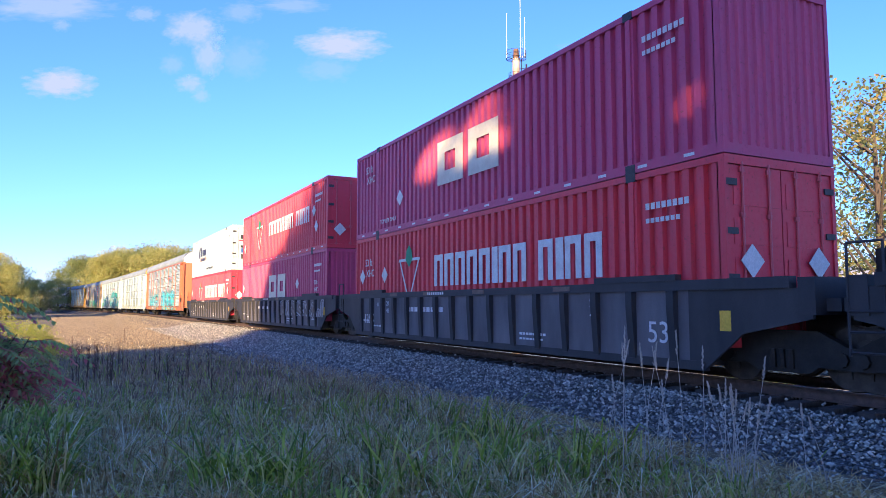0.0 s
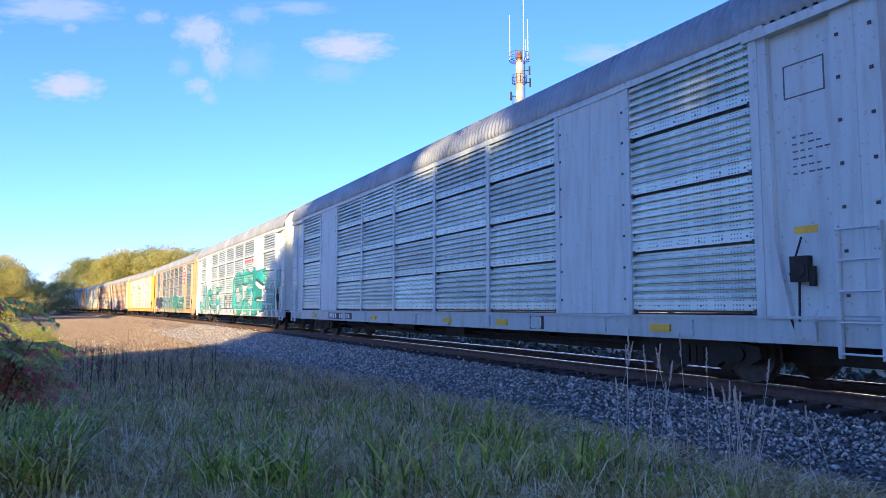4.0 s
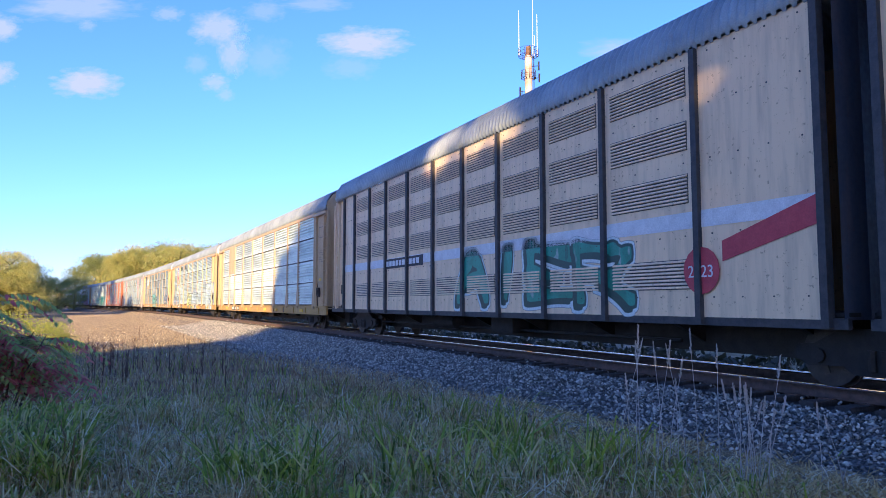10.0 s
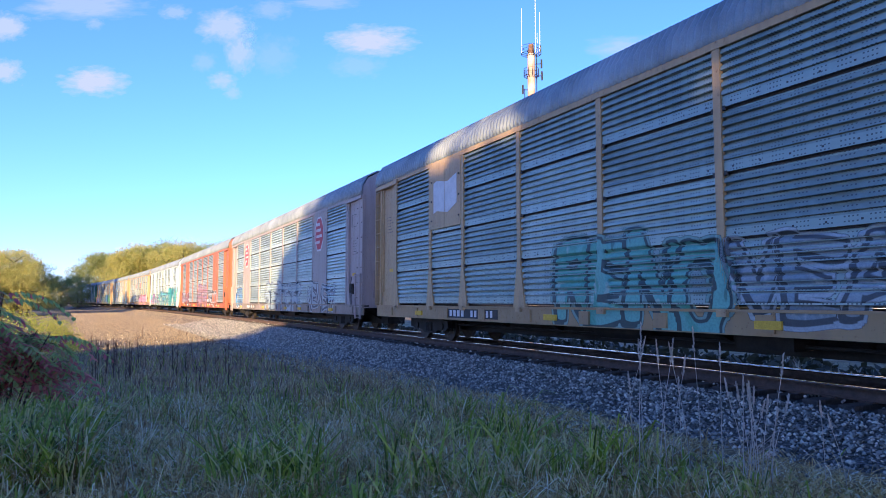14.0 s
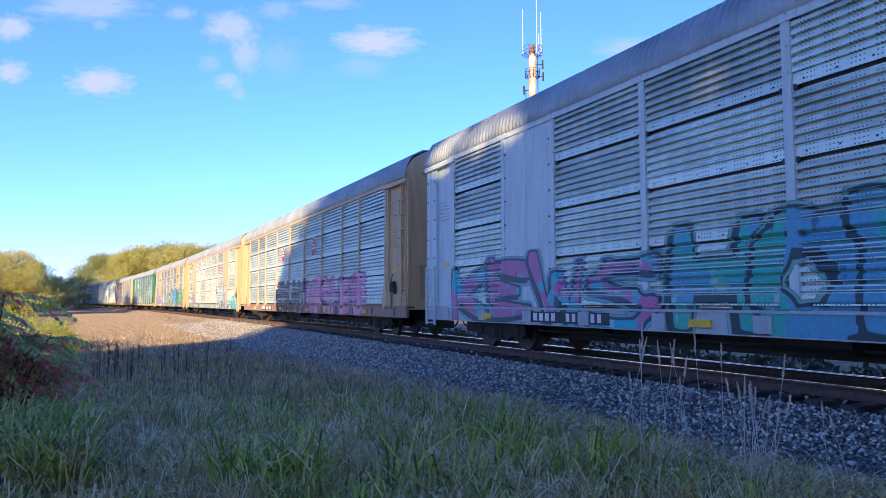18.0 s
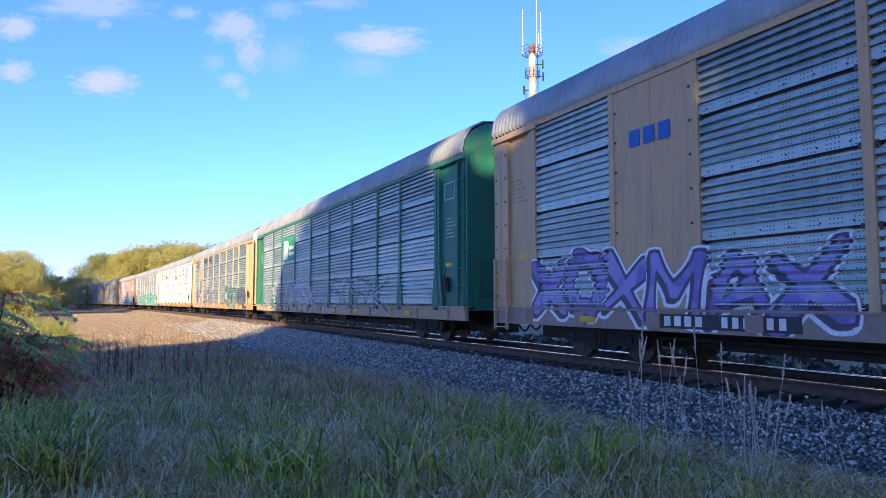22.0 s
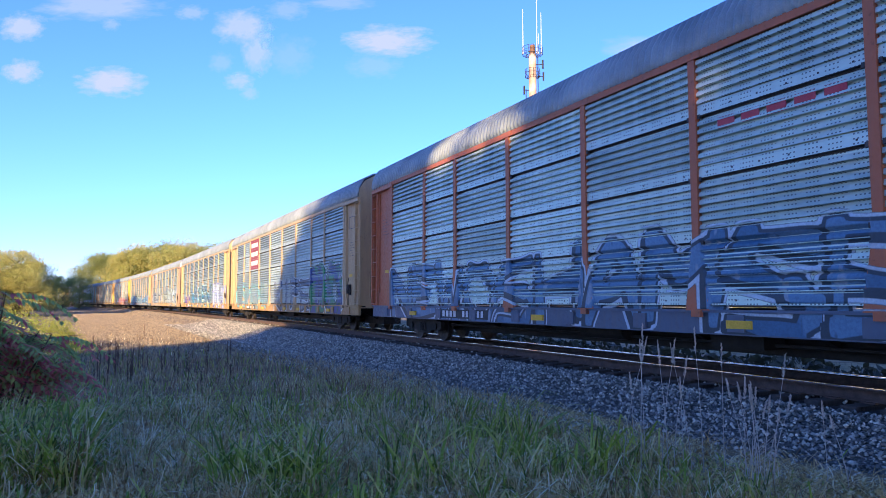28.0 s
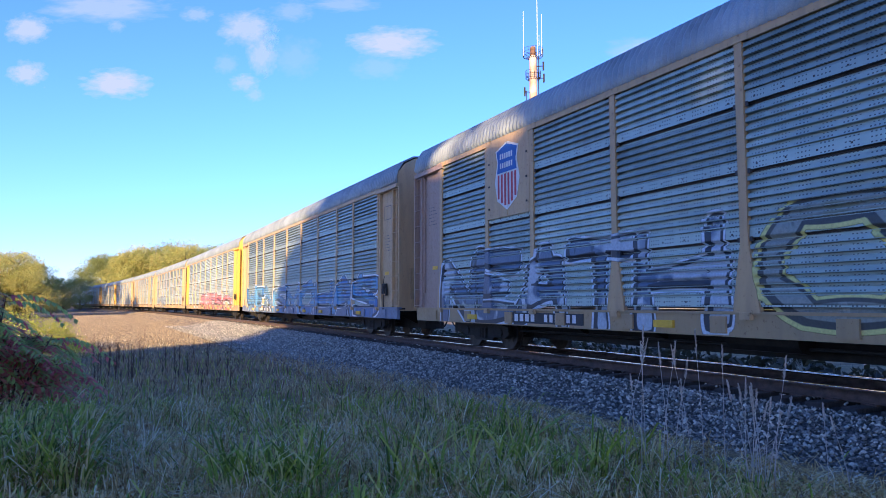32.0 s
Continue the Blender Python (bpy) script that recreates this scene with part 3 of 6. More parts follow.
    def tufts(rng, n):
        cs = [(-1.2, 5.8), (-1.15, 6.0), (-1.25, 5.9), (-1.75, 5.9), (-1.65, 6.1), (.73, 8.3), (.55, 6.5), (.85, 6.0), (1.3, 6.1), (.2, 6.0), (-.3, 5.9), (1.75, 6.6)]
        k = rng.integers(0, len(cs), n)
        c = np.array(cs)[k]
        return c[:, 0] + rng.normal(size=n) * .13, c[:, 1] + rng.normal(size=n) * .13, .7 + .6 * rng.random(n)
    blades(420, tufts, .46, .011, 1.3, 5, GRASS_GREEN, "grass_tufts", "tall bright-green grass tufts in the foreground")


def build_stalks():
    """Bleached seed-head stalks standing before the track."""
    rng = random.Random(8)
    spots = [(.2525, 6.2, 1.22), (.278, 6.0, 1.25), (.284, 6.4, 1.12), (.307, 6.1, 1.12), (.317, 5.9, 1.14), (.324, 6.3, 1.06), (.350, 6.0, 1.16), (.366, 6.2, 1.22), (.395, 6.0, 1.10), (.464, 5.8, 1.12),
             (.424, 5.7, .92), (.430, 5.6, .88), (.436, 5.7, .84), (.444, 5.6, .90), (.450, 5.7, .82), (.459, 5.6, .78), (.270, 6.6, .9), (.338, 6.4, .85), (.54, 5.8, .7), (.57, 5.7, .62), (.433, 5.8, .80), (.440, 5.9, .74), (.447, 5.75, .86), (.427, 5.85, .70), (.455, 5.9, .68)]
    for bx, d, h in spots:
        x, y = polar(bx, d)
        z = ground_height(x, y)
        top = z + h * rng.uniform(1.0, 1.12)
        bend = rng.uniform(-.14, .20)
        t = thing("dry_stalk", "bleached dry grass stalk with a narrow seed head", "dry stalk", "seed-head stalks", at=pose(x, y, z - .03))
        stem = bmesh.new()
        p = Vector((0, 0, 0))
        rings = []
        for k in range(5):
            p = Vector((bend * (k / 4) ** 2, 0, (top - z) * .86 * k / 4))
            w = .0046 - .0006 * k
            rings.append([stem.verts.new(p + Vector((math.cos(a) * w, math.sin(a) * w, 0))) for a in (j * 1.2566 for j in range(5))])
        for lo, hi in zip(rings, rings[1:]):
            for j in range(5):
                stem.faces.new((lo[j], lo[(j + 1) % 5], hi[(j + 1) % 5], hi[j]))
        part("stem", stem, STALK, t)
        for k in range(2):
            a = rng.uniform(0, 6.28)
            b = Vector((bend * .1, 0, (top - z) * rng.uniform(.2, .5)))
            tip = b + Vector((math.cos(a) * .16, math.sin(a) * .16, .14))
            twig = bmesh.new()
            rod(twig, b, tip, .003, 4, .001)
            part("side_leaf", twig, STALK, t)
        head = bmesh.new()
        for k in range(46):
            f = k / 46
            c = p + Vector((bend * .25 * f, 0, (top - z) * .16 * f))
            a = rng.uniform(0, 6.28)
            w = .016 * (1 - f * .6)
            e = c + Vector((math.cos(a) * w, math.sin(a) * w, .022))
            rod(head, c, e, .0042, 4, .0012)
        tagged(part("seed_head", head, STALK, t), kind="stuff")
    # brown dead weeds at the edge of the sunlit bank
    for k in range(48):
        bx = -.50 + .20 * rng.random() ** 1.4
        d = rng.uniform(12.5, 20) if k < 44 else rng.uniform(20, 36)
        x, y = polar(bx, d)
        z = ground_height(x, y)
        t = thing("dead_weed", "dark brown dead weed stalk on the bank", "weed", "dead weeds on the bank", at=pose(x, y, z - .05, 0, 0, rng.uniform(0, 360)))
        stem = bmesh.new()
        h = rng.uniform(.3, .95)
        rod(stem, (0, 0, 0), (rng.uniform(-.05, .05), 0, h), .009, 5, .005)
        part("stem", stem, STEM_BROWN, t)
        twig = bmesh.new()
        for j in range(9):
            zz = h * rng.uniform(.35, .95)
            a = rng.uniform(0, 6.28)
            rod(twig, (0, 0, zz), (math.cos(a) * .06, math.sin(a) * .06, zz + .1), .005, 4, .002)
        tagged(part("twig", twig, STEM_BROWN, t), kind="stuff")


def sumac(x, y, z, height, seed, stems=6):
    """A sumac: bare forking stems, long leaves of paired drooping leaflets."""
    rng = np.random.default_rng(seed)
    t = thing("sumac_bush", "sumac bush with drooping dark red and green leaflets", "bush", "sumac bushes", at=pose(x, y, z))
    wood, green, red = bmesh.new(), [], []
    for k in range(stems):
        a = rng.random() * 6.283
        tip = Vector((math.cos(a) * height * .33, math.sin(a) * height * .33, height * rng.uniform(.6, 1.0)))
        rod(wood, (0, 0, -.1), tip * .5 + Vector((0, 0, .1)), .018, 6, .013)
        rod(wood, tip * .5 + Vector((0, 0, .1)), tip, .013, 5, .006)
        for j in range(9):
            b = rng.random() * 6.283
            base = tip * float(rng.uniform(.80, 1.0) if j % 3 else rng.uniform(.45, .8))
            length = rng.uniform(.50, .80)
            out = Vector((math.cos(b), math.sin(b), 0))
            high = base.z + rng.uniform(-.35, .35) > height * .70
            store = (green, red)[0 if high else 1]
            for i in range(12):
                f = (i + 1) / 12
                c = base + out * length * f + Vector((0, 0, .24 * f - .52 * f * f))
                side = Vector((-out.y, out.x, 0))
                for sgn in (1, -1):
                    L = .19 * (1 - .6 * abs(f - .4))
                    d = (side * sgn + out * .35 + Vector((0, 0, -.62 + rng.uniform(-.3, .25)))).normalized()
                    w = out * .024
                    m = c + d * L * .42
                    store.append((tuple(c), tuple(m + w), tuple(c + d * L), tuple(m - w)))
            rod(wood, base, base + out * length * .5 + Vector((0, 0, .03)), .005, 4, .003)
    part("stem", wood, STEM_BROWN, t)
    for store, mat, label in ((green, LEAF_SUMAC_TOP, "green upper leaflets"), (red, LEAF_SUMAC, "dark red lower leaflets")):
        if store:
            part("foliage", quads_mesh("foliage", [p for q in store for p in q], [(k, k + 1, k + 2, k + 3) for k in range(0, 4 * len(store), 4)], mat), None, t, label)
    return t


def build_bushes():
    for bx, d, h, seed in ((-.622, 8.5, 1.62, 1), (-.652, 8.8, 1.78, 5), (-.70, 8.2, 1.80, 2), (-.606, 9.2, 1.2, 3)):
        x, y = polar(bx, d)
        sumac(x, y, ground_height(x, y), h, seed)
    low = [tree_meshes(80 + k, 2.0, 2.2, .05, 3000, .045, LEAF_BUSH, 40) for k in range(2)]
    for k, (bx, d, sc) in enumerate(((-.532, 25, .38), (-.548, 24.5, .52), (-.568, 25, .60), (-.60, 26, .66), (-.535, 21, .30), (-.555, 19, .34), (-.635, 25, .7))):
        x, y = polar(bx, d)
        b = thing("shrub", "low yellow-green shrub at the edge of the verge", "shrub", "shrubs on the verge", at=pose(x, y, ground_height(x, y) - .05, 0, 0, k * 70))
        b.scale = (sc,) * 3
        part("branch", low[k % 2][0], None, b)
        part("foliage", low[k % 2][1], None, b)


def build_brush():
    """Low dark brush down the far slope, seen under the cars."""
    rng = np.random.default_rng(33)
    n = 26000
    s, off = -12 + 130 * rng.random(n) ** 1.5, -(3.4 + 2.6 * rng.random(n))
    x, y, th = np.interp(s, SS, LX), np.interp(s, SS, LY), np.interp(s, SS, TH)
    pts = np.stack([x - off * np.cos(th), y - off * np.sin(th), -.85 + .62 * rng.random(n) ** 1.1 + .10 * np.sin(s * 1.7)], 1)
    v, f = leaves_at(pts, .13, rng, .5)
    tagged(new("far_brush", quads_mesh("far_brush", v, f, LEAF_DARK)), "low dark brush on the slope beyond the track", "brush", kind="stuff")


# ---- radio tower and sky ----
def build_tower():
    x, y = polar(.1312, 78)
    t = thing("radio_tower", "weathered steel radio mast with whip antennas and platforms", "radio tower", at=pose(x, y, -1))
    base, top = 0.0, 31.4
    bm = bmesh.new()
    rod(bm, (0, 0, base), (0, 0, top - 1), .56, 14, .42)
    part("mast", bm, varied("mast_paint", (.42, .26, .18), (.62, .52, .45), 1.2, .7, .1), t, "pale rust-stained tapered mast")
    bm = bmesh.new()
    rod(bm, (0, 0, top - 1), (0, 0, top + .1), .36, 12, .30)
    part("mast_cap", bm, RUST, t)
    for z, r in ((top - 1.0, 1.15), (top - 3.6, .85)):
        bm = bmesh.new()
        for k in range(12):
            a, b = 2 * math.pi * k / 12, 2 * math.pi * (k + 1) / 12
            for dz in (0, .45, .85):
                rod(bm, (math.cos(a) * r, math.sin(a) * r, z + dz), (math.cos(b) * r, math.sin(b) * r, z + dz), .022, 4)
            rod(bm, (math.cos(a) * r, math.sin(a) * r, z), (math.cos(a) * r, math.sin(a) * r, z + .85), .03, 4)
            rod(bm, (math.cos(a) * r, math.sin(a) * r, z), (0, 0, z - .25), .03, 4)
        part("platform", bm, STEEL_DARK, t)
    for dx, h, r in ((-1.07, 5.3, .045), (.52, 8.4, .05), (1.02, 4.9, .045), (.72, 2.4, .03), (.2, 1.2, .03)):
        bm = bmesh.new()
        rod(bm, (dx, 0, top - .9), (dx, 0, top - .9 + h), r, 6, r * .5)
        part("whip_antenna", bm, WHITE_MARK, t, "white whip antenna")
    for dx, z in ((1.15, top - 2.2), (1.2, top - 3.6), (-1.0, top - 5.2)):
        bm = bmesh.new()
        rod(bm, (0, 0, z), (dx, -.2, z), .05, 5)
        rod(bm, (dx, -.2, z - .5), (dx, -.2, z + .5), .1, 8)
        part("panel_antenna", bm, STEEL_DARK, t)
    bm = bmesh.new()
    rod(bm, (.6, -.1, base), (.6, -.1, top - 1), .05, 5)
    rod(bm, (-.75, .1, base + 10), (-.75, .1, top - 5), .05, 5)
    part("cable_run", bm, STEEL_DARK, t)


def build_silos():
    """Pale storage silos and a low shed beyond the track."""
    metal = varied("pale_silo_metal", (.50, .50, .48), (.68, .68, .66), .6, .5, .3, .1, stretch=(3, 3, .2))
    for k, (bx, d, r, h) in enumerate(((.318, 116, 1.9, 13.6), (.346, 119, 1.7, 12.4), (.625, 112, 5.2, 6.5))):
        x, y = polar(bx, d)
        t = thing("storage_silo", "pale ribbed metal storage silo beyond the track", "silo", "silos beyond the track", at=pose(x, y, -1.2))
        bm = bmesh.new()
        rod(bm, (0, 0, 0), (0, 0, h), r, 28)
        part("wall", bm, metal, t)
        bm = bmesh.new()
        rod(bm, (0, 0, h), (0, 0, h + r * .45), r + .12, 28, .25)
        part("roof", bm, metal, t, "shallow cone roof")
        for j in range(1, 6):
            bm = bmesh.new()
            rod(bm, (0, 0, h * j / 6 - .06), (0, 0, h * j / 6), r + .05, 28)
            part("hoop", bm, metal, t)
        bm = bmesh.new()
        for u in (-.22, .22):
            rod(bm, (u, -r - .12, .3), (u, -r - .12, h + .5), .03, 5)
        for j in range(int(h / .5)):
            rod(bm, (-.22, -r - .12, .4 + j * .5), (.22, -r - .12, .4 + j * .5), .02, 4)
        part("ladder", bm, STEEL_DARK, t)
    x, y = polar(.352, 100)
    t = thing("low_shed", "low pale metal shed with a pitched roof beyond the track", "shed", at=pose(x, y, -1.1, 0, 0, 20))
    bm = bmesh.new()
    quad_box(bm, -5, 5, -3, 3, 0, 3.0)
    part("wall", bm, metal, t)
    bm = bmesh.new()
    prism(bm, [(-3.3, 2.95), (3.3, 2.95), (0, 4.4)], -5.2, 5.2, "x")
    part("roof", bm, metal, t)
    bm = bmesh.new()
    quad_box(bm, -1.4, 1.4, -3.06, -3.005, 0, 2.5)
    part("door", bm, ROOF, t)


CLOUDS = []


def cloud_material():
    m, t, b = material("cloud_vapour", 1.0)
    c = t.nodes.new("ShaderNodeTexCoord")
    info = t.nodes.new("ShaderNodeObjectInfo")
    grad = t.nodes.new("ShaderNodeTexGradient")
    grad.gradient_type = "SPHERICAL"
    mp = t.nodes.new("ShaderNodeMapping")
    t.links.new(c.outputs["Object"], mp.inputs[0])
    mp.inputs["Scale"].default_value = (.0105, .0105, .0105)
    t.links.new(mp.outputs[0], grad.inputs[0])
    sh = t.nodes.new("ShaderNodeVectorMath"); sh.operation = "SCALE"
    comb = t.nodes.new("ShaderNodeCombineXYZ")
    t.links.new(info.outputs["Random"], comb.inputs[2]); t.links.new(comb.outputs[0], sh.inputs[0]); sh.inputs["Scale"].default_value = 300
    add = t.nodes.new("ShaderNodeVectorMath"); add.operation = "ADD"
    t.links.new(c.outputs["Object"], add.inputs[0]); t.links.new(sh.outputs[0], add.inputs[1])
    n = node(t, "ShaderNodeTexNoise", Scale=.030, Detail=7, Roughness=.6)
    t.links.new(add.outputs[0], n.inputs["Vector"])
    g = t.nodes.new("ShaderNodeMath"); g.operation = "MULTIPLY_ADD"
    g.inputs[1].default_value, g.inputs[2].default_value = 1.5, -.92
    t.links.new(grad.outputs["Fac"], g.inputs[0])
    s = t.nodes.new("ShaderNodeMath"); s.operation = "MULTIPLY_ADD"
    t.links.new(n.outputs["Fac"], s.inputs[0]); s.inputs[1].default_value = 1.7
    t.links.new(g.outputs[0], s.inputs[2])
    dens = ramp(t, s.outputs[0], [(.16, (0, 0, 0)), (.50, (.34, .34, .34)), (1.0, (.95, .95, .95))])
    thin = t.nodes.new("ShaderNodeMath"); thin.operation = "MULTIPLY"
    t.links.new(dens, thin.inputs[0]); t.links.new(info.outputs["Alpha"], thin.inputs[1])
    em = t.nodes.new("ShaderNodeEmission")
    em.inputs[0].default_value, em.inputs[1].default_value = (.84, .87, .91, 1), .30
    tr = t.nodes.new("ShaderNodeBsdfTransparent")
    mx = t.nodes.new("ShaderNodeMixShader")
    t.links.new(thin.outputs[0], mx.inputs[0]); t.links.new(tr.outputs[0], mx.inputs[1]); t.links.new(em.outputs[0], mx.inputs[2])
    t.links.new(mx.outputs[0], t.nodes["Material Output"].inputs[0])
    return m


def build_clouds():
    """Small thin clouds, far behind everything, that drift slowly across the sky."""
    mat = cloud_material()
    bm = bmesh.new()
    bmesh.ops.create_grid(bm, x_segments=2, y_segments=2, size=100)
    me = finish(bm, "cloud", mat)
    D = 2200
    # bearing and rise at the twelfth second, half width and half height as shares of the distance, density
    for bx, bz, w, h, a in ((-.323, .404, .041, .026, .75), (-.300, .365, .022, .032, .65), (-.324, .322, .022, .013, .6), (-.309, .303, .014, .010, .4), (-.352, .350, .018, .015, .28), (-.25, .36, .034, .030, .22),
                            (-.107, .382, .062, .023, 1.0), (-.127, .345, .04, .02, .25), (-.511, .321, .052, .022, 1.0), (-.645, .403, .034, .022, .85), (-.643, .336, .028, .018, .85),
                            (-.532, .436, .095, .024, .6), (-.396, .425, .024, .012, .45), (-.513, .407, .013, .010, .35), (-.253, .43, .032, .016, .35), (-.178, .44, .055, .012, .4), (.27, .372, .06, .018, .5), (.34, .385, .04, .014, .5)):
        bx -= .0195
        c = new("cloud", me)
        c.color = (1, 1, 1, a)
        c.scale = (w * D / 70, h * D / 70, 1)
        c.visible_shadow = False
        tagged(c, "small thin pinkish-white cloud in a blue sky", "cloud", "drifting clouds", "structure")
        c.rotation_mode = "QUATERNION"
        far = D + 9.0 * len(CLOUDS)
        CLOUDS.append((c, bx * far, far, EYE[2] + bz * far))


# ---- railcars ----
HALF, SIDE, SILL, DECK, EAVE, CREST = 13.5, 1.5, .64, 1.0, 5.06, 6.02
POSTS = (-11.75, -9.1, -7.06, -4.3, -1.42, 1.42, 4.3, 7.06, 9.1, 11.75)


def sheet_profile():
    """Outline (height, depth) of a ribbed side sheet: bands of sloping ribs between flat bolted laps, a gap under each
    band whose shade is coloured in.
    """
    out, z = [], DECK + .05
    top = EAVE - .06
    band = (top - z) / 4
    for k in range(4):
        z0 = z + k * band
        out += [(z0, -.05), (z0 + .030, -.05), (z0 + .032, .034), (z0 + .20, .022), (z0 + .205, .0)]
        n = 6
        pitch = (band - .22) / n
        for i in range(n):
            b = z0 + .215 + i * pitch
            out += [(b, .0), (b + pitch * .04, .044), (b + pitch * .60, .030), (b + pitch * .66, -.034), (b + pitch * .96, -.034)]
    out.append((top, 0))
    return out


SHEET = sheet_profile()
SHEET_Z, SHEET_Y = np.array([z for z, _ in SHEET]), np.array([d for _, d in SHEET])


def side_surface(x, z, plan="S" * 9):
    """How far the car's side stands out at (x, z), for what is painted over it."""
    y = np.interp(z, SHEET_Z, SHEET_Y)
    for i, ch in enumerate(plan):
        if ch == "F":
            y = np.where((x > POSTS[8 - i]) & (x < POSTS[9 - i]), .056, y)
    y = np.where(z < DECK + .02, .03, y)
    for p in POSTS:
        flare = np.where(z < 2.0, .10 + .16 * (2.0 - z), .10)
        y = np.where((np.abs(x - p) < flare) & (z > DECK), .065, y)
    y = np.where(np.abs(x) > 11.85, .02, y)
    return SIDE - .06 + y


CACHE = {}


def cached(key, build, mats, chamfer=0.0):
    if key not in CACHE:
        CACHE[key] = made(key[0], build, mats, chamfer)
    return CACHE[key]


def sheet_mesh(width):
    def build(bm):
        rows = [[bm.verts.new((x, SIDE - .06 + d, z)) for z, d in SHEET] for x in (-width / 2, width / 2)]
        for i in range(len(SHEET) - 1):
            # faces of the recessed gap take the dark material as painted shade
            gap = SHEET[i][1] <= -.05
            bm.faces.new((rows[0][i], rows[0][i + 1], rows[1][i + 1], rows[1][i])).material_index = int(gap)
        band = (SHEET[-1][0] - SHEET[0][0]) / 4
        for k in range(4):
            z = SHEET[0][0] + k * band + .10
            n = max(2, round(width / .45))
            for i in range(n):
                x = -width / 2 + (i + .5) * width / n
                quad_box(bm, x - .016, x + .016, SIDE - .062, SIDE - .030, z - .016, z + .016, 1)
            for x in (-width / 2 + .11, width / 2 - .11):
                quad_box(bm, x - .022, x + .022, SIDE - .062, SIDE - .012, z - .12, z - .05, 1)
    return cached(("side_panel", round(width, 3)), build, [GALV, DARK_OR_SHADE])


def post_mesh(flared=True):
    def build(bm):
        prism(bm, [(-.07, 2.0), (.07, 2.0), (.07, EAVE), (-.07, EAVE)], SIDE - .07, SIDE + .008, "y")
        w = .24 if flared else .07
        prism(bm, [(-w, DECK), (w, DECK), (.07, 2.0), (-.07, 2.0)], SIDE - .07, SIDE + .009, "y")
        quad_box(bm, -.2, .2, SIDE - .06, SIDE + .02, EAVE - .10, EAVE + .02)
        if flared:
            quad_box(bm, -.09, .09, SIDE - .05, SIDE + .05, DECK - .10, DECK - .0)
    return cached(("side_post", flared), build, PAINT)


def flat_panel_mesh(width, z0=DECK + .02, z1=EAVE - .02):
    def build(bm):
        quad_box(bm, -width / 2, width / 2, SIDE - .08, SIDE - .012, z0, z1)
        quad_box(bm, -.012, .012, SIDE - .02, SIDE - .004, z0 + .03, z1 - .03)
        for z in np.arange(z0 + .25, z1, .55):
            for x in (-width / 2 + .1, width / 2 - .1):
                quad_box(bm, x - .02, x + .02, SIDE - .02, SIDE + .008, float(z) - .02, float(z) + .02, 1)
    return cached(("flat_panel", round(width, 3), round(z0, 2), round(z1, 2)), build, [PAINT, DARK_OR_SHADE])


def roof_mesh(half):
    """Rounded, cross-ribbed roof of galvanised sheet."""
    arc = [(SIDE - .01, EAVE - .03), (SIDE + .03, EAVE + .05), (SIDE - .02, EAVE + .34), (SIDE - .22, EAVE + .66), (SIDE - .62, CREST - .09), (0, CREST)]
    arc += [(-y, z) for y, z in arc[-2::-1]]
    pitch, verts, faces = .16, [], []
    xs = []
    x = -half
    while x < half - .01:
        xs += [(x, 0), (x + .06, 0), (x + .075, .048), (x + .14, .048)]
        x += pitch
    xs.append((half, 0))
    n = len(arc)
    for x, d in xs:
        for y, z in arc:
            verts.append((x, y * (1 + d / 2.2), z + d))
    for i in range(len(xs) - 1):
        for j in range(n - 1):
            faces.append((i * n + j, i * n + j + 1, (i + 1) * n + j + 1, (i + 1) * n + j))
    return quads_mesh("roof", verts, faces, ROOF)


def end_outline():
    pts = [(SIDE - .02, DECK - .1), (SIDE - .02, EAVE + .30), (SIDE - .26, EAVE + .62), (SIDE - .64, CREST - .12), (0, CREST - .04)]
    return pts


def end_door_mesh(side, z0, z1, name="end_door"):
    """One leaf of the folding end doors, bulging slightly outward, with recessed panel lines."""
    def build(bm):
        pts = [p for p in end_outline()]
        def width(z):
            return float(np.interp(z, [pts[1][1], pts[2][1], pts[3][1], pts[4][1]], [pts[1][0], pts[2][0], pts[3][0], .02]))
        levels = [z for z in [z0, DECK + .9, 2.6, 3.6, 4.4, 4.95, 5.36, 5.68, 5.9, CREST - .06] if z0 <= z <= z1] + [z1]
        levels = sorted(set(levels))
        cols = 6
        grid = []
        for z in levels:
            w = width(z) if z > pts[1][1] else pts[1][0]
            row = []
            for i in range(cols + 1):
                f = i / cols
                y = side * (.03 + (w - .03) * f)
                x = -HALF + .03 - .10 * math.cos(f * math.pi / 2)
                row.append(bm.verts.new((x, y, z)))
            grid.append(row)
        for a in range(len(levels) - 1):
            for i in range(cols):
                bm.faces.new((grid[a][i], grid[a][i + 1], grid[a + 1][i + 1], grid[a + 1][i]))
    return cached((name, side, round(z0, 2), round(z1, 2)), build, PAINT)


def end_trim_mesh():
    def build(bm):
        rod(bm, (-HALF - .13, .0, DECK), (-HALF - .13, .0, CREST - .1), .045, 6)
        for z in (2.3, 3.2, 4.9):
            quad_box(bm, -HALF - .17, -HALF - .09, -.06, .06, z - .16, z + .16)
        for y in (.45, -.45):
            rod(bm, (-HALF - .14, y - .25, EAVE + .35), (-HALF - .14, y + .25, EAVE + .35), .018, 5)
    return cached(("lock_rod",), build, STEEL_DARK)


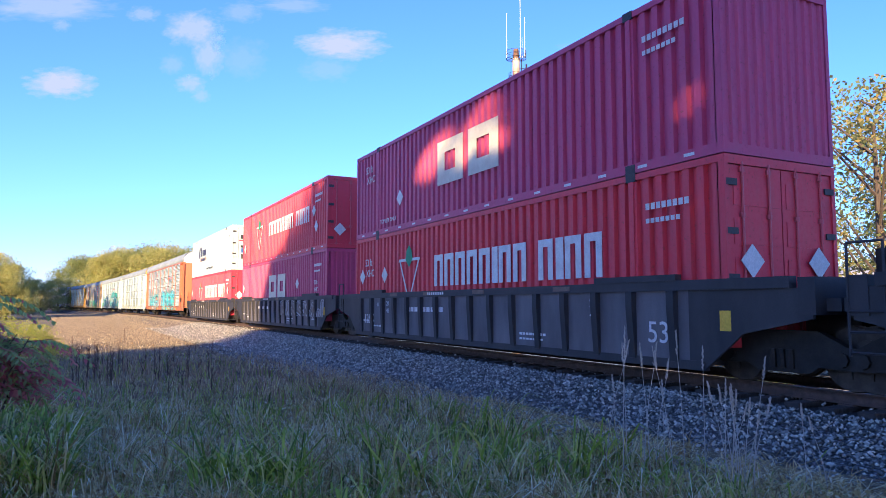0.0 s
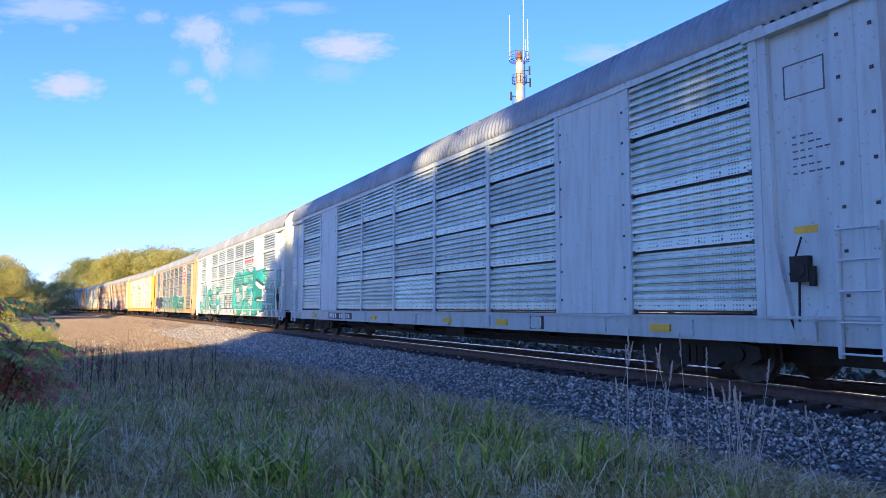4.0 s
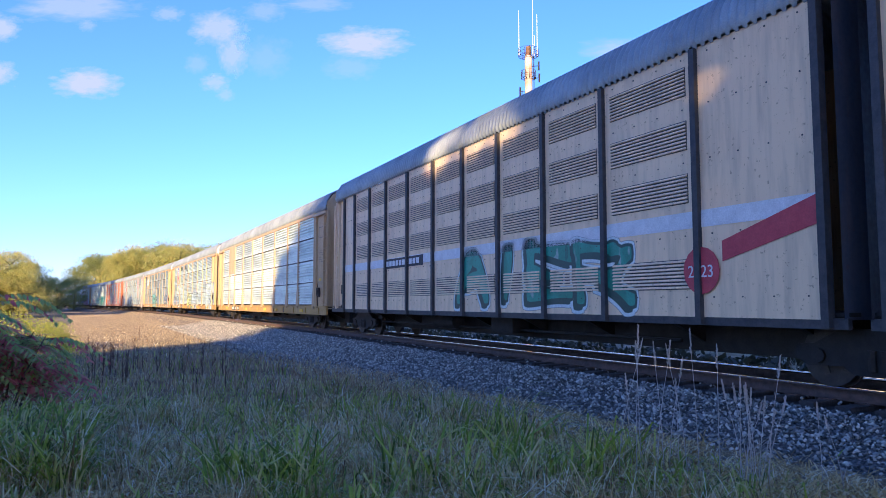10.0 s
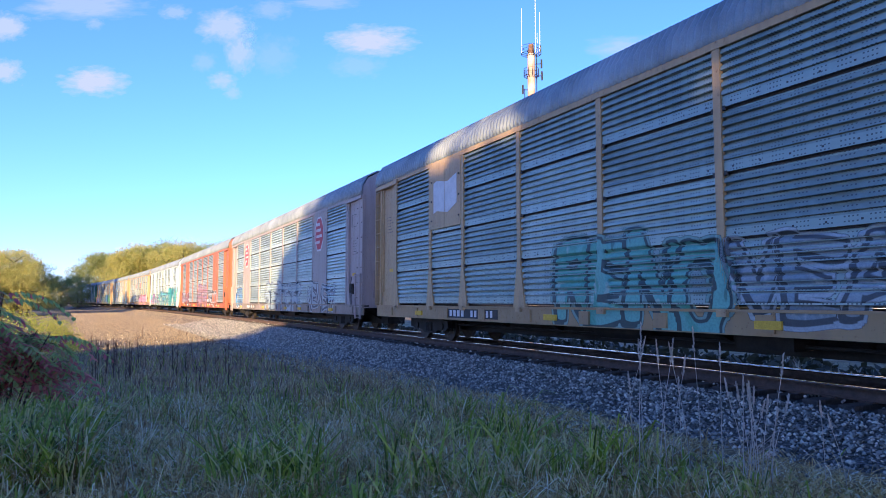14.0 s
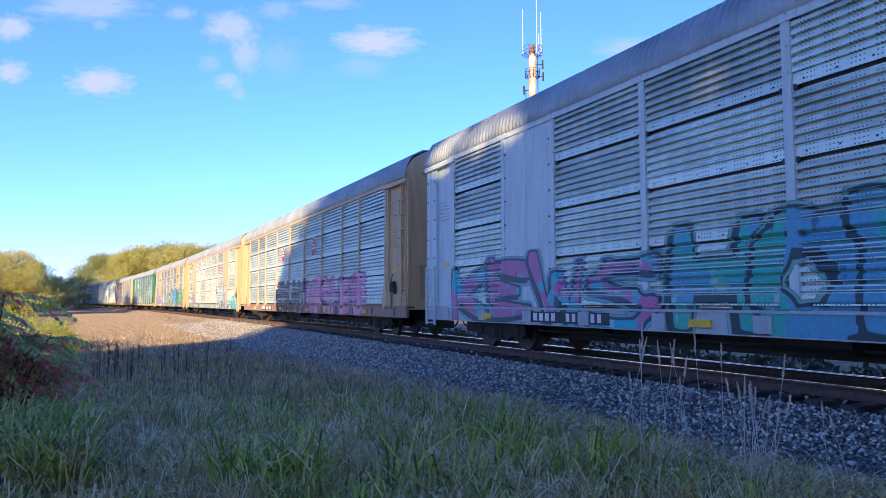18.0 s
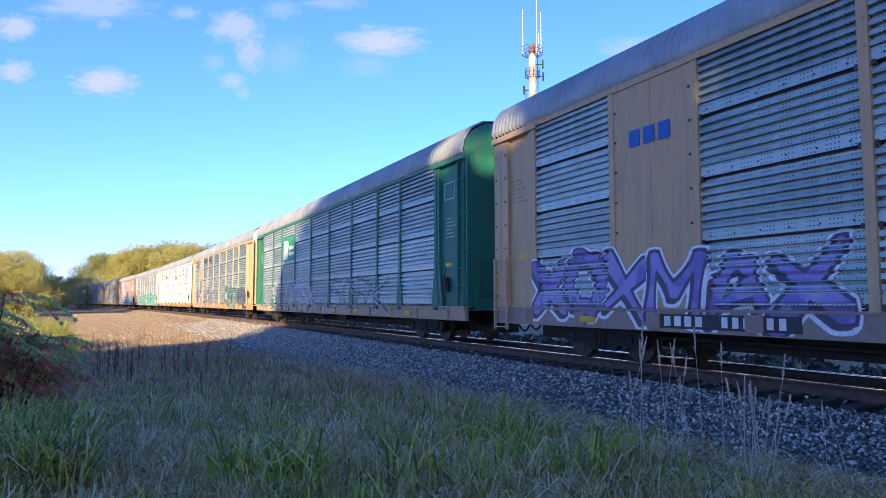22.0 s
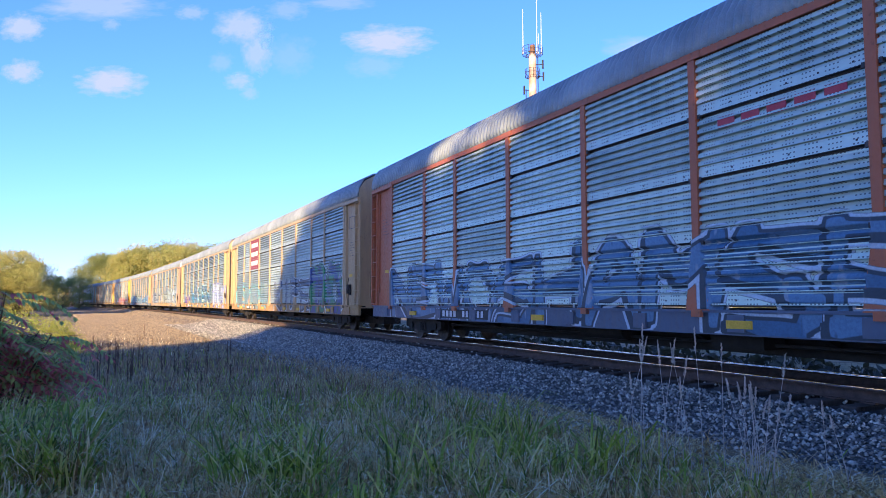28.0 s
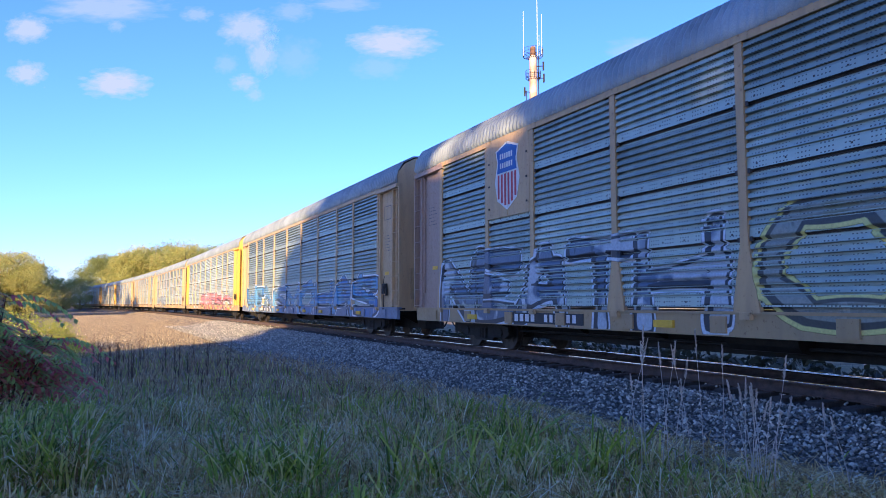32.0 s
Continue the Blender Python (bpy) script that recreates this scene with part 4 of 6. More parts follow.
def hatch_mesh():
    """A small access hatch low on an end door: a raised frame round a plate."""
    def build(bm):
        x = -HALF - .055
        quad_box(bm, x - .010, x + .03, -.24, .24, 1.30, 2.25)
        for y0, y1, a, b in ((-.27, -.24, 1.27, 2.28), (.24, .27, 1.27, 2.28), (-.24, .24, 2.25, 2.28), (-.24, .24, 1.27, 1.30)):
            quad_box(bm, x - .025, x + .03, y0, y1, a, b)
    return cached(("hatch",), build, PAINT)


def ladder_mesh(z0, z1):
    def build(bm):
        for x in (-.27, .27):
            quad_box(bm, x - .025, x + .025, -.03, .03, z0, z1)
        n = round((z1 - z0) / .46)
        for i in range(n + 1):
            z = z0 + .06 + (z1 - z0 - .12) * i / n
            rod(bm, (-.27, .035, z), (.27, .035, z), .014, 5)
    return cached(("ladder", round(z0, 2), round(z1, 2)), build, PAINT)


def end_bay_parts(car, at, colour):
    """The painted end bay beside the door: a flat wall, a folded edge post, a rib and a header over them."""
    def wall(bm):
        quad_box(bm, -.74, .94, SIDE - .20, SIDE - .10, DECK, EAVE - .02)

    def fold(bm):
        prism(bm, [(-.74, DECK), (-.36, DECK), (-.56, 2.0), (-.60, EAVE - .16), (-.74, EAVE - .16)], SIDE - .13, SIDE - .012, "y")

    def rib(bm):
        quad_box(bm, .44, .56, SIDE - .11, SIDE - .05, DECK + .45, EAVE - .2)

    def header(bm):
        prism(bm, [(-.95, EAVE - .16), (.98, EAVE - .16), (.98, EAVE - .04), (-.95, EAVE - .02)], SIDE - .1, SIDE + .05, "y")
    for name, build in (("end_panel", wall), ("end_post", fold), ("end_rib", rib), ("end_header", header)):
        part(name, cached((name,), build, PAINT), None, car, colour=colour, at=at)


def brake_mesh():
    def build(bm):
        disc(bm, (0, -.04, 1.62), .10, .03, sides=12)
        rod(bm, (.05, -.08, .72), (.02, -.08, 1.5), .016, 5)
        rod(bm, (.15, -.07, 1.55), (-.04, -.07, 2.05), .014, 5)
        quad_box(bm, -.13, .13, -.14, -.04, 1.46, 1.80)
        quad_box(bm, -.20, -.13, -.12, -.06, 1.40, 1.66)
        rod(bm, (.06, -.09, .70), (.20, -.09, 1.05), .02, 5)
    return cached(("hand_brake",), build, STEEL_DARK)


def truck_meshes(radius=.42):
    def side_frame(bm):
        prism(bm, [(-1.25, .38), (-1.05, .28), (-.55, .30), (-.40, .20), (.40, .20), (.55, .30), (1.05, .28), (1.25, .38), (1.22, .56), (.95, .58), (.55, .78), (-.55, .78), (-.95, .58), (-1.22, .56)], -.07, .07, "y")
        for x in (-.14, 0, .14):
            rod(bm, (x, .075, .26), (x, .075, .52), .055, 7)
        for x in (-.88, .88):
            rod(bm, (x, -.05, .42), (x, .11, .42), .10, 8)

    def wheelset(bm):
        rod(bm, (0, -1.0, 0), (0, 1.0, 0), .07, 8)
        for y in (.75, -.75):
            disc(bm, (0, y, 0), radius, .13, sides=22)
            disc(bm, (0, y * .925, 0), radius + .03, .03, sides=22)
            for k in range(5):
                a = 2 * math.pi * k / 5
                quad_box(bm, math.cos(a) * .22 - .05, math.cos(a) * .22 + .05, y + (.06 if y > 0 else -.08), y + (.08 if y > 0 else -.06), math.sin(a) * .22 - .05, math.sin(a) * .22 + .05)
    return (cached(("side_frame",), side_frame, STEEL_DARK), cached(("wheelset", radius), wheelset, WHEEL),
            cached(("bolster",), lambda bm: quad_box(bm, -.22, .22, -1.0, 1.0, .40, .66), STEEL_DARK))


WHEELSETS = []


def add_truck(car, x, key):
    """A two-axle truck under a car: side frames, bolster, two wheelsets that roll."""
    frame_me, wheel_me, bolster_me = truck_meshes()
    t = part("truck", bolster_me, None, car, at=pose(x, 0, 0))
    for y in (.98, -.98):
        part("side_frame", frame_me, None, t, at=pose(0, y, 0))
    for dx in (-.88, .88):
        w = part("wheelset", wheel_me, None, t)
        w.matrix_local = pose(dx, 0, .42)
        WHEELSETS.append((w, dx, key))


def add_coupler(car, x, sgn):
    def build(bm):
        quad_box(bm, -.55, .30, -.11, .11, .74, .94)
        quad_box(bm, .28, .62, -.17, .17, .68, 1.0)
        quad_box(bm, -.3, -.12, -.6, .6, .80, 1.02)
        for k in range(6):
            a, b = k / 6, (k + 1) / 6
            rod(bm, (-.1 + .75 * a, .35, .72 - .32 * math.sin(math.pi * a)), (-.1 + .75 * b, .35, .72 - .32 * math.sin(math.pi * b)), .025, 5)
    part("coupler", cached(("coupler",), build, STEEL_DARK), None, car, at=pose(x, 0, 0, 0, 0, 0 if sgn > 0 else 180))


def sill_mesh(half):
    """Side sill of the flat car with tie-down brackets, and the centre sill beneath."""
    def build(bm):
        prism(bm, [(SIDE - .12, SILL), (SIDE - .03, SILL), (SIDE - .03, DECK), (SIDE - .12, DECK)], -half, half, "x")
        quad_box(bm, -half, half, SIDE - .18, SIDE + .0, DECK - .03, DECK + .015)
        for x in np.arange(-half + 1.1, half - .5, 2.05):
            quad_box(bm, float(x) - .15, float(x) + .15, SIDE - .06, SIDE + .015, SILL + .05, DECK - .06)
    return cached(("side_sill", round(half, 2)), build, PAINT)


def under_mesh(half):
    def build(bm):
        quad_box(bm, -half + .3, half - .3, -.34, .34, .30, .98)
        quad_box(bm, -half, half, -SIDE + .1, SIDE - .1, DECK - .06, DECK - .01)
        for x in np.arange(-half + 1, half, 2.4):
            prism(bm, [(-SIDE + .12, DECK - .05), (SIDE - .12, DECK - .05), (.34, .45), (-.34, .45)], float(x) - .05, float(x) + .05, "x")
        rod(bm, (-half + 3.5, .75, .48), (half - 3.5, .75, .48), .03, 5)
        quad_box(bm, -2.2, -1.2, .55, 1.0, .42, .85)
        rod(bm, (1.0, .8, .6), (2.3, .8, .6), .2, 10)
    return cached(("underframe", round(half, 2)), build, STEEL_DARK)


def bars(name, parent, mat, x0, x1, z0, z1, n, y=SIDE + .012, seed=0, fill=.72):
    """Lettering that stands as plain bars, n of them from x0 (read first) to x1."""
    bm = bmesh.new()
    w = (x1 - x0) / n
    for i in range(n):
        a = x0 + w * i
        quad_box(bm, *sorted((a, a + w * fill)), y - .006, y, z0, z1)
    return tagged(part(name, bm, mat, parent), kind="stuff")


def words(name, text, parent, mat, x, z, size, y, squeeze=1.0, extrude=.003, at=None):
    """Raised lettering on the camera's side of a car; x is where the reading begins."""
    cu = bpy.data.curves.new(name, "FONT")
    cu.body, cu.size, cu.extrude = text, size, extrude
    tmp = bpy.data.objects.new(name, cu)
    dg = bpy.context.evaluated_depsgraph_get()
    scene.collection.objects.link(tmp)
    dg.update()
    me = bpy.data.meshes.new_from_object(tmp.evaluated_get(dg))
    bpy.data.objects.remove(tmp)
    me.materials.clear()
    me.materials.append(mat)
    return part(name, me, None, parent, at=at or Matrix.Translation((x, y, z)) @ Matrix(((-squeeze, 0, 0, 0), (0, 0, 1, 0), (0, 1, 0, 0), (0, 0, 0, 1))))


def car_marks(car, ends, ladder):
    """Small stencils that every enclosed car carries: number plate, test box, reflectors, warning labels."""
    y = SIDE - .012

    def plate_back(bm):
        quad_box(bm, 5.3, 8.0, SIDE - .035, SIDE - .02, .70, .93)

    def reflector(bm):
        quad_box(bm, -.22, .22, SIDE - .03, SIDE + .018, .74, .86)

    def test_box(bm):
        quad_box(bm, -6.5, -6.0, SIDE - .035, SIDE - .018, .68, .95)

    def stencil(bm):
        for k in range(6):
            for i in range(3 + (k * 37) % 3):
                w = .05 + .05 * ((k * 13 + i * 7) % 4) / 4
                x = i * .115
                quad_box(bm, -12.25 - x - w, -12.25 - x, SIDE - .11, SIDE - .097, 3.4 - k * .10, 3.422 - k * .10)
                quad_box(bm, 12.75 - x - w, 12.75 - x, SIDE - .11, SIDE - .097, 3.9 - k * .10, 3.922 - k * .10)

    def frame_box(bm):
        for a, b, c, d in ((-12.75, -12.15, 3.95, 3.97), (-12.75, -12.15, 4.4, 4.42), (-12.75, -12.73, 3.95, 4.42), (-12.17, -12.15, 3.95, 4.42)):
            quad_box(bm, a, b, SIDE - .11, SIDE - .096, c, d)

    def warning(bm):
        quad_box(bm, -.17, .17, SIDE - .11, SIDE - .095, 2.1, 2.2)
    part("number_plate", cached(("number_plate",), plate_back, BLACK_MARK), None, car)
    bars("number_marking", car, WHITE_MARK, 7.85, 6.95, .74, .90, 4, SIDE - .014, fill=.62)
    bars("number_marking", car, WHITE_MARK, 6.65, 5.45, .74, .90, 6, SIDE - .014, fill=.55)
    for x in (-9.8, -4.9, -2.2, 3.1, 9.9):
        part("reflector", cached(("reflector",), reflector, YELLOW_MARK), None, car, at=pose(x, 0, 0))
    part("test_box", cached(("test_box",), test_box, BLACK_MARK), None, car)
    bars("test_grid", car, WHITE_MARK, -6.04, -6.46, .72, .91, 3, SIDE - .014)
    dark = sum(ends) > .35
    tagged(part("stencil", cached(("stencil_bars", dark), stencil, STENCIL if dark else WHITE_MARK), None, car), kind="stuff")
    part("stencil_box", cached(("stencil_box", dark), frame_box, STENCIL if dark else WHITE_MARK), None, car)
    for x in (-12.4, 12.35):
        part("warning_label", cached(("warning_label",), warning, YELLOW_MARK), None, car, at=pose(x, 0, 0))


CARS = []


def register(car, c_middle, half_trucks):
    CARS.append((car, c_middle, half_trucks))


def autorack(c_middle, label, posts, sill, ends, plan="S" * 9, panel=(.90, .95, .97), ladder=True, door_top=None, detail=True, flared=True):
    """An enclosed motor-vehicle railcar. plan: nine bays from rear to front as the camera sees them left to right
    (S ribbed sheet, F flat painted panel)."""
    car = thing("autorack_car", label, "railcar", "railcars of the freight train")
    turned = pose(0, 0, 0, 0, 0, 180)
    if "roof" not in CACHE:
        CACHE["roof"] = roof_mesh(HALF)
    part("roof", CACHE["roof"], None, car)
    for far in (False, True):
        m = turned if far else Matrix.Identity(4)
        for i in range(9):
            a, b = POSTS[8 - i], POSTS[9 - i]
            mid = (a + b) / 2
            at = m @ pose(mid, 0, 0)
            if plan[i] == "F":
                part("flat_panel", flat_panel_mesh(b - a - .02), None, car, colour=posts, at=at)
            elif plan[i] == "H":
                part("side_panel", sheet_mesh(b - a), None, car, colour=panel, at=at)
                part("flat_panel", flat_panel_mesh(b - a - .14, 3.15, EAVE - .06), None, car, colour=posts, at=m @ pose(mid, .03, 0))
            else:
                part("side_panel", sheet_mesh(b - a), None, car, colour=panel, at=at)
        for p in POSTS:
            part("side_post", post_mesh(flared), None, car, colour=posts, at=m @ pose(p, 0, 0))
        part("top_rail", cached(("top_rail",), lambda bm: quad_box(bm, -11.8, 11.8, SIDE - .07, SIDE + .012, EAVE - .10, EAVE + .03), PAINT), None, car, colour=posts, at=m)
        part("side_sill", sill_mesh(HALF), None, car, colour=tuple(.8 * v for v in sill), at=m)
        for sgn in (1, -1):
            end_bay_parts(car, m @ pose(sgn * 12.55, 0, 0) @ (Matrix.Diagonal((-1, 1, 1, 1)) if sgn < 0 else Matrix.Identity(4)), ends)
            if ladder:
                part("ladder", ladder_mesh(DECK + .02, EAVE - .15), None, car, colour=ends, at=m @ pose(sgn * 13.36, SIDE - .03, 0))
            else:
                part("ladder", ladder_mesh(DECK - .5, DECK + 1.15), None, car, colour=ends, at=m @ pose(sgn * 13.16, SIDE + .02, 0))
                part("flat_panel", flat_panel_mesh(.62), None, car, colour=ends, at=m @ pose(sgn * 13.2, -.01, 0))
    for turn in (0, 180):
        m = pose(0, 0, 0, 0, 0, turn)
        for side in (1, -1):
            part("end_door", end_door_mesh(side, DECK - .1, 4.95), None, car, colour=ends, at=m)
            part("end_door_top", end_door_mesh(side, 4.95, CREST - .06), None, car, colour=door_top or ends, at=m)
        part("lock_rod", end_trim_mesh(), None, car, at=m)
        part("door_seam", cached(("door_seam",), lambda bm: quad_box(bm, -HALF - .095, -HALF - .04, -.075, .075, DECK - .05, CREST - .12), BLACK_MARK), None, car, at=m)
        for side in (1, -1):
            part("hatch", hatch_mesh(), None, car, colour=tuple(.82 * v for v in ends), at=m @ pose(0, side * .78, 0))
    part("hand_brake", brake_mesh(), None, car, at=pose(-12.35, SIDE + .06, 0))
    part("underframe", under_mesh(HALF), None, car)
    key = c_middle
    for x in (-10.1, 10.1):
        add_truck(car, x, key)
    for sgn in (1, -1):
        add_coupler(car, sgn * 13.75, sgn)
    register(car, c_middle, 10.1)
    car_marks(car, ends, ladder)
    return car


def automax(c_middle, label, rear_end, front_end):
    """One unit of an articulated tall autorack: flat tan sheets with louvred vents between dark posts."""
    half = 10.85
    tan = (.80, .60, .36)
    car = thing("articulated_autorack", label, "railcar", "railcars of the freight train")
    edges = [-10.28, -9.2, -8.0, -6.4, -4.85, -3.05, -1.2, .6, 2.4, 4.28, 6.24, 8.5, 10.6]
    if not front_end:
        edges = [-e for e in edges[::-1]]
    key = "roof_short"
    if key not in CACHE:
        CACHE[key] = roof_mesh(10.55)
    part("roof", CACHE[key], None, car, at=pose(.28 if front_end else -.28, 0, 0))
    for far in (False, True):
        m = pose(0, 0, 0, 0, 0, 180) if far else Matrix.Identity(4)
        for i in range(12):
            a, b = edges[i], edges[i + 1]
            w = b - a

            vents = 1 < i < 11 if front_end else 0 < i < 10

            def panel(bm, w=w):
                quad_box(bm, -w / 2, w / 2, SIDE - .08, SIDE - .03, DECK - .1, EAVE)
                for z in (1.2, 2.15, 3.3, 4.15, 4.95):
                    for k in range(4):
                        x = -w / 2 + (k + .5) * w / 4
                        quad_box(bm, x - .010, x + .010, SIDE - .04, SIDE - .018, z - .010, z + .010, 1)

            def louvre(bm, w=w):
                # dark sheet behind the slats, standing in for the shade between them
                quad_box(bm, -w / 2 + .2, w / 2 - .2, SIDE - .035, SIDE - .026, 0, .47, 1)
                z = .012
                while z < .44:
                    prism(bm, [(SIDE - .026, z), (SIDE - .004, z + .006), (SIDE - .02, z + .038)], -w / 2 + .21, w / 2 - .21, "x")
                    z += .058
            bay = (i == 0) if front_end else (i == 11)
            at = m @ pose((a + b) / 2, -.12 if bay else 0, 0)
            part("side_panel", cached(("vented_panel", round(w, 3)), panel, [PAINT, DARK_OR_SHADE]), None, car, colour=tan, at=at)
            if not bay:
                part("stripe", cached(("stripe", round(w, 3)), lambda bm, w=w: quad_box(bm, -w / 2, w / 2, SIDE - .04, SIDE - .022, 2.26, 2.52), WHITE_MARK), None, car, at=at)
            if vents:
                for z0 in (1.32, 2.66, 3.5, 4.36):
                    part("louvre", cached(("louvre", round(w, 3)), louvre, [PAINT, DARK_OR_SHADE]), None, car, colour=tan, at=at @ pose(0, 0, z0))
        for e in edges:
            if abs(e) < 10.5 and e in (edges[0], edges[-1]):
                part("end_post", cached(("vent_end_post",), lambda bm: quad_box(bm, -.09, .09, SIDE - .25, SIDE - .01, DECK - .1, EAVE - .02), PAINT), None, car, colour=tan, at=m @ pose(e, 0, 0))
                continue
            part("side_post", cached(("vent_post",), lambda bm: quad_box(bm, -.055, .055, SIDE - .08, SIDE + .05, DECK - .2, EAVE - .02), DARK_OR_SHADE), None, car, at=m @ pose(e, 0, 0))
        part("side_sill", cached(("short_sill",), lambda bm: quad_box(bm, -half, half, SIDE - .12, SIDE - .04, .78, DECK - .08), DARK_OR_SHADE), None, car, at=m)
    for turn, present in ((0, front_end), (180, rear_end)):
        m = pose(0, 0, 0, 0, 0, turn) @ pose(HALF - (10.36 if present else half), 0, 0)
        for side in (1, -1):
            part("end_door", end_door_mesh(side, DECK - .1, 4.95), None, car, colour=tan if present else (.05, .06, .08), at=m)
            part("end_door_top", end_door_mesh(side, 4.95, CREST - .06), None, car, colour=tan if present else (.05, .06, .08), at=m)
        if present:
            for far in (1, -1):
                part("ladder", ladder_mesh(DECK + .02, EAVE - .15), None, car, colour=tan, at=pose(0, 0, 0, 0, 0, turn) @ pose(-10.02, far * (SIDE + .04), 0))
            add_coupler(car, (-1 if turn == 0 else 1) * (half + .25), -1 if turn == 0 else 1)
    part("hand_brake", brake_mesh(), None, car, at=pose(-9.55 if front_end else 9.55, SIDE + .0, 0))
    part("underframe", under_mesh(half), None, car)
    ends = ([-8.2] if front_end else []) + ([8.2] if rear_end else []) + ([10.97] if front_end else [])
    for x in ends:
        add_truck(car, x, c_middle)
    car.scale = (1, 1, 1.02)
    register(car, c_middle, 8.2)
    return car


# ---- well cars and containers ----
def container_mesh(kind, colour_key):
    """53-foot box: corrugated sides, corner posts at 40 feet, top and bottom rails."""
    L, W, H = 8.075, 1.295, 2.92

    def side_wall(bm, sgn):
        pitch, x = .30, -L + .16
        prof = []
        while x < L - .16:
            prof += [(x, 0), (x + .10, 0), (x + .125, -.075), (x + .235, -.075), (x + .26, 0)]
            x += pitch
        lo = [bm.verts.new((x, sgn * (W - .02 + d), .16)) for x, d in prof]
        hi = [bm.verts.new((x, sgn * (W - .02 + d), H - .1)) for x, d in prof]
        for i in range(len(prof) - 1):
            bm.faces.new((lo[i], lo[i + 1], hi[i + 1], hi[i]))

    def smooth_wall(bm, sgn):
        quad_box(bm, -L + .1, L - .1, sgn * (W - .05), sgn * (W - .02), .16, H - .1)
        for x in np.arange(-L + .75, L - .2, .61):
            quad_box(bm, float(x) - .02, float(x) + .02, sgn * (W - .03), sgn * (W - .016), .18, H - .12)
            for z in np.arange(.24, H - .14, .11):
                quad_box(bm, float(x) - .009, float(x) + .009, sgn * (W - .02), sgn * (W - .011), float(z) - .009, float(z) + .009, 1)

    def roof(bm):
        quad_box(bm, -L + .05, L - .05, -W + .05, W - .05, .05, .14)
        quad_box(bm, -L + .03, L - .03, -W + .03, W - .03, H - .04, H)

    def rail(z0, z1):
        return lambda bm: quad_box(bm, -L + .12, L - .12, W - .06, W, z0, z1)

    def post(bm):
        quad_box(bm, -.06, .06, W - .08, W + .004, 0, H)

    def casting(bm):
        quad_box(bm, -.12, .12, W - .1, W + .008, -.07, .08)

    def cross(z0, z1):
        return lambda bm: quad_box(bm, -.05, .05, -W + .08, W - .08, z0, z1)
    wall = smooth_wall if kind == "smooth" else side_wall
    out = [("deck_and_roof", cached(("box_roof",), roof, BOXPAINT), None)]
    for turn in (0, 180):
        m = pose(0, 0, 0, 0, 0, turn)
        out.append(("side_wall", cached(("side_wall", kind), lambda bm: wall(bm, 1), [BOXPAINT, DARK_OR_SHADE]), m))
        out += [(nm, cached(("box_rail", z), rail(z, z1), BOXPAINT), m) for nm, z, z1 in (("bottom_rail", 0, .17), ("top_rail", H - .11, H))]
        out += [("corner_post", cached(("box_post",), post, BOXPAINT), m @ pose(x, 0, 0)) for x in (-L + .06, L - .06, -6.04, 6.04)]
        out += [("corner_casting", cached(("box_casting",), casting, DARK_OR_SHADE), m @ pose(x, 0, z)) for x in (-6.04, 6.04) for z in (.07, H - .06)]
        out += [("end_beam", cached(("box_cross", z), cross(z, z1), BOXPAINT), m @ pose(-L + .05, 0, 0)) for z, z1 in ((0, .16), (H - .14, H))]
    return out


def container_end(ribbed):
    L, W, H = 8.075, 1.295, 2.92

    def doors(bm):
        for s in (1, -1):
            quad_box(bm, -L + .03, -L + .08, *sorted((s * .02, s * (W - .08))), .17, H - .15)
            for y in (.32, .95):
                rod(bm, (-L + .0, s * y, .12), (-L + .0, s * y, H - .1), .022, 6, mat=1)
            for z in (.55, 1.15, 1.75, 2.35):
                quad_box(bm, -L + .015, -L + .04, *sorted((s * .1, s * (W - .15))), z - .16, z + .16)

    def ribs(bm):
        prof, y = [], -W + .09
        while y < W - .2:
            prof += [(y, 0), (y + .07, 0), (y + .10, .035), (y + .17, .035)]
            y += .2
        lo, hi = ([bm.verts.new((-L + .02 + d, u, z)) for u, d in prof] for z in (.15, H - .13))
        for i in range(len(prof) - 1):
            bm.faces.new((lo[i], lo[i + 1], hi[i + 1], hi[i]))

    def leaf(bm):
        quad_box(bm, -L + .03, -L + .08, .012, W - .08, .17, H - .15)
        for z in (.55, 1.15, 1.75, 2.35):
            quad_box(bm, -L + .018, -L + .034, .1, W - .2, z - .2, z + .2)

    def lock_rod(bm):
        rod(bm, (-L, 0, .12), (-L, 0, H - .1), .022, 6)
        for z in (.2, .9, 2.0, 2.7):
            quad_box(bm, -L - .01, -L + .04, -.05, .05, z - .035, z + .035)
        quad_box(bm, -L - .02, -L, -.02, .22, .82, .88)

    def hinge(bm):
        quad_box(bm, -L - .005, -L + .04, W - .26, W - .03, -.05, .05)
    if not ribbed:
        return (cached(("box_leaf",), leaf, BOXPAINT), cached(("box_lock",), lock_rod, BOXPAINT), cached(("box_hinge",), hinge, DARK_OR_SHADE))
    return cached(("end_ribs",), ribs, BOXPAINT)


CONTAINERS = []


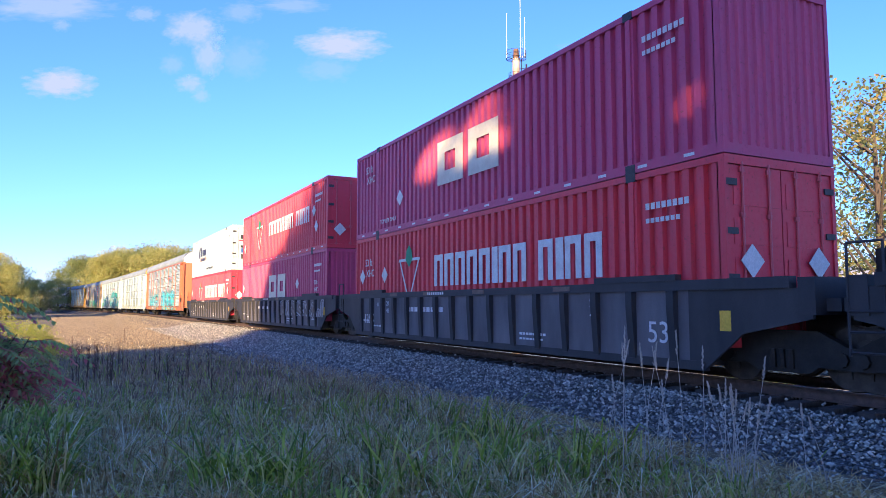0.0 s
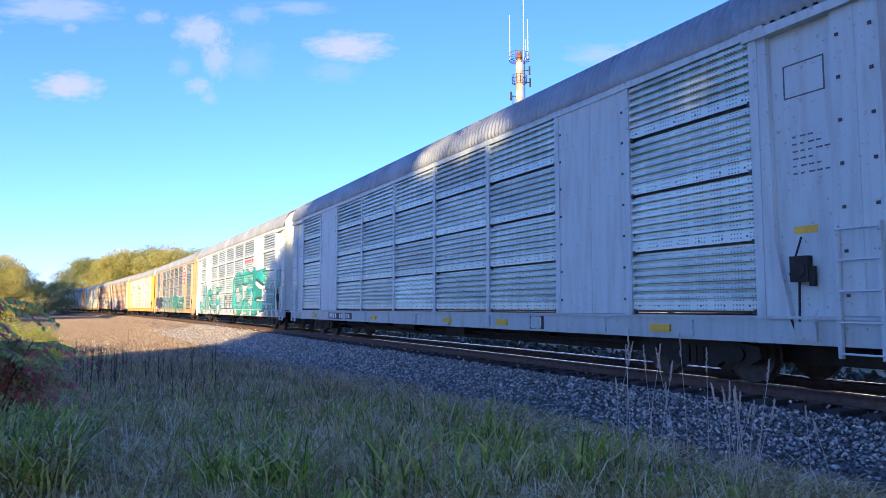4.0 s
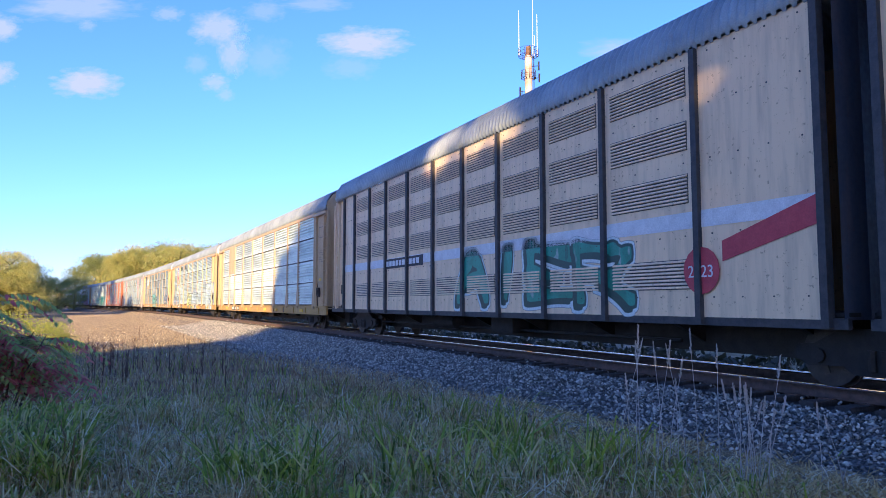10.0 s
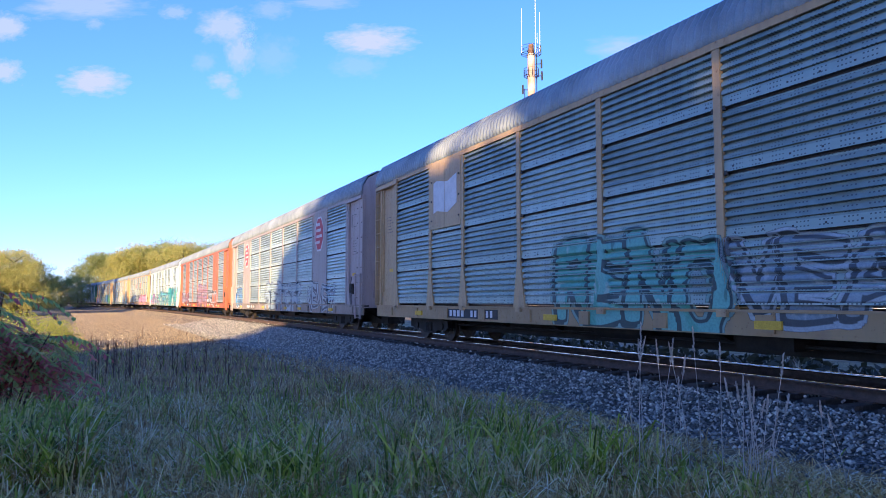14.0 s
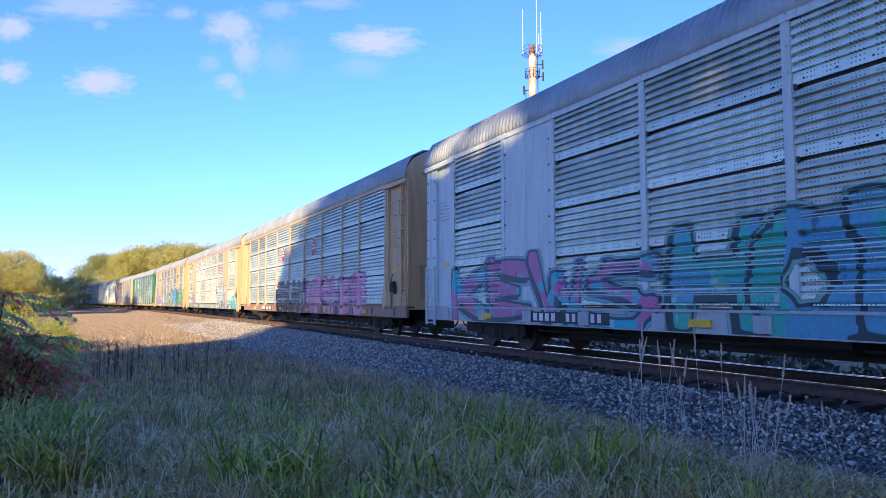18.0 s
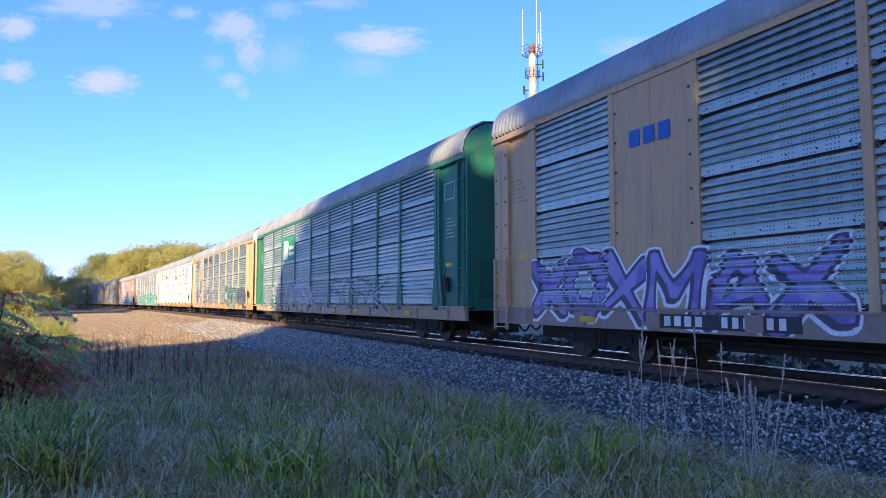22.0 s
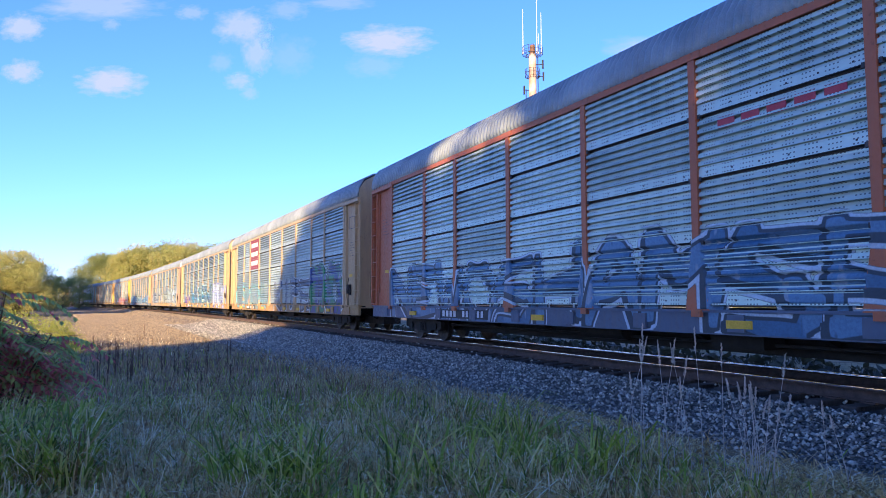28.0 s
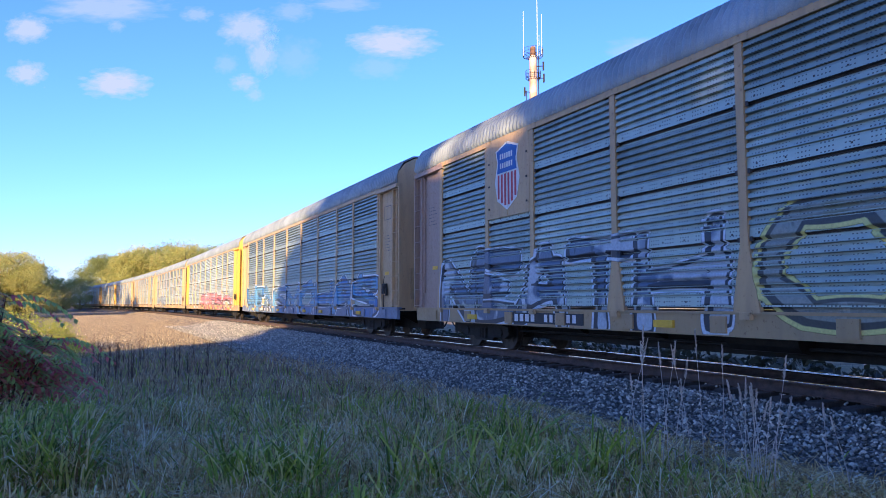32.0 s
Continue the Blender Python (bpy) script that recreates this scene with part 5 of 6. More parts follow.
def container(c_middle, z, label, colour, kind="corrugated", ribbed_front=False, x=0.0):
    box = thing("shipping_container", label, "container", "containers of the freight train")
    for nm, me, m in container_mesh(kind, ""):
        part(nm, me, None, box, colour=colour, at=m)
    if ribbed_front:
        part("front_end", container_end(True), None, box, colour=colour)
    else:
        leaf, lock, hinge = container_end(False)
        for sgn in (1, -1):
            door = part("door_leaf", leaf, None, box, colour=colour, at=Matrix.Diagonal((1, sgn, 1, 1)))
            for y in (.32, .92):
                part("locking_rod", lock, None, door, colour=tuple(.75 * v + .05 for v in colour), at=pose(0, y, 0))
            for up in (.4, 1.05, 1.75, 2.5):
                part("hinge", hinge, None, door, at=pose(0, 0, up))
    part("front_end", container_end(True), None, box, colour=colour, at=pose(0, 0, 0, 0, 0, 180))
    CONTAINERS.append((box, c_middle, x, z))
    return box


def plate(name, parent, mat, x, z, r, y, label=""):
    """A square hazard-placard holder set on its corner."""
    bm = bmesh.new()
    prism(bm, [(x - r, z), (x, z - r), (x + r, z), (x, z + r)], y - .004, y + .006, "y")
    return part(name, bm, mat, parent, label)


def shape(name, parent, mat, outline, y, label="", depth=.006):
    bm = bmesh.new()
    prism(bm, outline, y - depth, y, "y")
    return part(name, bm, mat, parent, label)


def letter_blocks(parent, mat, text_widths, x0, x1, z0, z1, y, cut=True):
    """A maker's name as plain upright blocks of its size and colour."""
    total = sum(w for w in text_widths)
    x, k, count = x0, (x1 - x0) / total, 0
    for w in text_widths:
        if w > 0:
            e = x + w * k * .84
            bm = bmesh.new()
            lo, hi, t = min(x, e), max(x, e), (z1 - z0) * .19
            if hi - lo < 2.4 * t:
                quad_box(bm, lo, hi, y - .006, y, z0, z1)
            else:
                q = (hi - lo) * .34
                for u0, u1, v0, v1 in ((lo, lo + q, z0, z1), (hi - q, hi, z0, z1), (lo + q, hi - q, z1 - t, z1)):
                    quad_box(bm, u0, u1, y - .006, y, v0, v1)
            count += 1
            part("name_block", bm, mat, parent)
        x += abs(w) * k


def well_car(c_middle, marks=()):
    car = thing("well_car", "dark grey double-stack well car with ribbed sides", "railcar", "railcars of the freight train")
    y, half = 1.42, 8.6

    def plate_(bm):
        quad_box(bm, -half + 1.2, half - 1.2, y - .05, y - .02, .22, 1.38)

    def chord(bm):
        quad_box(bm, -half - .6, half + .6, y - .12, y + .03, 1.36, 1.52)

    def lower_chord(bm):
        quad_box(bm, -half + .9, half - .9, y - .1, y + .01, .14, .28)

    def gusset(bm):
        prism(bm, [(-half - .9, 1.36), (-half - .9, .95), (-half + .2, .72), (-half + .9, .16), (-half + 1.2, .16), (-half + 1.2, 1.36)], y - .06, y - .015, "y")

    def step(bm):
        quad_box(bm, -1.0, 1.0, y - .08, y + .05, 1.52, 1.62)

    def rib(bm):
        prism(bm, [(y - .03, .22), (y + .03, .24), (y + .09, 1.1), (y + .09, 1.36), (y - .03, 1.36)], -.075, .075, "x")

    def platform(bm):
        quad_box(bm, half - .6, half + 1.15, -1.2, 1.2, 1.05, 1.22)
        quad_box(bm, half + .0, half + 1.2, -.3, .3, .72, 1.05)
        quad_box(bm, half + .7, half + .95, -1.42, 1.42, 1.0, 1.5)
        for z in (1.05, .8, .55):
            rod(bm, (half + .95, 1.42, z), (half + .5, 1.42, z), .018, 5)
        rod(bm, (half + .95, 1.42, .5), (half + .95, 1.42, 1.9), .018, 5)
        rod(bm, (half + .5, 1.42, .5), (half + .5, 1.42, 1.9), .018, 5)
        rod(bm, (half + .5, 1.42, 1.9), (half + .95, 1.42, 1.9), .018, 5)

    def hand_wheel(bm):
        for q in range(14):
            a0, a1 = 2 * math.pi * q / 14, 2 * math.pi * (q + 1) / 14
            rod(bm, (half + .62, .95 + .28 * math.cos(a0), 1.85 + .28 * math.sin(a0)), (half + .62, .95 + .28 * math.cos(a1), 1.85 + .28 * math.sin(a1)), .016, 5)
        for q in range(3):
            a0 = 2 * math.pi * q / 3
            rod(bm, (half + .62, .95, 1.85), (half + .62, .95 + .28 * math.cos(a0), 1.85 + .28 * math.sin(a0)), .012, 5)
        rod(bm, (half + .5, .95, 1.85), (half + .66, .95, 1.85), .04, 8)
        quad_box(bm, half + .40, half + .54, .80, 1.10, 1.2, 1.98)
    part("floor", cached(("well_floor",), lambda bm: [quad_box(bm, -half + 1, half - 1, -1.38, 1.38, .2, .485)], WELL), None, car)
    for turn in (0, 180):
        m = pose(0, 0, 0, 0, 0, turn)
        part("side_plate", cached(("well_plate",), plate_, WELL_PLATE), None, car, at=m)
        part("top_chord", cached(("well_chord",), chord, WELL), None, car, at=m)
        part("bottom_chord", cached(("well_low",), lower_chord, WELL), None, car, at=m)
        part("gusset", cached(("well_gusset",), gusset, WELL), None, car, at=m)
        part("gusset", cached(("well_gusset_rear",), lambda bm: prism(bm, [(half + .9, 1.36), (half + .9, .95), (half - .2, .72), (half - .9, .16), (half - 1.2, .16), (half - 1.2, 1.36)], y - .06, y - .015, "y"), WELL), None, car, at=m)
        for x in (-half + 2.4, half - 2.4):
            part("guide", cached(("well_step",), step, WELL), None, car, at=m @ pose(x, 0, 0))
        part("end_platform", cached(("end_platform",), platform, WELL), None, car, at=m)
        n = 16
        for i in range(n):
            part("side_rib", cached(("well_rib",), rib, WELL), None, car, at=m @ pose(-half + 1.5 + (2 * half - 3) * i / (n - 1), 0, 0))
    part("hand_wheel", cached(("hand_wheel",), hand_wheel, STEEL_DARK), None, car, at=pose(0, 0, 0, 0, 0, 180))
    for text, x, z, size in marks:
        words("lettering", text, car, WHITE_MARK, x, z, size, y + .0)
    for x0, x1, z0, z1, n in ((3.4, 1.0, .95, 1.08, 9), (-2.6, -3.6, .5, .55, 8), (-2.6, -3.5, .40, .44, 7), (6.2, 5.2, .45, .5, 7), (7.0, 6.0, .6, .66, 7)):
        bars("marking", car, WHITE_MARK, x0, x1, z0, z1, n, y - .012)
    shape("reflector", car, YELLOW_MARK, [(-8.2, .75), (-8.0, .75), (-8.0, 1.05), (-8.2, 1.05)], y - .01)
    for x in (-8.75, 8.75):
        add_truck(car, x, c_middle)
    for sgn in (1, -1):
        add_coupler(car, sgn * 9.75, sgn)
    register(car, c_middle, 8.75)
    return car


# ---- painted tags ----
STROKES = {
    "A": "00-14-26-35-40 12-33", "B": "00-06-36-44-23-03 23-42-30-00", "C": "45-36-16-04-02-10-30-41", "D": "06-00-30-42-44-36-06", "E": "46-06-00-41 03-33",
    "G": "45-26-05-01-20-41-43-23", "H": "06-00 46-40 03-43", "I": "26-20", "J": "46-42-30-10-02", "K": "06-00 46-03-40", "L": "06-00-41",
    "M": "00-06-23-46-40", "N": "00-06-40-46", "O": "10-02-04-16-36-44-42-30-10", "P": "00-06-36-45-34-03", "R": "00-06-36-45-33-03 23-40", "S": "46-16-04-33-42-30-00",
    "T": "06-46 26-20", "U": "06-02-20-42-46", "V": "06-20-46", "W": "06-10-24-30-46", "X": "06-40 46-00", "Y": "06-23-46 23-20", "Z": "06-46-00-40"}


def tag_material(name, fill, fill2, edge, gloss=.4):
    """Spray paint: cut-in fills, outline, cast block and halo by the stored distances to the letters, bare surface beyond."""
    m, t, b = material(name, gloss)

    def stored(key):
        at = t.nodes.new("ShaderNodeAttribute")
        at.attribute_name = key
        return at.outputs["Fac"]

    def above(d, limit, soft):
        r = t.nodes.new("ShaderNodeMapRange")
        r.inputs["From Min"].default_value, r.inputs["From Max"].default_value = limit - soft, limit + soft
        t.links.new(d, r.inputs["Value"])
        return r.outputs["Result"]
    reach, cast = stored("reach"), stored("cast")
    pale = sum(edge) > 1.1
    deep = tuple(.18 * v + .01 for v in fill2)
    line = deep if pale else edge
    halo = edge if pale else tuple(.55 * v + .14 for v in fill)
    light = tuple(min(.9, .7 * v + .22) for v in fill)
    n1, n2 = noise_of(t, .8, 2), noise_of(t, 2.6, 2, stretch=(1, 1, .45))
    inner = ramp(t, n1, [(.46, fill), (.50, fill2)])
    inner = mix(t, ramp(t, n2, [(.64, (0, 0, 0)), (.67, (1, 1, 1))]), inner, light)
    inner = mix(t, ramp(t, n2, [(.33, (1, 1, 1)), (.36, (0, 0, 0))]), inner, tuple(.5 * v for v in fill2))
    col = mix(t, above(reach, -.055, .008), inner, line)
    out = mix(t, above(cast, -.02, .008), line, halo)
    col = mix(t, above(reach, .0, .008), col, out)
    worn = noise_of(t, 26, 4)
    colour_in(t, b, mix(t, .5, col, ramp(t, worn, [(.35, (.55, .55, .58)), (.6, (1, 1, 1))]), "MULTIPLY"))
    least = t.nodes.new("ShaderNodeMath"); least.operation = "MINIMUM"
    t.links.new(reach, least.inputs[0]); t.links.new(cast, least.inputs[1])
    tr = t.nodes.new("ShaderNodeBsdfTransparent")
    mx = t.nodes.new("ShaderNodeMixShader")
    t.links.new(above(least.outputs[0], .045, .012), mx.inputs[0])
    t.links.new(b.outputs[0], mx.inputs[1]), t.links.new(tr.outputs[0], mx.inputs[2])
    t.links.new(mx.outputs[0], t.nodes["Material Output"].inputs[0])
    return m


TAG_PAINTS = {}


def tag(car, text, x0, x1, z0, z1, paint, fat=.19, seed=0, cell=.03, surface=None, plan="S" * 9, label="spray-painted tag"):
    """Letters sprayed over the ribs and posts between x0 (read first) and x1."""
    if paint not in TAG_PAINTS:
        TAG_PAINTS[paint] = tag_material("spray_paint", *paint)
    surface = surface or (lambda a, b: side_surface(a, b, plan))
    rng = random.Random(seed)
    pad = fat * 1.7 + .1
    xs, zs = np.arange(x1 - pad, x0 + pad, cell), np.arange(max(z0 - pad, SILL + .02), z1 + pad, cell)
    gx, gz = np.meshgrid(xs, zs)
    reach = np.full(gx.shape, 9.0)
    w = (x0 - x1) / len(text)
    for i, ch in enumerate(text):
        a = x0 - w * (i + .08)
        tilt, lift = rng.uniform(-.08, .08), rng.uniform(-.08, .08) * (z1 - z0)
        best = np.full(gx.shape, 9.0)
        for stroke in STROKES.get(ch, "").split():
            pts = [(int(c[0]) / 4, int(c[1]) / 6) for c in stroke.split("-")]
            pts = [(a - u * w * .84 - (v - .5) * tilt * 2, z0 + lift + v * (z1 - z0) + .1 * math.sin(3 * u + i)) for u, v in pts]
            for (ax, az), (bx, bz) in zip(pts, pts[1:]):
                dx, dz = bx - ax, bz - az
                f = np.clip(((gx - ax) * dx + (gz - az) * dz) / (dx * dx + dz * dz + 1e-9), 0, 1)
                r = fat * 1.02 * (1.0 + .30 * np.sin(f * 3.1 + i))
                u, v = np.abs(gx - ax - f * dx), np.abs(gz - az - f * dz)
                best = np.minimum(best, .62 * np.maximum(u, v) + .38 * np.hypot(u, v) - r)
        reach = np.where(best < .05, np.minimum(best, np.where(reach < 0, 9, reach)), np.minimum(reach, best))
    k = max(1, round(min(.13, .5 * fat) / cell))
    cast = np.full(reach.shape, 9.0)
    for q in {k, max(1, k // 2)}:
        cast[:-q, q:] = np.minimum(cast[:-q, q:], reach[q:, :-q])
    keep = np.minimum(reach, cast) < .10
    cell_keep = keep[:-1, :-1] | keep[1:, :-1] | keep[:-1, 1:] | keep[1:, 1:]
    n = len(xs)
    jj, ii = np.nonzero(cell_keep)
    ids = jj * n + ii
    faces = np.stack([ids, ids + n, ids + n + 1, ids + 1], 1)
    used, inv = np.unique(faces, return_inverse=True)
    verts = np.stack([gx.ravel()[used], surface(gx.ravel()[used], gz.ravel()[used]) + .006, gz.ravel()[used]], 1)
    me = quads_mesh("graffiti", verts, inv.reshape(faces.shape), TAG_PAINTS[paint])
    for key, values in (("reach", reach), ("cast", cast)):
        at = me.attributes.new(key, "FLOAT", "POINT")
        at.data.foreach_set("value", values.ravel()[used].astype(np.float32))
    return part("graffiti", me, None, car, label)


# ---- the train, front to rear ----
TAN, YELLOW, ORANGE = (.47, .33, .165), (.68, .40, .025), (.43, .13, .05)
WHITE, GREEN, GREY, SILVER = (.49, .58, .57), (.015, .15, .095), (.36, .32, .29), (1.15, 1.18, 1.2)
RED, PURPLE = (.63, .044, .068), (.50, .062, .15)
CYAN = ((.05, .40, .48), (.10, .52, .56), (.75, .85, .86))
BLACKW = ((.015, .016, .02), (.03, .035, .05), (.80, .80, .80))
WHITEK = ((.44, .54, .56), (.31, .40, .43), (.04, .05, .08))
BLUEW = ((.05, .16, .40), (.12, .30, .52), (.70, .76, .80))
TEALG = ((.02, .25, .20), (.03, .36, .32), (.76, .78, .78))
PINK = ((.55, .16, .32), (.66, .28, .42), (.05, .05, .07))
REDW = ((.42, .10, .10), (.50, .20, .18), (.70, .66, .64))


def build_train():
    # double-stack wells
    for c, marks in ((-296.65, ()), (-277.1, (("53", -6.5, .52, .5), ("20", -5.0, 1.1, .2), ("40", -5.0, .88, .2), ("125T", 6.9, .55, .42), ("45", 5.75, 1.1, .16), ("20", 4.95, 1.12, .2), ("40", 4.95, .90, .2))),
                     (-257.55, (("53", -6.5, .52, .5), ("20", -5.0, 1.1, .2))), (-238.0, (("53", -6.5, .52, .5), ("45", 5.2, 1.05, .2), ("20", 4.6, 1.05, .2)))):
        w = well_car(c, marks)
        for u in (4.6, 2.2, -.6, -3.9):
            shape("patch", w, varied("primer_patch", (.16, .11, .08), (.24, .17, .12), 6, .8), [(u, 1.40), (u - .55, 1.40), (u - .55, 1.49), (u, 1.49)], 1.456, "brown primer patch")
        bars("marking", w, WHITE_MARK, 1.9, .9, 1.41, 1.48, 9, 1.458, fill=.55)
        if c == -238.0:
            for u, k in ((5.3, 81), (1.2, 82), (.1, 83)):
                tag(w, "EX" if k % 2 else "SN", u, u - .55, .6, 1.05, ((.50, .52, .55), (.40, .42, .46), (.40, .42, .46)), .022, k, cell=.02, surface=lambda a, b: 0 * a + 1.40, label="thin pale scrawl")
        if c == -257.55:
            tag(w, "RGSMW", -1.6, -8.2, .45, 1.15, ((.22, .24, .29), (.10, .11, .14), (.34, .37, .42)), .12, 71, surface=lambda u, v: 0 * u + 1.44, label="faded grey scrawl")
    y = 1.302
    low, high = .50, 3.44
    a = container(-277.1, low, "red corrugated container with blocky white lettering", RED)
    letter_blocks(a, WHITE_MARK, (1, 1, 1, 1, 1, .5, 1, 1, -.6, 1, .5, 1, 1), 1.8, -4.6, 1.15, 2.0, y)
    b = container(-277.1, high, "purple-red corrugated container stacked on top", PURPLE, ribbed_front=True)
    c = container(-257.55, low, "purple-red corrugated container in a well car", PURPLE, ribbed_front=True)
    d = container(-257.55, high, "red corrugated container with blocky white lettering, stacked on top", RED)
    letter_blocks(d, WHITE_MARK, (1, 1, 1, 1, 1, .5, 1, 1, -.6, 1, .5, 1, 1), 1.6, -4.9, 1.30, 2.0, y)
    e = container(-238.0, low, "red corrugated container with blocky white lettering", RED)
    letter_blocks(e, WHITE_MARK, (1, 1, 1, 1, 1, .5, 1, 1, -.6, 1, .5, 1, 1), 1.4, -5.3, 1.20, 2.1, y)
    f = container(-238.0, high, "smooth pale grey container with panelled doors, stacked on top", (.52, .62, .58), "smooth")
    cream = varied("cream_lettering", (.66, .62, .46), (.78, .74, .58), 5, .6)
    for box, x, z0, h in ((b, 1.6, .95, 1.2), (c, 1.4, .95, 1.2)):
        for u in (x, x - 1.75):
            bm = bmesh.new()
            for u0, u1, v0, v1 in ((u - .42, u, z0, z0 + h), (u - 1.45, u - 1.03, z0, z0 + h), (u - 1.03, u - .42, z0 + h - .33, z0 + h), (u - 1.03, u - .42, z0, z0 + .36)):
                quad_box(bm, u0, u1, y - .006, y, v0, v1)
            part("name_block", bm, cream, box, "cream block emblem")
    for box, col in ((a, 3.5), (d, 3.8), (e, 3.5)):
        shape("emblem_leaf", box, GREEN_MARK, [(col - .25, 2.0), (col, 1.75), (col + .25, 2.0), (col + .18, 2.25), (col, 2.42), (col - .18, 2.25)], y, "green leaf emblem")
        for p in ([(col - .75, 2.02), (col + .75, 2.02), (col + .75, 1.94), (col - .75, 1.94)], [(col - .75, 2.02), (col - .67, 2.02), (col + .02, .75), (col - .06, .75)], [(col + .75, 2.02), (col + .67, 2.02), (col - .02, .75), (col + .06, .75)]):
            shape("emblem_bar", box, WHITE_MARK, p, y - .002)
    for box, xs in ((a, (7.4, 5.4)), (b, (4.2,)), (c, (-3.85, 7.6)), (d, (-6.6, -6.25, 7.4)), (e, (7.6, -7.0))):
        for k, x in enumerate(xs):
            plate("placard_holder", box, WHITE_MARK, x, (1.6 if box is a or box is e or box is c else 1.0) + .7 * (k % 2) * (box is d), .25, y)
    for box in (a, c, d, e, b):
        bars("marking", box, WHITE_MARK, -6.4, -7.4, 2.25, 2.36, 8, y)
        bars("marking", box, WHITE_MARK, -6.4, -7.2, 2.02, 2.10, 7, y)
    for box in (a, b, c, d, e):
        for j in range(15):
            part("reflector", cached(("box_reflector",), lambda bm: quad_box(bm, -.11, .11, y - .004, y, .06, .11), WHITE_MARK), None, box, at=pose(7.4 - j * 1.057, 0, 0))
    words("lettering", "53 ft", c, WHITE_MARK, -6.4, 1.5, .26, y)
    words("lettering", "XHC", c, WHITE_MARK, -6.4, 1.2, .26, y)
    for box, up in ((a, 1.95), (b, 2.2)):
        words("lettering", "53 ft", box, WHITE_MARK, 7.15, up, .34, y)
        words("lettering", "XHC", box, WHITE_MARK, 7.05, up - .36, .34, y)
    words("lettering", "TOP LIFT ONLY", b, WHITE_MARK, 5.8, .34, .19, y)
    words("lettering", "53 ft", f, BLACK_MARK, -7.0, 2.2, .2, y)
    # maker's mark, number and plates on the pale container's doors
    for y0, y1, z0, z1, mat in ((.75, -.9, 2.02, 2.28, BLACK_MARK), (.85, -.85, 1.86, 1.96, RED_MARK), (.75, -.8, 1.45, 1.6, BLACK_MARK), (.7, .25, 1.12, 1.4, BLUE_MARK), (.7, .25, .72, 1.02, DARK_OR_SHADE), (-.3, -.75, .95, 1.3, WHITE_MARK)):
        bm = bmesh.new()
        n = 5 if z1 - z0 < .27 else 1
        for j in range(n):
            u = y0 + (y1 - y0) * j / n
            v = y0 + (y1 - y0) * (j + .78) / n
            quad_box(bm, -8.065, -8.060, *sorted((u, v)), z0, z1)
        part("door_marking", bm, mat, f)
    navy = varied("navy_marking", (.03, .035, .09), (.06, .065, .14), 5, .5)
    shape("emblem", f, navy, [(4.75, 1.62), (4.60, 2.12), (4.30, 2.30), (4.05, 2.22), (4.22, 2.05), (4.30, 1.72), (4.12, 1.48), (4.5, 1.40)], y, "navy emblem")
    for j, wide in enumerate((.5, .2, .4, .5, .46)):
        u = 3.95 - j * .47
        shape("name_block", f, navy, [(u, 1.55), (u - wide * .8, 1.55), (u - wide * .8 - .12, 2.02 + .25 * (j == 0)), (u - .12, 2.02 + .25 * (j == 0))], y, "navy slanted lettering")
    shape("emblem_band", f, varied("tan_marking", (.42, .34, .24), (.52, .42, .30), 5, .6), [(4.1, 1.42), (1.5, 1.42), (1.3, 1.25), (1.6, 1.18), (4.3, 1.12)], y - .003, "tan swoosh under the lettering")
    bars("marking", f, navy, 3.75, 1.75, 1.17, 1.36, 9, y + .004)
    words("lettering", "HI-CUBE CHASSIS REQUIRED", f, BLACK_MARK, 1.25, .40, .21, y)
    for box in (a, d, e):
        for s in (1, -1):
            bm = bmesh.new()
            up = .75 if box is d else 1.3
            prism(bm, [(s * .78 - .26, up), (s * .78, up - .26), (s * .78 + .26, up), (s * .78, up + .26)], -8.11, -8.10, "x")
            part("placard_holder", bm, WHITE_MARK, box)

    smooth = "SFSSSSSFS"
    k = lambda i: 2.914 + 28.6 * i
    rack = autorack
    cars = {}
    cars["a1"] = rack(-212.57, "brown-posted autorack with grey sides, orange end doors and cyan graffiti", (.40, .15, .09), (.40, .15, .07), (.50, .15, .05), door_top=(.7, .72, .74))
    cars["a2"] = rack(-183.97, "white autorack with grey screens and yellow end doors", WHITE, WHITE, WHITE, smooth, ladder=False, door_top=YELLOW, flared=False)
    cars["a3"] = rack(-155.37, "white autorack with large teal graffiti letters", WHITE, (.5, .55, .6), WHITE, smooth, ladder=False, flared=False)
    cars["a4"] = rack(-126.77, "tan autorack with dark screens and black bubble graffiti", TAN, TAN, TAN, smooth, panel=(.30, .33, .38), ladder=False, flared=False)
    cars["a5"] = rack(-97.97, "bright yellow autorack with silver ribbed sides", (.60, .37, .10), (.62, .38, .07), YELLOW, panel=(1.3, 1.3, 1.3), door_top=(.72, .74, .75))
    cars["m1"] = automax(-72.9, "tan articulated autorack unit with louvred sides", False, True)
    cars["m2"] = automax(-50.9, "tan articulated autorack unit with green graffiti", True, False)
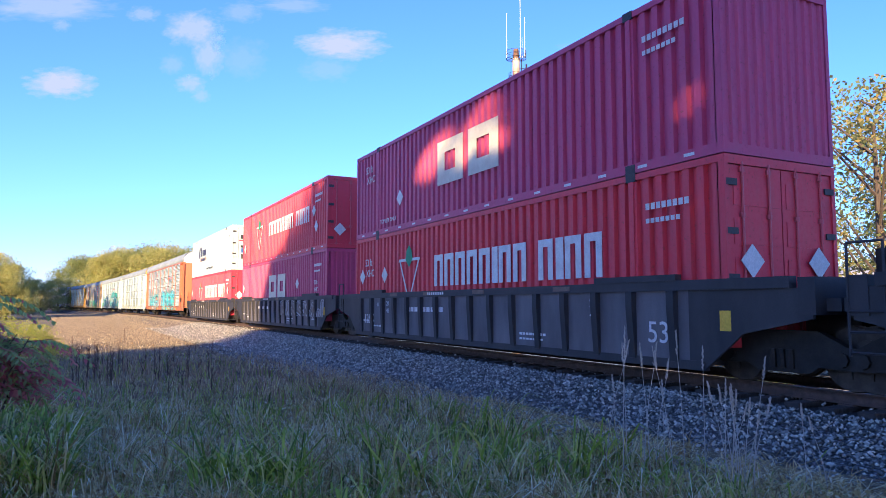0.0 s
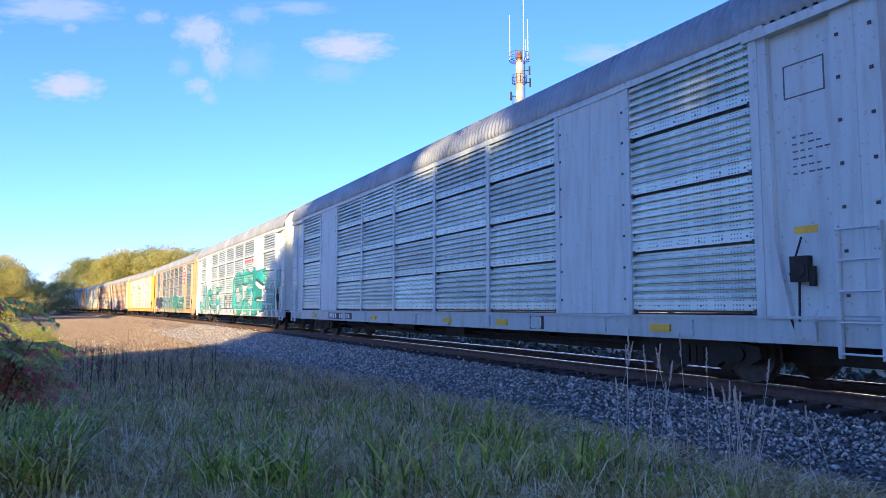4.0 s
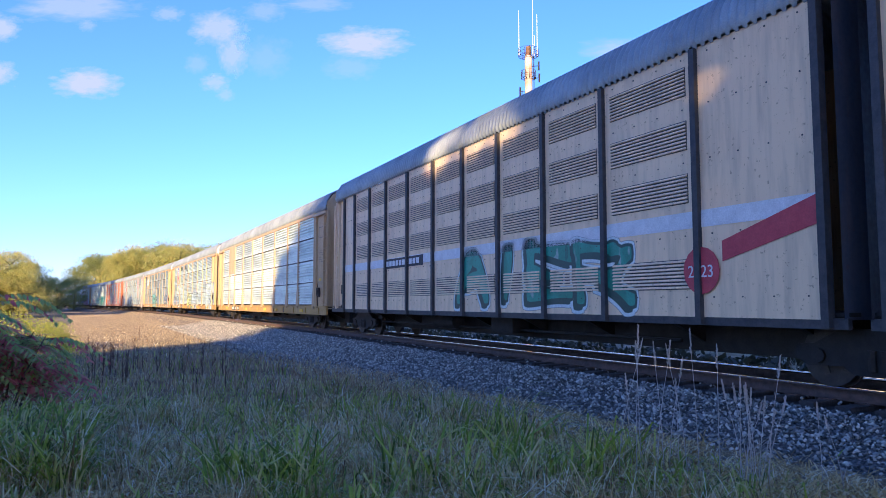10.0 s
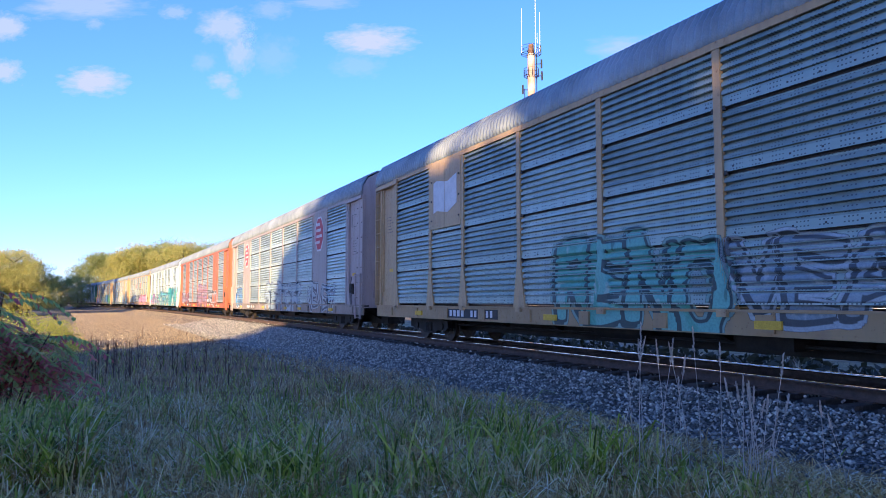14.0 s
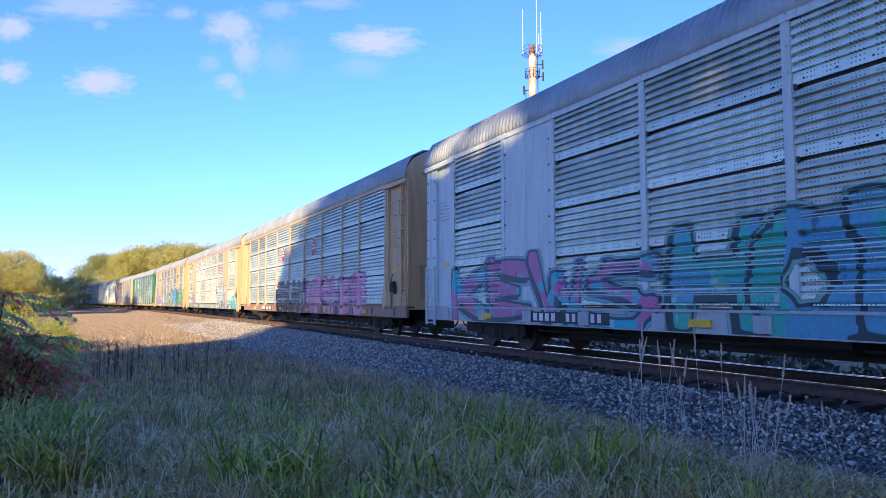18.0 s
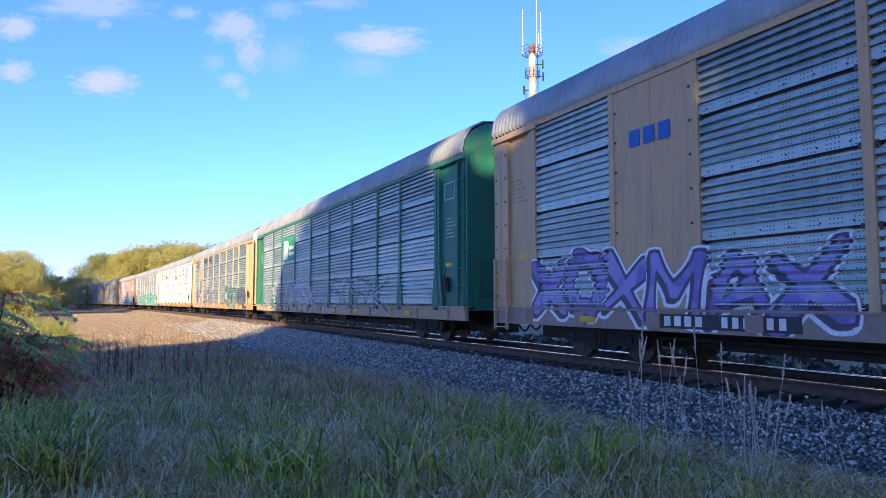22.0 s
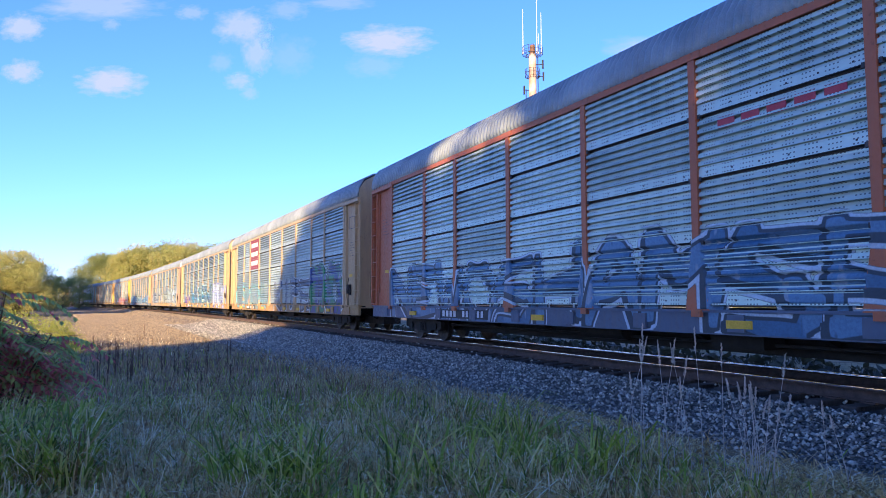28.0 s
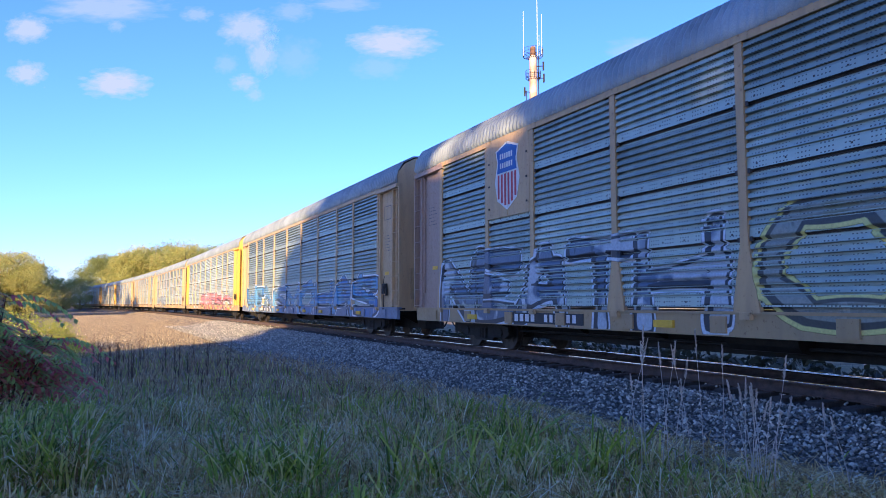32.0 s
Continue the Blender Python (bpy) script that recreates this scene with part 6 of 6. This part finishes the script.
    specs = {
        -1: ("silver-sided autorack with tan posts and a yellow sill", TAN, (.46, .29, .07), TAN, "SHSSSSSSS", SILVER, True),
        0: ("grey-sided autorack with tan posts and a striped shield", TAN, (.42, .26, .07), TAN, "SHSSSSSSS", (.80, .88, .92), True),
        1: ("grey-sided autorack with tan posts and faded graffiti", TAN, (.45, .30, .14), TAN, "SHSSSSSSS", (.40, .47, .50), True),
        2: ("greyish-tan autorack with two emblem panels", GREY, (.33, .28, .23), (.40, .33, .30), smooth, (.7, .78, .84), False),
        3: ("orange-red autorack with flat orange panels", ORANGE, ORANGE, ORANGE, smooth, (.62, .66, .70), False),
        4: ("white autorack with long teal graffiti", WHITE, (.45, .5, .52), WHITE, smooth, (.95, .99, 1.0), False),
        5: ("tan-posted autorack with red octagon emblems", TAN, (.30, .20, .14), TAN, "S" * 9, (.74, .82, .86), True),
        6: ("tan autorack with flat panels and white graffiti", TAN, (.25, .35, .36), TAN, smooth, (1.06, 1.08, 1.08), False),
        7: ("tan autorack with flat panels and blue and green graffiti", TAN, (.32, .25, .2), TAN, smooth, (.55, .62, .70), False),
        8: ("green-posted autorack with grey ribbed sides and white graffiti", GREEN, (.42, .32, .18), GREEN, "SSSSSSSSS", (.58, .62, .68), True),
        9: ("grey-sided autorack with tan posts and a striped shield", TAN, (.48, .30, .10), TAN, "SHSSSSSSS", (.42, .50, .54), True),
        10: ("silver-white autorack with a yellow sill", (.55, .61, .63), (.36, .22, .06), (.50, .54, .57), "S" * 9, (1.25, 1.25, 1.25), True),
        11: ("grey autorack with teal graffiti along its foot", (.45, .42, .40), (.30, .30, .30), (.5, .48, .46), "S" * 9, (.60, .62, .64), True),
        12: ("orange-posted autorack with blue graffiti", ORANGE, (.12, .15, .22), ORANGE, "S" * 9, (.82, .90, .94), True),
        13: ("tan-posted autorack with a maroon name panel", TAN, (.45, .28, .10), TAN, "SSSSSSSSS", (.55, .62, .70), True),
        14: ("tan-posted autorack with purple graffiti", TAN, (.48, .30, .10), TAN, "S" * 9, (.42, .49, .53), True),
        15: ("grey-sided autorack with a striped shield and white graffiti", TAN, (.45, .32, .16), (.34, .24, .18), "SHSSSSSSS", (.44, .51, .55), True),
        16: ("tan-posted autorack with blue graffiti", TAN, (.2, .25, .35), TAN, "S" * 9, (.38, .44, .47), True),
        17: ("yellow-ended autorack with red graffiti", TAN, TAN, YELLOW, "S" * 9, (.75, .78, .8), True),
        18: ("tan autorack with grey sides", TAN, TAN, TAN, "S" * 9, (.7, .72, .74), True),
        19: ("tan autorack with flat panels", TAN, TAN, TAN, smooth, (.7, .72, .74), False)}
    for i in range(-1, 26):
        lab, posts, sill, ends, plan, panel, lad = specs.get(i, specs[(18, 17, 13, 4, 1)[i % 5]])
        top = {10: YELLOW, 0: (.5, .5, .52), 1: (.62, .64, .68), 15: (.62, .64, .66), 9: (.62, .66, .7)}.get(i)
        cars[i] = rack(k(i), lab, posts, sill, ends, plan, panel, lad, door_top=top, flared=lad)
    return cars


SMOOTH = "SFSSSSSFS"
CYANK = ((.05, .42, .50), (.09, .52, .56), (.02, .06, .10))
GREENW = ((.02, .20, .13), (.03, .26, .17), (.70, .74, .74))
PALEK = ((.40, .49, .53), (.32, .42, .47), (.03, .05, .08))
PURPW = ((.18, .14, .42), (.30, .24, .55), (.74, .74, .80))
LIME = ((.42, .48, .05), (.52, .55, .10), (.03, .05, .04))
MAUVE = ((.32, .16, .20), (.40, .22, .25), (.06, .04, .07))
FADED = ((.22, .28, .32), (.28, .33, .36), (.36, .40, .42))
NAVYG = ((.02, .05, .24), (.02, .22, .08), (.60, .72, .68))
DARKB = ((.06, .14, .26), (.12, .22, .36), (.50, .58, .66))
PINKW = ((.16, .18, .24), (.22, .22, .28), (.62, .50, .58))
YELW = ((.20, .22, .16), (.25, .28, .25), (.62, .60, .20))
GREENS = ((.10, .34, .26), (.16, .42, .36), (.03, .06, .06))


def shield(car, x=8.08, y=SIDE + .026):
    """A railway's shield emblem: blue head with two white bars, red and white stripes, white rim."""
    rim = [(x - .52, 4.75), (x, 4.92), (x + .52, 4.75), (x + .44, 4.45), (x + .56, 4.0), (x + .44, 3.55), (x, 3.3), (x - .44, 3.55), (x - .56, 4.0), (x - .44, 4.45)]
    shape("emblem_rim", car, WHITE_MARK, rim, y)
    shape("emblem_head", car, BLUE_MARK, [(x - .46, 4.72), (x, 4.86), (x + .46, 4.72), (x + .39, 4.45), (x + .44, 4.2), (x - .44, 4.2), (x - .39, 4.45)], y + .006)
    for z in (4.52, 4.3):
        bars("emblem_letters", car, WHITE_MARK, x + .3, x - .3, z, z + .13, 6, y + .011, fill=.62)
    for k in range(6):
        a = x - .42 + k * .152
        low = 3.4 + .9 * abs(a + .04 - x) ** 1.6
        shape("emblem_stripe", car, RED_MARK, [(a, low), (a + .076, low), (a + .076, 4.16), (a, 4.16)], y + .005)


def octagon(car, x, z, r, y, lines=4, faded=False):
    pts = [(x + r * .92 * math.cos(a), z + r * 1.12 * math.sin(a)) for a in (math.pi / 8 + k * math.pi / 4 for k in range(8))]
    shape("emblem_rim", car, WHITE_MARK, pts, y)
    shape("emblem_field", car, RED_MARK, [(x + (u - x) * .9, z + (v - z) * .9) for u, v in pts], y + .005)
    for k in range(lines):
        zz = z + r * (.5 - .36 * k)
        bars("emblem_letters", car, WHITE_MARK, x + r * .55, x - r * (.2 + .4 * ((k * 7) % 3) / 2), zz, zz + r * .17, 6, y + .009, fill=.7)


def end_words(car, back=0.0):
    """The height warning on both leaves of the front doors."""
    for y0 in (.98, -.16):
        m = Matrix(((0, 0, -1, -HALF - .085 + back), (-1, 0, 0, y0), (0, 1, 0, 5.14), (0, 0, 0, 1)))
        words("lettering", "EXCESS HEIGHT CAR", car, BLACK_MARK, 0, 0, .10, 0, at=m)


def build_marks(cars):
    c = cars
    T = tag
    T(c["a1"], "NASE", 10.0, 3.0, .85, 2.2, CYANK, .16, 1)
    T(c["a1"], "COSEMA", .2, -8.8, .80, 2.2, CYANK, .24, 2, label="cyan spray-painted letters with dark outlines")
    bars("name_block", c["a1"], RED_MARK, -4.55, -6.9, 3.72, 3.92, 5, SIDE - .022)
    p = SMOOTH
    T(c["a3"], "JIGLE", 11.6, 2.9, .85, 2.45, TEALG, .23, 3, plan=p, label="teal spray-painted letters with white outlines")
    T(c["a3"], "MFK", 1.4, -.6, .95, 2.0, WHITEK, .05, 4, plan=p)
    T(c["a3"], "OZEW", -1.3, -12.6, .90, 2.75, TEALG, .34, 5, plan=p, label="large teal spray-painted letters with white outlines")
    bars("name_block", c["a3"], RED_MARK, -4.5, -6.9, 3.72, 3.92, 5, SIDE - .022)
    T(c["a4"], "MOMS", 12.2, 7.0, .95, 2.0, BLACKW, .30, 6, plan=p, label="black bubble letters with white outlines")
    T(c["a4"], "NEVE", 6.6, -.6, .85, 1.95, GREENS, .15, 7, plan=p)
    T(c["a4"], "GENER", -1.4, -8.0, .85, 1.95, GREENW, .22, 8, plan=p)
    for x in (8.08, -8.08):
        octagon(c["a4"], x, 3.95, .86, SIDE + .004)
        octagon(c[2], x, 4.05, .72, SIDE + .004)
    T(c["m1"], "ZEEK", 9.9, 2.3, 1.10, 2.05, ((.66, .72, .76), (.60, .66, .72), (.02, .06, .16)), .22, 9, surface=lambda a, b: 0 * a + SIDE - .028)
    T(c["m1"], "GRCB", 2.1, -5.4, 1.10, 2.05, ((.36, .12, .11), (.46, .18, .16), (.70, .76, .82)), .24, 10, surface=lambda a, b: 0 * a + SIDE - .028)
    T(c["m2"], "AIER", -.2, -7.0, 1.20, 2.15, ((.02, .22, .14), (.03, .28, .19), (.62, .70, .66)), .17, 11, surface=lambda a, b: 0 * a + SIDE - .028)
    shape("red_disc", c["m2"], RED_MARK, [(-8.55 + .36 * math.cos(k * .3927), 1.6 + .36 * math.sin(k * .3927)) for k in range(16)], SIDE + .006, "red painted disc")
    shape("painted_band", c["m2"], RED_MARK, [(-8.95, 1.72), (-10.5, 2.12), (-10.5, 2.5), (-8.95, 2.02)], SIDE - .015, "dark red painted band")
    words("lettering", "2023", c["m2"], WHITE_MARK, -8.28, 1.5, .26, SIDE + .008)
    shape("number_plate", c["m2"], BLACK_MARK, [(5.0, 2.2), (1.9, 2.2), (1.9, 2.5), (5.0, 2.5)], SIDE - .012)
    bars("number_marking", c["m2"], WHITE_MARK, 4.8, 2.1, 2.27, 2.43, 10, SIDE - .006)
    T(c[0], "NOV", 11.6, 9.2, 1.0, 1.8, FADED, .10, 12)
    T(c[0], "SGB", 9.0, 7.1, 1.0, 1.8, PALEK, .10, 13)
    T(c[0], "AKTO", 1.3, -1.2, .95, 1.8, LIME, .14, 14)
    T(c[0], "GHO", -1.5, -4.3, .85, 2.0, WHITEK, .26, 15)
    T(c[0], "ES", -9.3, -12.6, .80, 2.4, WHITEK, .34, 16)
    for i in (0, 9):
        shield(c[i])
        words("lettering", "BUILDING", c[i], BLACK_MARK, 6.85, 4.50, .50, SIDE - .02, squeeze=.86)
        words("lettering", "AMERICA", c[i], BLACK_MARK, 4.15, 4.50, .50, SIDE - .02, squeeze=.90)
    shield(c[15])
    shape("silver_patch", c[1], WHITE_MARK, [(8.8, 3.6), (8.6, 3.65), (7.9, 3.55), (7.35, 3.75), (7.35, 4.55), (7.9, 4.4), (8.6, 4.5), (8.8, 4.45)], SIDE + .026, "bleached silver patch")
    T(c[1], "RENO", 2.8, -1.5, .85, 2.05, GREENS, .20, 17)
    T(c[1], "VEA", -1.6, -4.2, .95, 1.9, FADED, .12, 18)
    T(c[1], "SMK", -9.2, -11.8, 1.0, 2.0, ((.05, .08, .16), (.10, .12, .20), (.66, .68, .74)), .16, 19)
    T(c[2], "OB", 11.6, 9.6, .9, 1.8, BLUEW, .15, 20, plan=p)
    T(c[2], "SETOR", 2.6, -5.0, .85, 1.85, PALEK, .20, 21, plan=p)
    T(c[2], "NEVER", -6.3, -10.2, .90, 1.75, PALEK, .12, 22, plan=p)
    T(c[3], "UHOHR", 11.7, 6.7, 1.05, 1.9, ((.24, .08, .10), (.3, .1, .12), (.60, .55, .66)), .10, 23, plan=p)
    T(c[3], "OCENDO", 1.0, -4.1, .95, 2.2, MAUVE, .26, 24, plan=p)
    T(c[3], "ABCO", -4.5, -9.0, .95, 1.9, BLACKW, .08, 25, plan=p)
    T(c[4], "KEWS", 11.8, 4.0, .85, 1.9, ((.05, .40, .48), (.42, .14, .30), (.03, .06, .10)), .18, 26, plan=p)
    T(c[4], "HONES", 3.6, -4.3, .85, 2.1, ((.06, .40, .32), (.10, .30, .44), (.02, .05, .06)), .24, 27, plan=p)
    T(c[4], "CRINA", -5.0, -12.8, .85, 2.4, ((.03, .32, .36), (.06, .42, .36), (.02, .05, .08)), .30, 28, plan=p, label="blue and teal spray-painted letters with dark outlines")
    T(c[5], "SKUNT", 4.0, -1.7, .90, 1.9, ((.02, .025, .04), (.04, .05, .07), (.55, .6, .64)), .24, 29)
    T(c[5], "WASHES", -1.9, -9.6, .80, 1.85, PINK, .28, 30, label="pink spray-painted letters with dark outlines")
    octagon(c[5], 2.75, 3.6, .40, SIDE - .02, 3)
    octagon(c[5], -2.95, 3.6, .42, SIDE - .02, 3)
    T(c[6], "TAKL", 11.7, 7.0, .80, 1.9, PALEK, .16, 31, plan=p)
    T(c[6], "TAKL", -4.5, -9.4, .85, 2.15, WHITEK, .22, 32, plan=p, label="white spray-painted letters with dark outlines")
    T(c[6], "NOZ", -9.7, -12.8, .80, 1.3, CYAN, .20, 33, plan=p)
    for x0, x1, i in ((-4.7, -6.9, 6), (-1.9, -4.1, 12)):
        bars("name_block", c[i], RED_MARK, x0, x1, 3.75, 3.92, 5, SIDE - .022)
    bars("name_block", c[7], BLUE_MARK, 8.6, 7.5, 3.85, 4.15, 3, SIDE + .006)
    bars("name_block", c[7], BLUE_MARK, -7.6, -8.6, 3.85, 4.15, 3, SIDE + .006)
    T(c[7], "XOXMAX", 11.8, 4.6, .95, 1.85, PURPW, .15, 34, plan=p)
    T(c[7], "KMORU", 3.9, -4.3, .80, 2.05, ((.10, .24, .26), (.14, .32, .30), (.42, .55, .56)), .16, 35, plan=p)
    T(c[7], "WES", -4.5, -7.9, .85, 2.15, ((.05, .24, .55), (.12, .38, .62), (.02, .03, .08)), .30, 36, plan=p, label="blue spray-painted letters with dark outlines")
    T(c[7], "NNX", -7.6, -12.6, .95, 2.2, ((.05, .20, .08), (.10, .30, .14), (.02, .05, .04)), .30, 37, plan=p)
    shape("name_panel", c[8], GREEN_MARK, [(6.95, 3.2), (4.4, 3.2), (4.4, 4.42), (6.95, 4.42)], SIDE - .018, "dark green name panel")
    shape("emblem", c[8], WHITE_MARK, [(6.7, 3.3), (6.55, 4.25), (5.8, 4.25), (5.65, 4.0), (5.8, 3.8), (5.7, 3.5), (5.9, 3.3)], SIDE - .012)
    for z in (3.75, 3.45):
        bars("name_block", c[8], WHITE_MARK, 5.5, 4.55, z, z + .18, 9, SIDE - .012)
    T(c[8], "WESTNO", 11.4, 4.4, .85, 1.9, PALEK, .09, 38)
    T(c[8], "RSMAW", 4.2, -1.4, .80, 1.95, ((.46, .50, .56), (.30, .34, .40), (.10, .12, .16)), .16, 39)
    T(c[8], "SORK", -1.6, -8.2, .85, 1.9, PALEK, .06, 40)
    T(c[9], "NOSE", 11.4, 7.2, .95, 2.1, PINKW, .10, 41)
    T(c[9], "GHZ", 6.6, 3.2, .85, 2.0, PINKW, .20, 42)
    T(c[9], "TES", 3.0, -1.2, 1.0, 1.8, FADED, .08, 43)
    T(c[9], "OSO", -4.0, -8.6, .90, 2.1, ((.03, .14, .10), (.05, .18, .14), (.52, .60, .58)), .17, 44)
    T(c[9], "MOB", -9.2, -11.8, .95, 1.9, ((.02, .03, .05), (.04, .05, .08), (.05, .08, .10)), .14, 45)
    bars("name_block", c[10], BLACK_MARK, -1.7, -3.9, 3.65, 3.85, 9, SIDE - .022)
    bars("name_block", c[10], BLACK_MARK, 6.3, 5.2, 3.8, 4.4, 2, SIDE - .022)
    bars("name_block", c["a5"], BLACK_MARK, 1.1, -1.1, 3.6, 3.8, 8, SIDE - .022)
    T(c[11], "WNEMASXO", 8.0, -12.4, .85, 2.1, ((.03, .30, .28), (.06, .42, .38), (.50, .62, .62)), .26, 46, label="teal spray-painted letters")
    T(c[12], "NEWOSHAMSEN", 11.7, -7.0, .80, 2.05, DARKB, .17, 47, label="dark blue spray-painted letters with pale outlines")
    T(c[12], "AMAS", -7.2, -12.2, .80, 2.25, DARKB, .26, 48)
    shape("name_panel", c[13], varied("maroon_panel", (.22, .04, .05), (.28, .06, .06), 4, .6), [(6.95, 3.15), (4.4, 3.15), (4.4, 4.98), (6.95, 4.98)], SIDE - .018, "maroon name panel with white bars")
    for z in (4.5, 3.95, 3.4):
        bars("name_block", c[13], WHITE_MARK, 6.7, 4.7, z, z + .26, 8, SIDE - .012)
    T(c[13], "OSMOXU", 11.6, 1.5, .95, 2.2, ((.10, .16, .22), (.14, .2, .26), (.18, .44, .46)), .12, 49)
    T(c[13], "KIPE", .2, -7.0, .90, 2.1, ((.08, .12, .20), (.12, .17, .25), (.56, .62, .66)), .16, 50)
    T(c[13], "END", -7.2, -11.4, .90, 2.35, NAVYG, .32, 51, label="green and navy spray-painted letters")
    T(c[14], "MB", 10.2, 6.8, .74, 1.5, ((.55, .42, .06), (.16, .10, .36), (.40, .36, .52)), .24, 52, label="yellow and purple spray paint along the foot")
    T(c[14], "WAVEN", 5.6, -5.6, .85, 2.3, ((.10, .14, .24), (.05, .20, .34), (.36, .62, .72)), .20, 60, label="dark blue letters with pale cyan outlines")
    T(c[14], "S", 12.75, 12.15, 2.9, 4.3, ((.02, .30, .24), (.04, .38, .32), (.02, .10, .10)), .12, 61, surface=lambda a, b: 0 * a + SIDE - .095)
    T(c[14], "TOUMA", -6.9, -12.6, .90, 2.2, ((.46, .54, .68), (.36, .44, .62), (.10, .08, .36)), .28, 53, label="pale blue letters with purple outlines")
    T(c[15], "NEATH", 11.6, 1.8, .85, 2.2, ((.42, .48, .55), (.10, .14, .22), (.55, .62, .70)), .20, 54)
    T(c[15], "OH", 1.2, -3.8, .85, 2.2, YELW, .14, 55)
    T(c[15], "MIKE", -4.2, -11.4, .85, 2.35, WHITEK, .28, 56, label="white spray-painted letters with dark outlines")
    T(c[16], "WENSMOHAS", 11.8, -11.8, .80, 1.9, BLUEW, .2, 57)
    T(c[17], "RESO", 4.0, -11.0, .80, 1.7, REDW, .22, 58)
    T(c[18], "MOSE", 10.0, 2.0, .80, 1.8, FADED, .2, 59)
    for i in (0, 1, 9, 10, 15, "a1", "a5", 5, 12, 13, 14):
        end_words(c[i])
    end_words(c["m1"], HALF - 10.36)


# ---- movement ----
def train_way(t):
    """How far the train has come since the thirteenth second."""
    return 22.4732 * (t - 13) - .0024739 * (t - 13) ** 2


def motions():
    times = [i * .5 for i in range(65)]
    for car, c, half in CARS:
        walk(car, [(t, riding(c - train_way(t), half)) for t in times])
    for box, c, x, z in CONTAINERS:
        walk(box, [(t, riding(c - train_way(t), 8.75) @ Matrix.Translation((x, 0, z))) for t in times])
    # the wheels have five like sectors, so one beat's roll counts less one sector
    beat, roll = 1 / FPS, math.degrees(22.47 / FPS / .42) - 72
    for w, dx, c in WHEELSETS:
        meet = 13 + (c - 14) / 22.4732
        first, last = max(0, round((meet - 1.6) * FPS)), min(32 * FPS, round((meet + 1.3) * FPS))
        rows = [(i * beat, pose(dx, 0, .42, 0, -roll * (i - first), 0)) for i in range(first, last + 1)]
        if len(rows) < 2:
            rows = [(0.0, pose(dx, 0, .42)), (32.0, pose(dx, 0, .42))]
        if rows[0][0] > 0:
            rows.insert(0, (0.0, rows[0][1]))
        if rows[-1][0] < 31.99:
            rows.append((32.0, rows[-1][1]))
        walk(w, rows)
    face = pose(0, 0, 0, 90, 0, 0)
    for c, x, y, z in CLOUDS:
        walk(c, [(t, Matrix.Translation((x + 3.6 * t, y, z + .1 * t)) @ face) for t in (0.0, 16.0, 32.0)])


build_ground()
build_track()
build_ties()
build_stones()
build_trees()
build_grass()
build_stalks()
build_bushes()
build_brush()
build_tower()
build_silos()
build_clouds()
CARS_BY_KEY = build_train()
build_marks(CARS_BY_KEY)
motions()
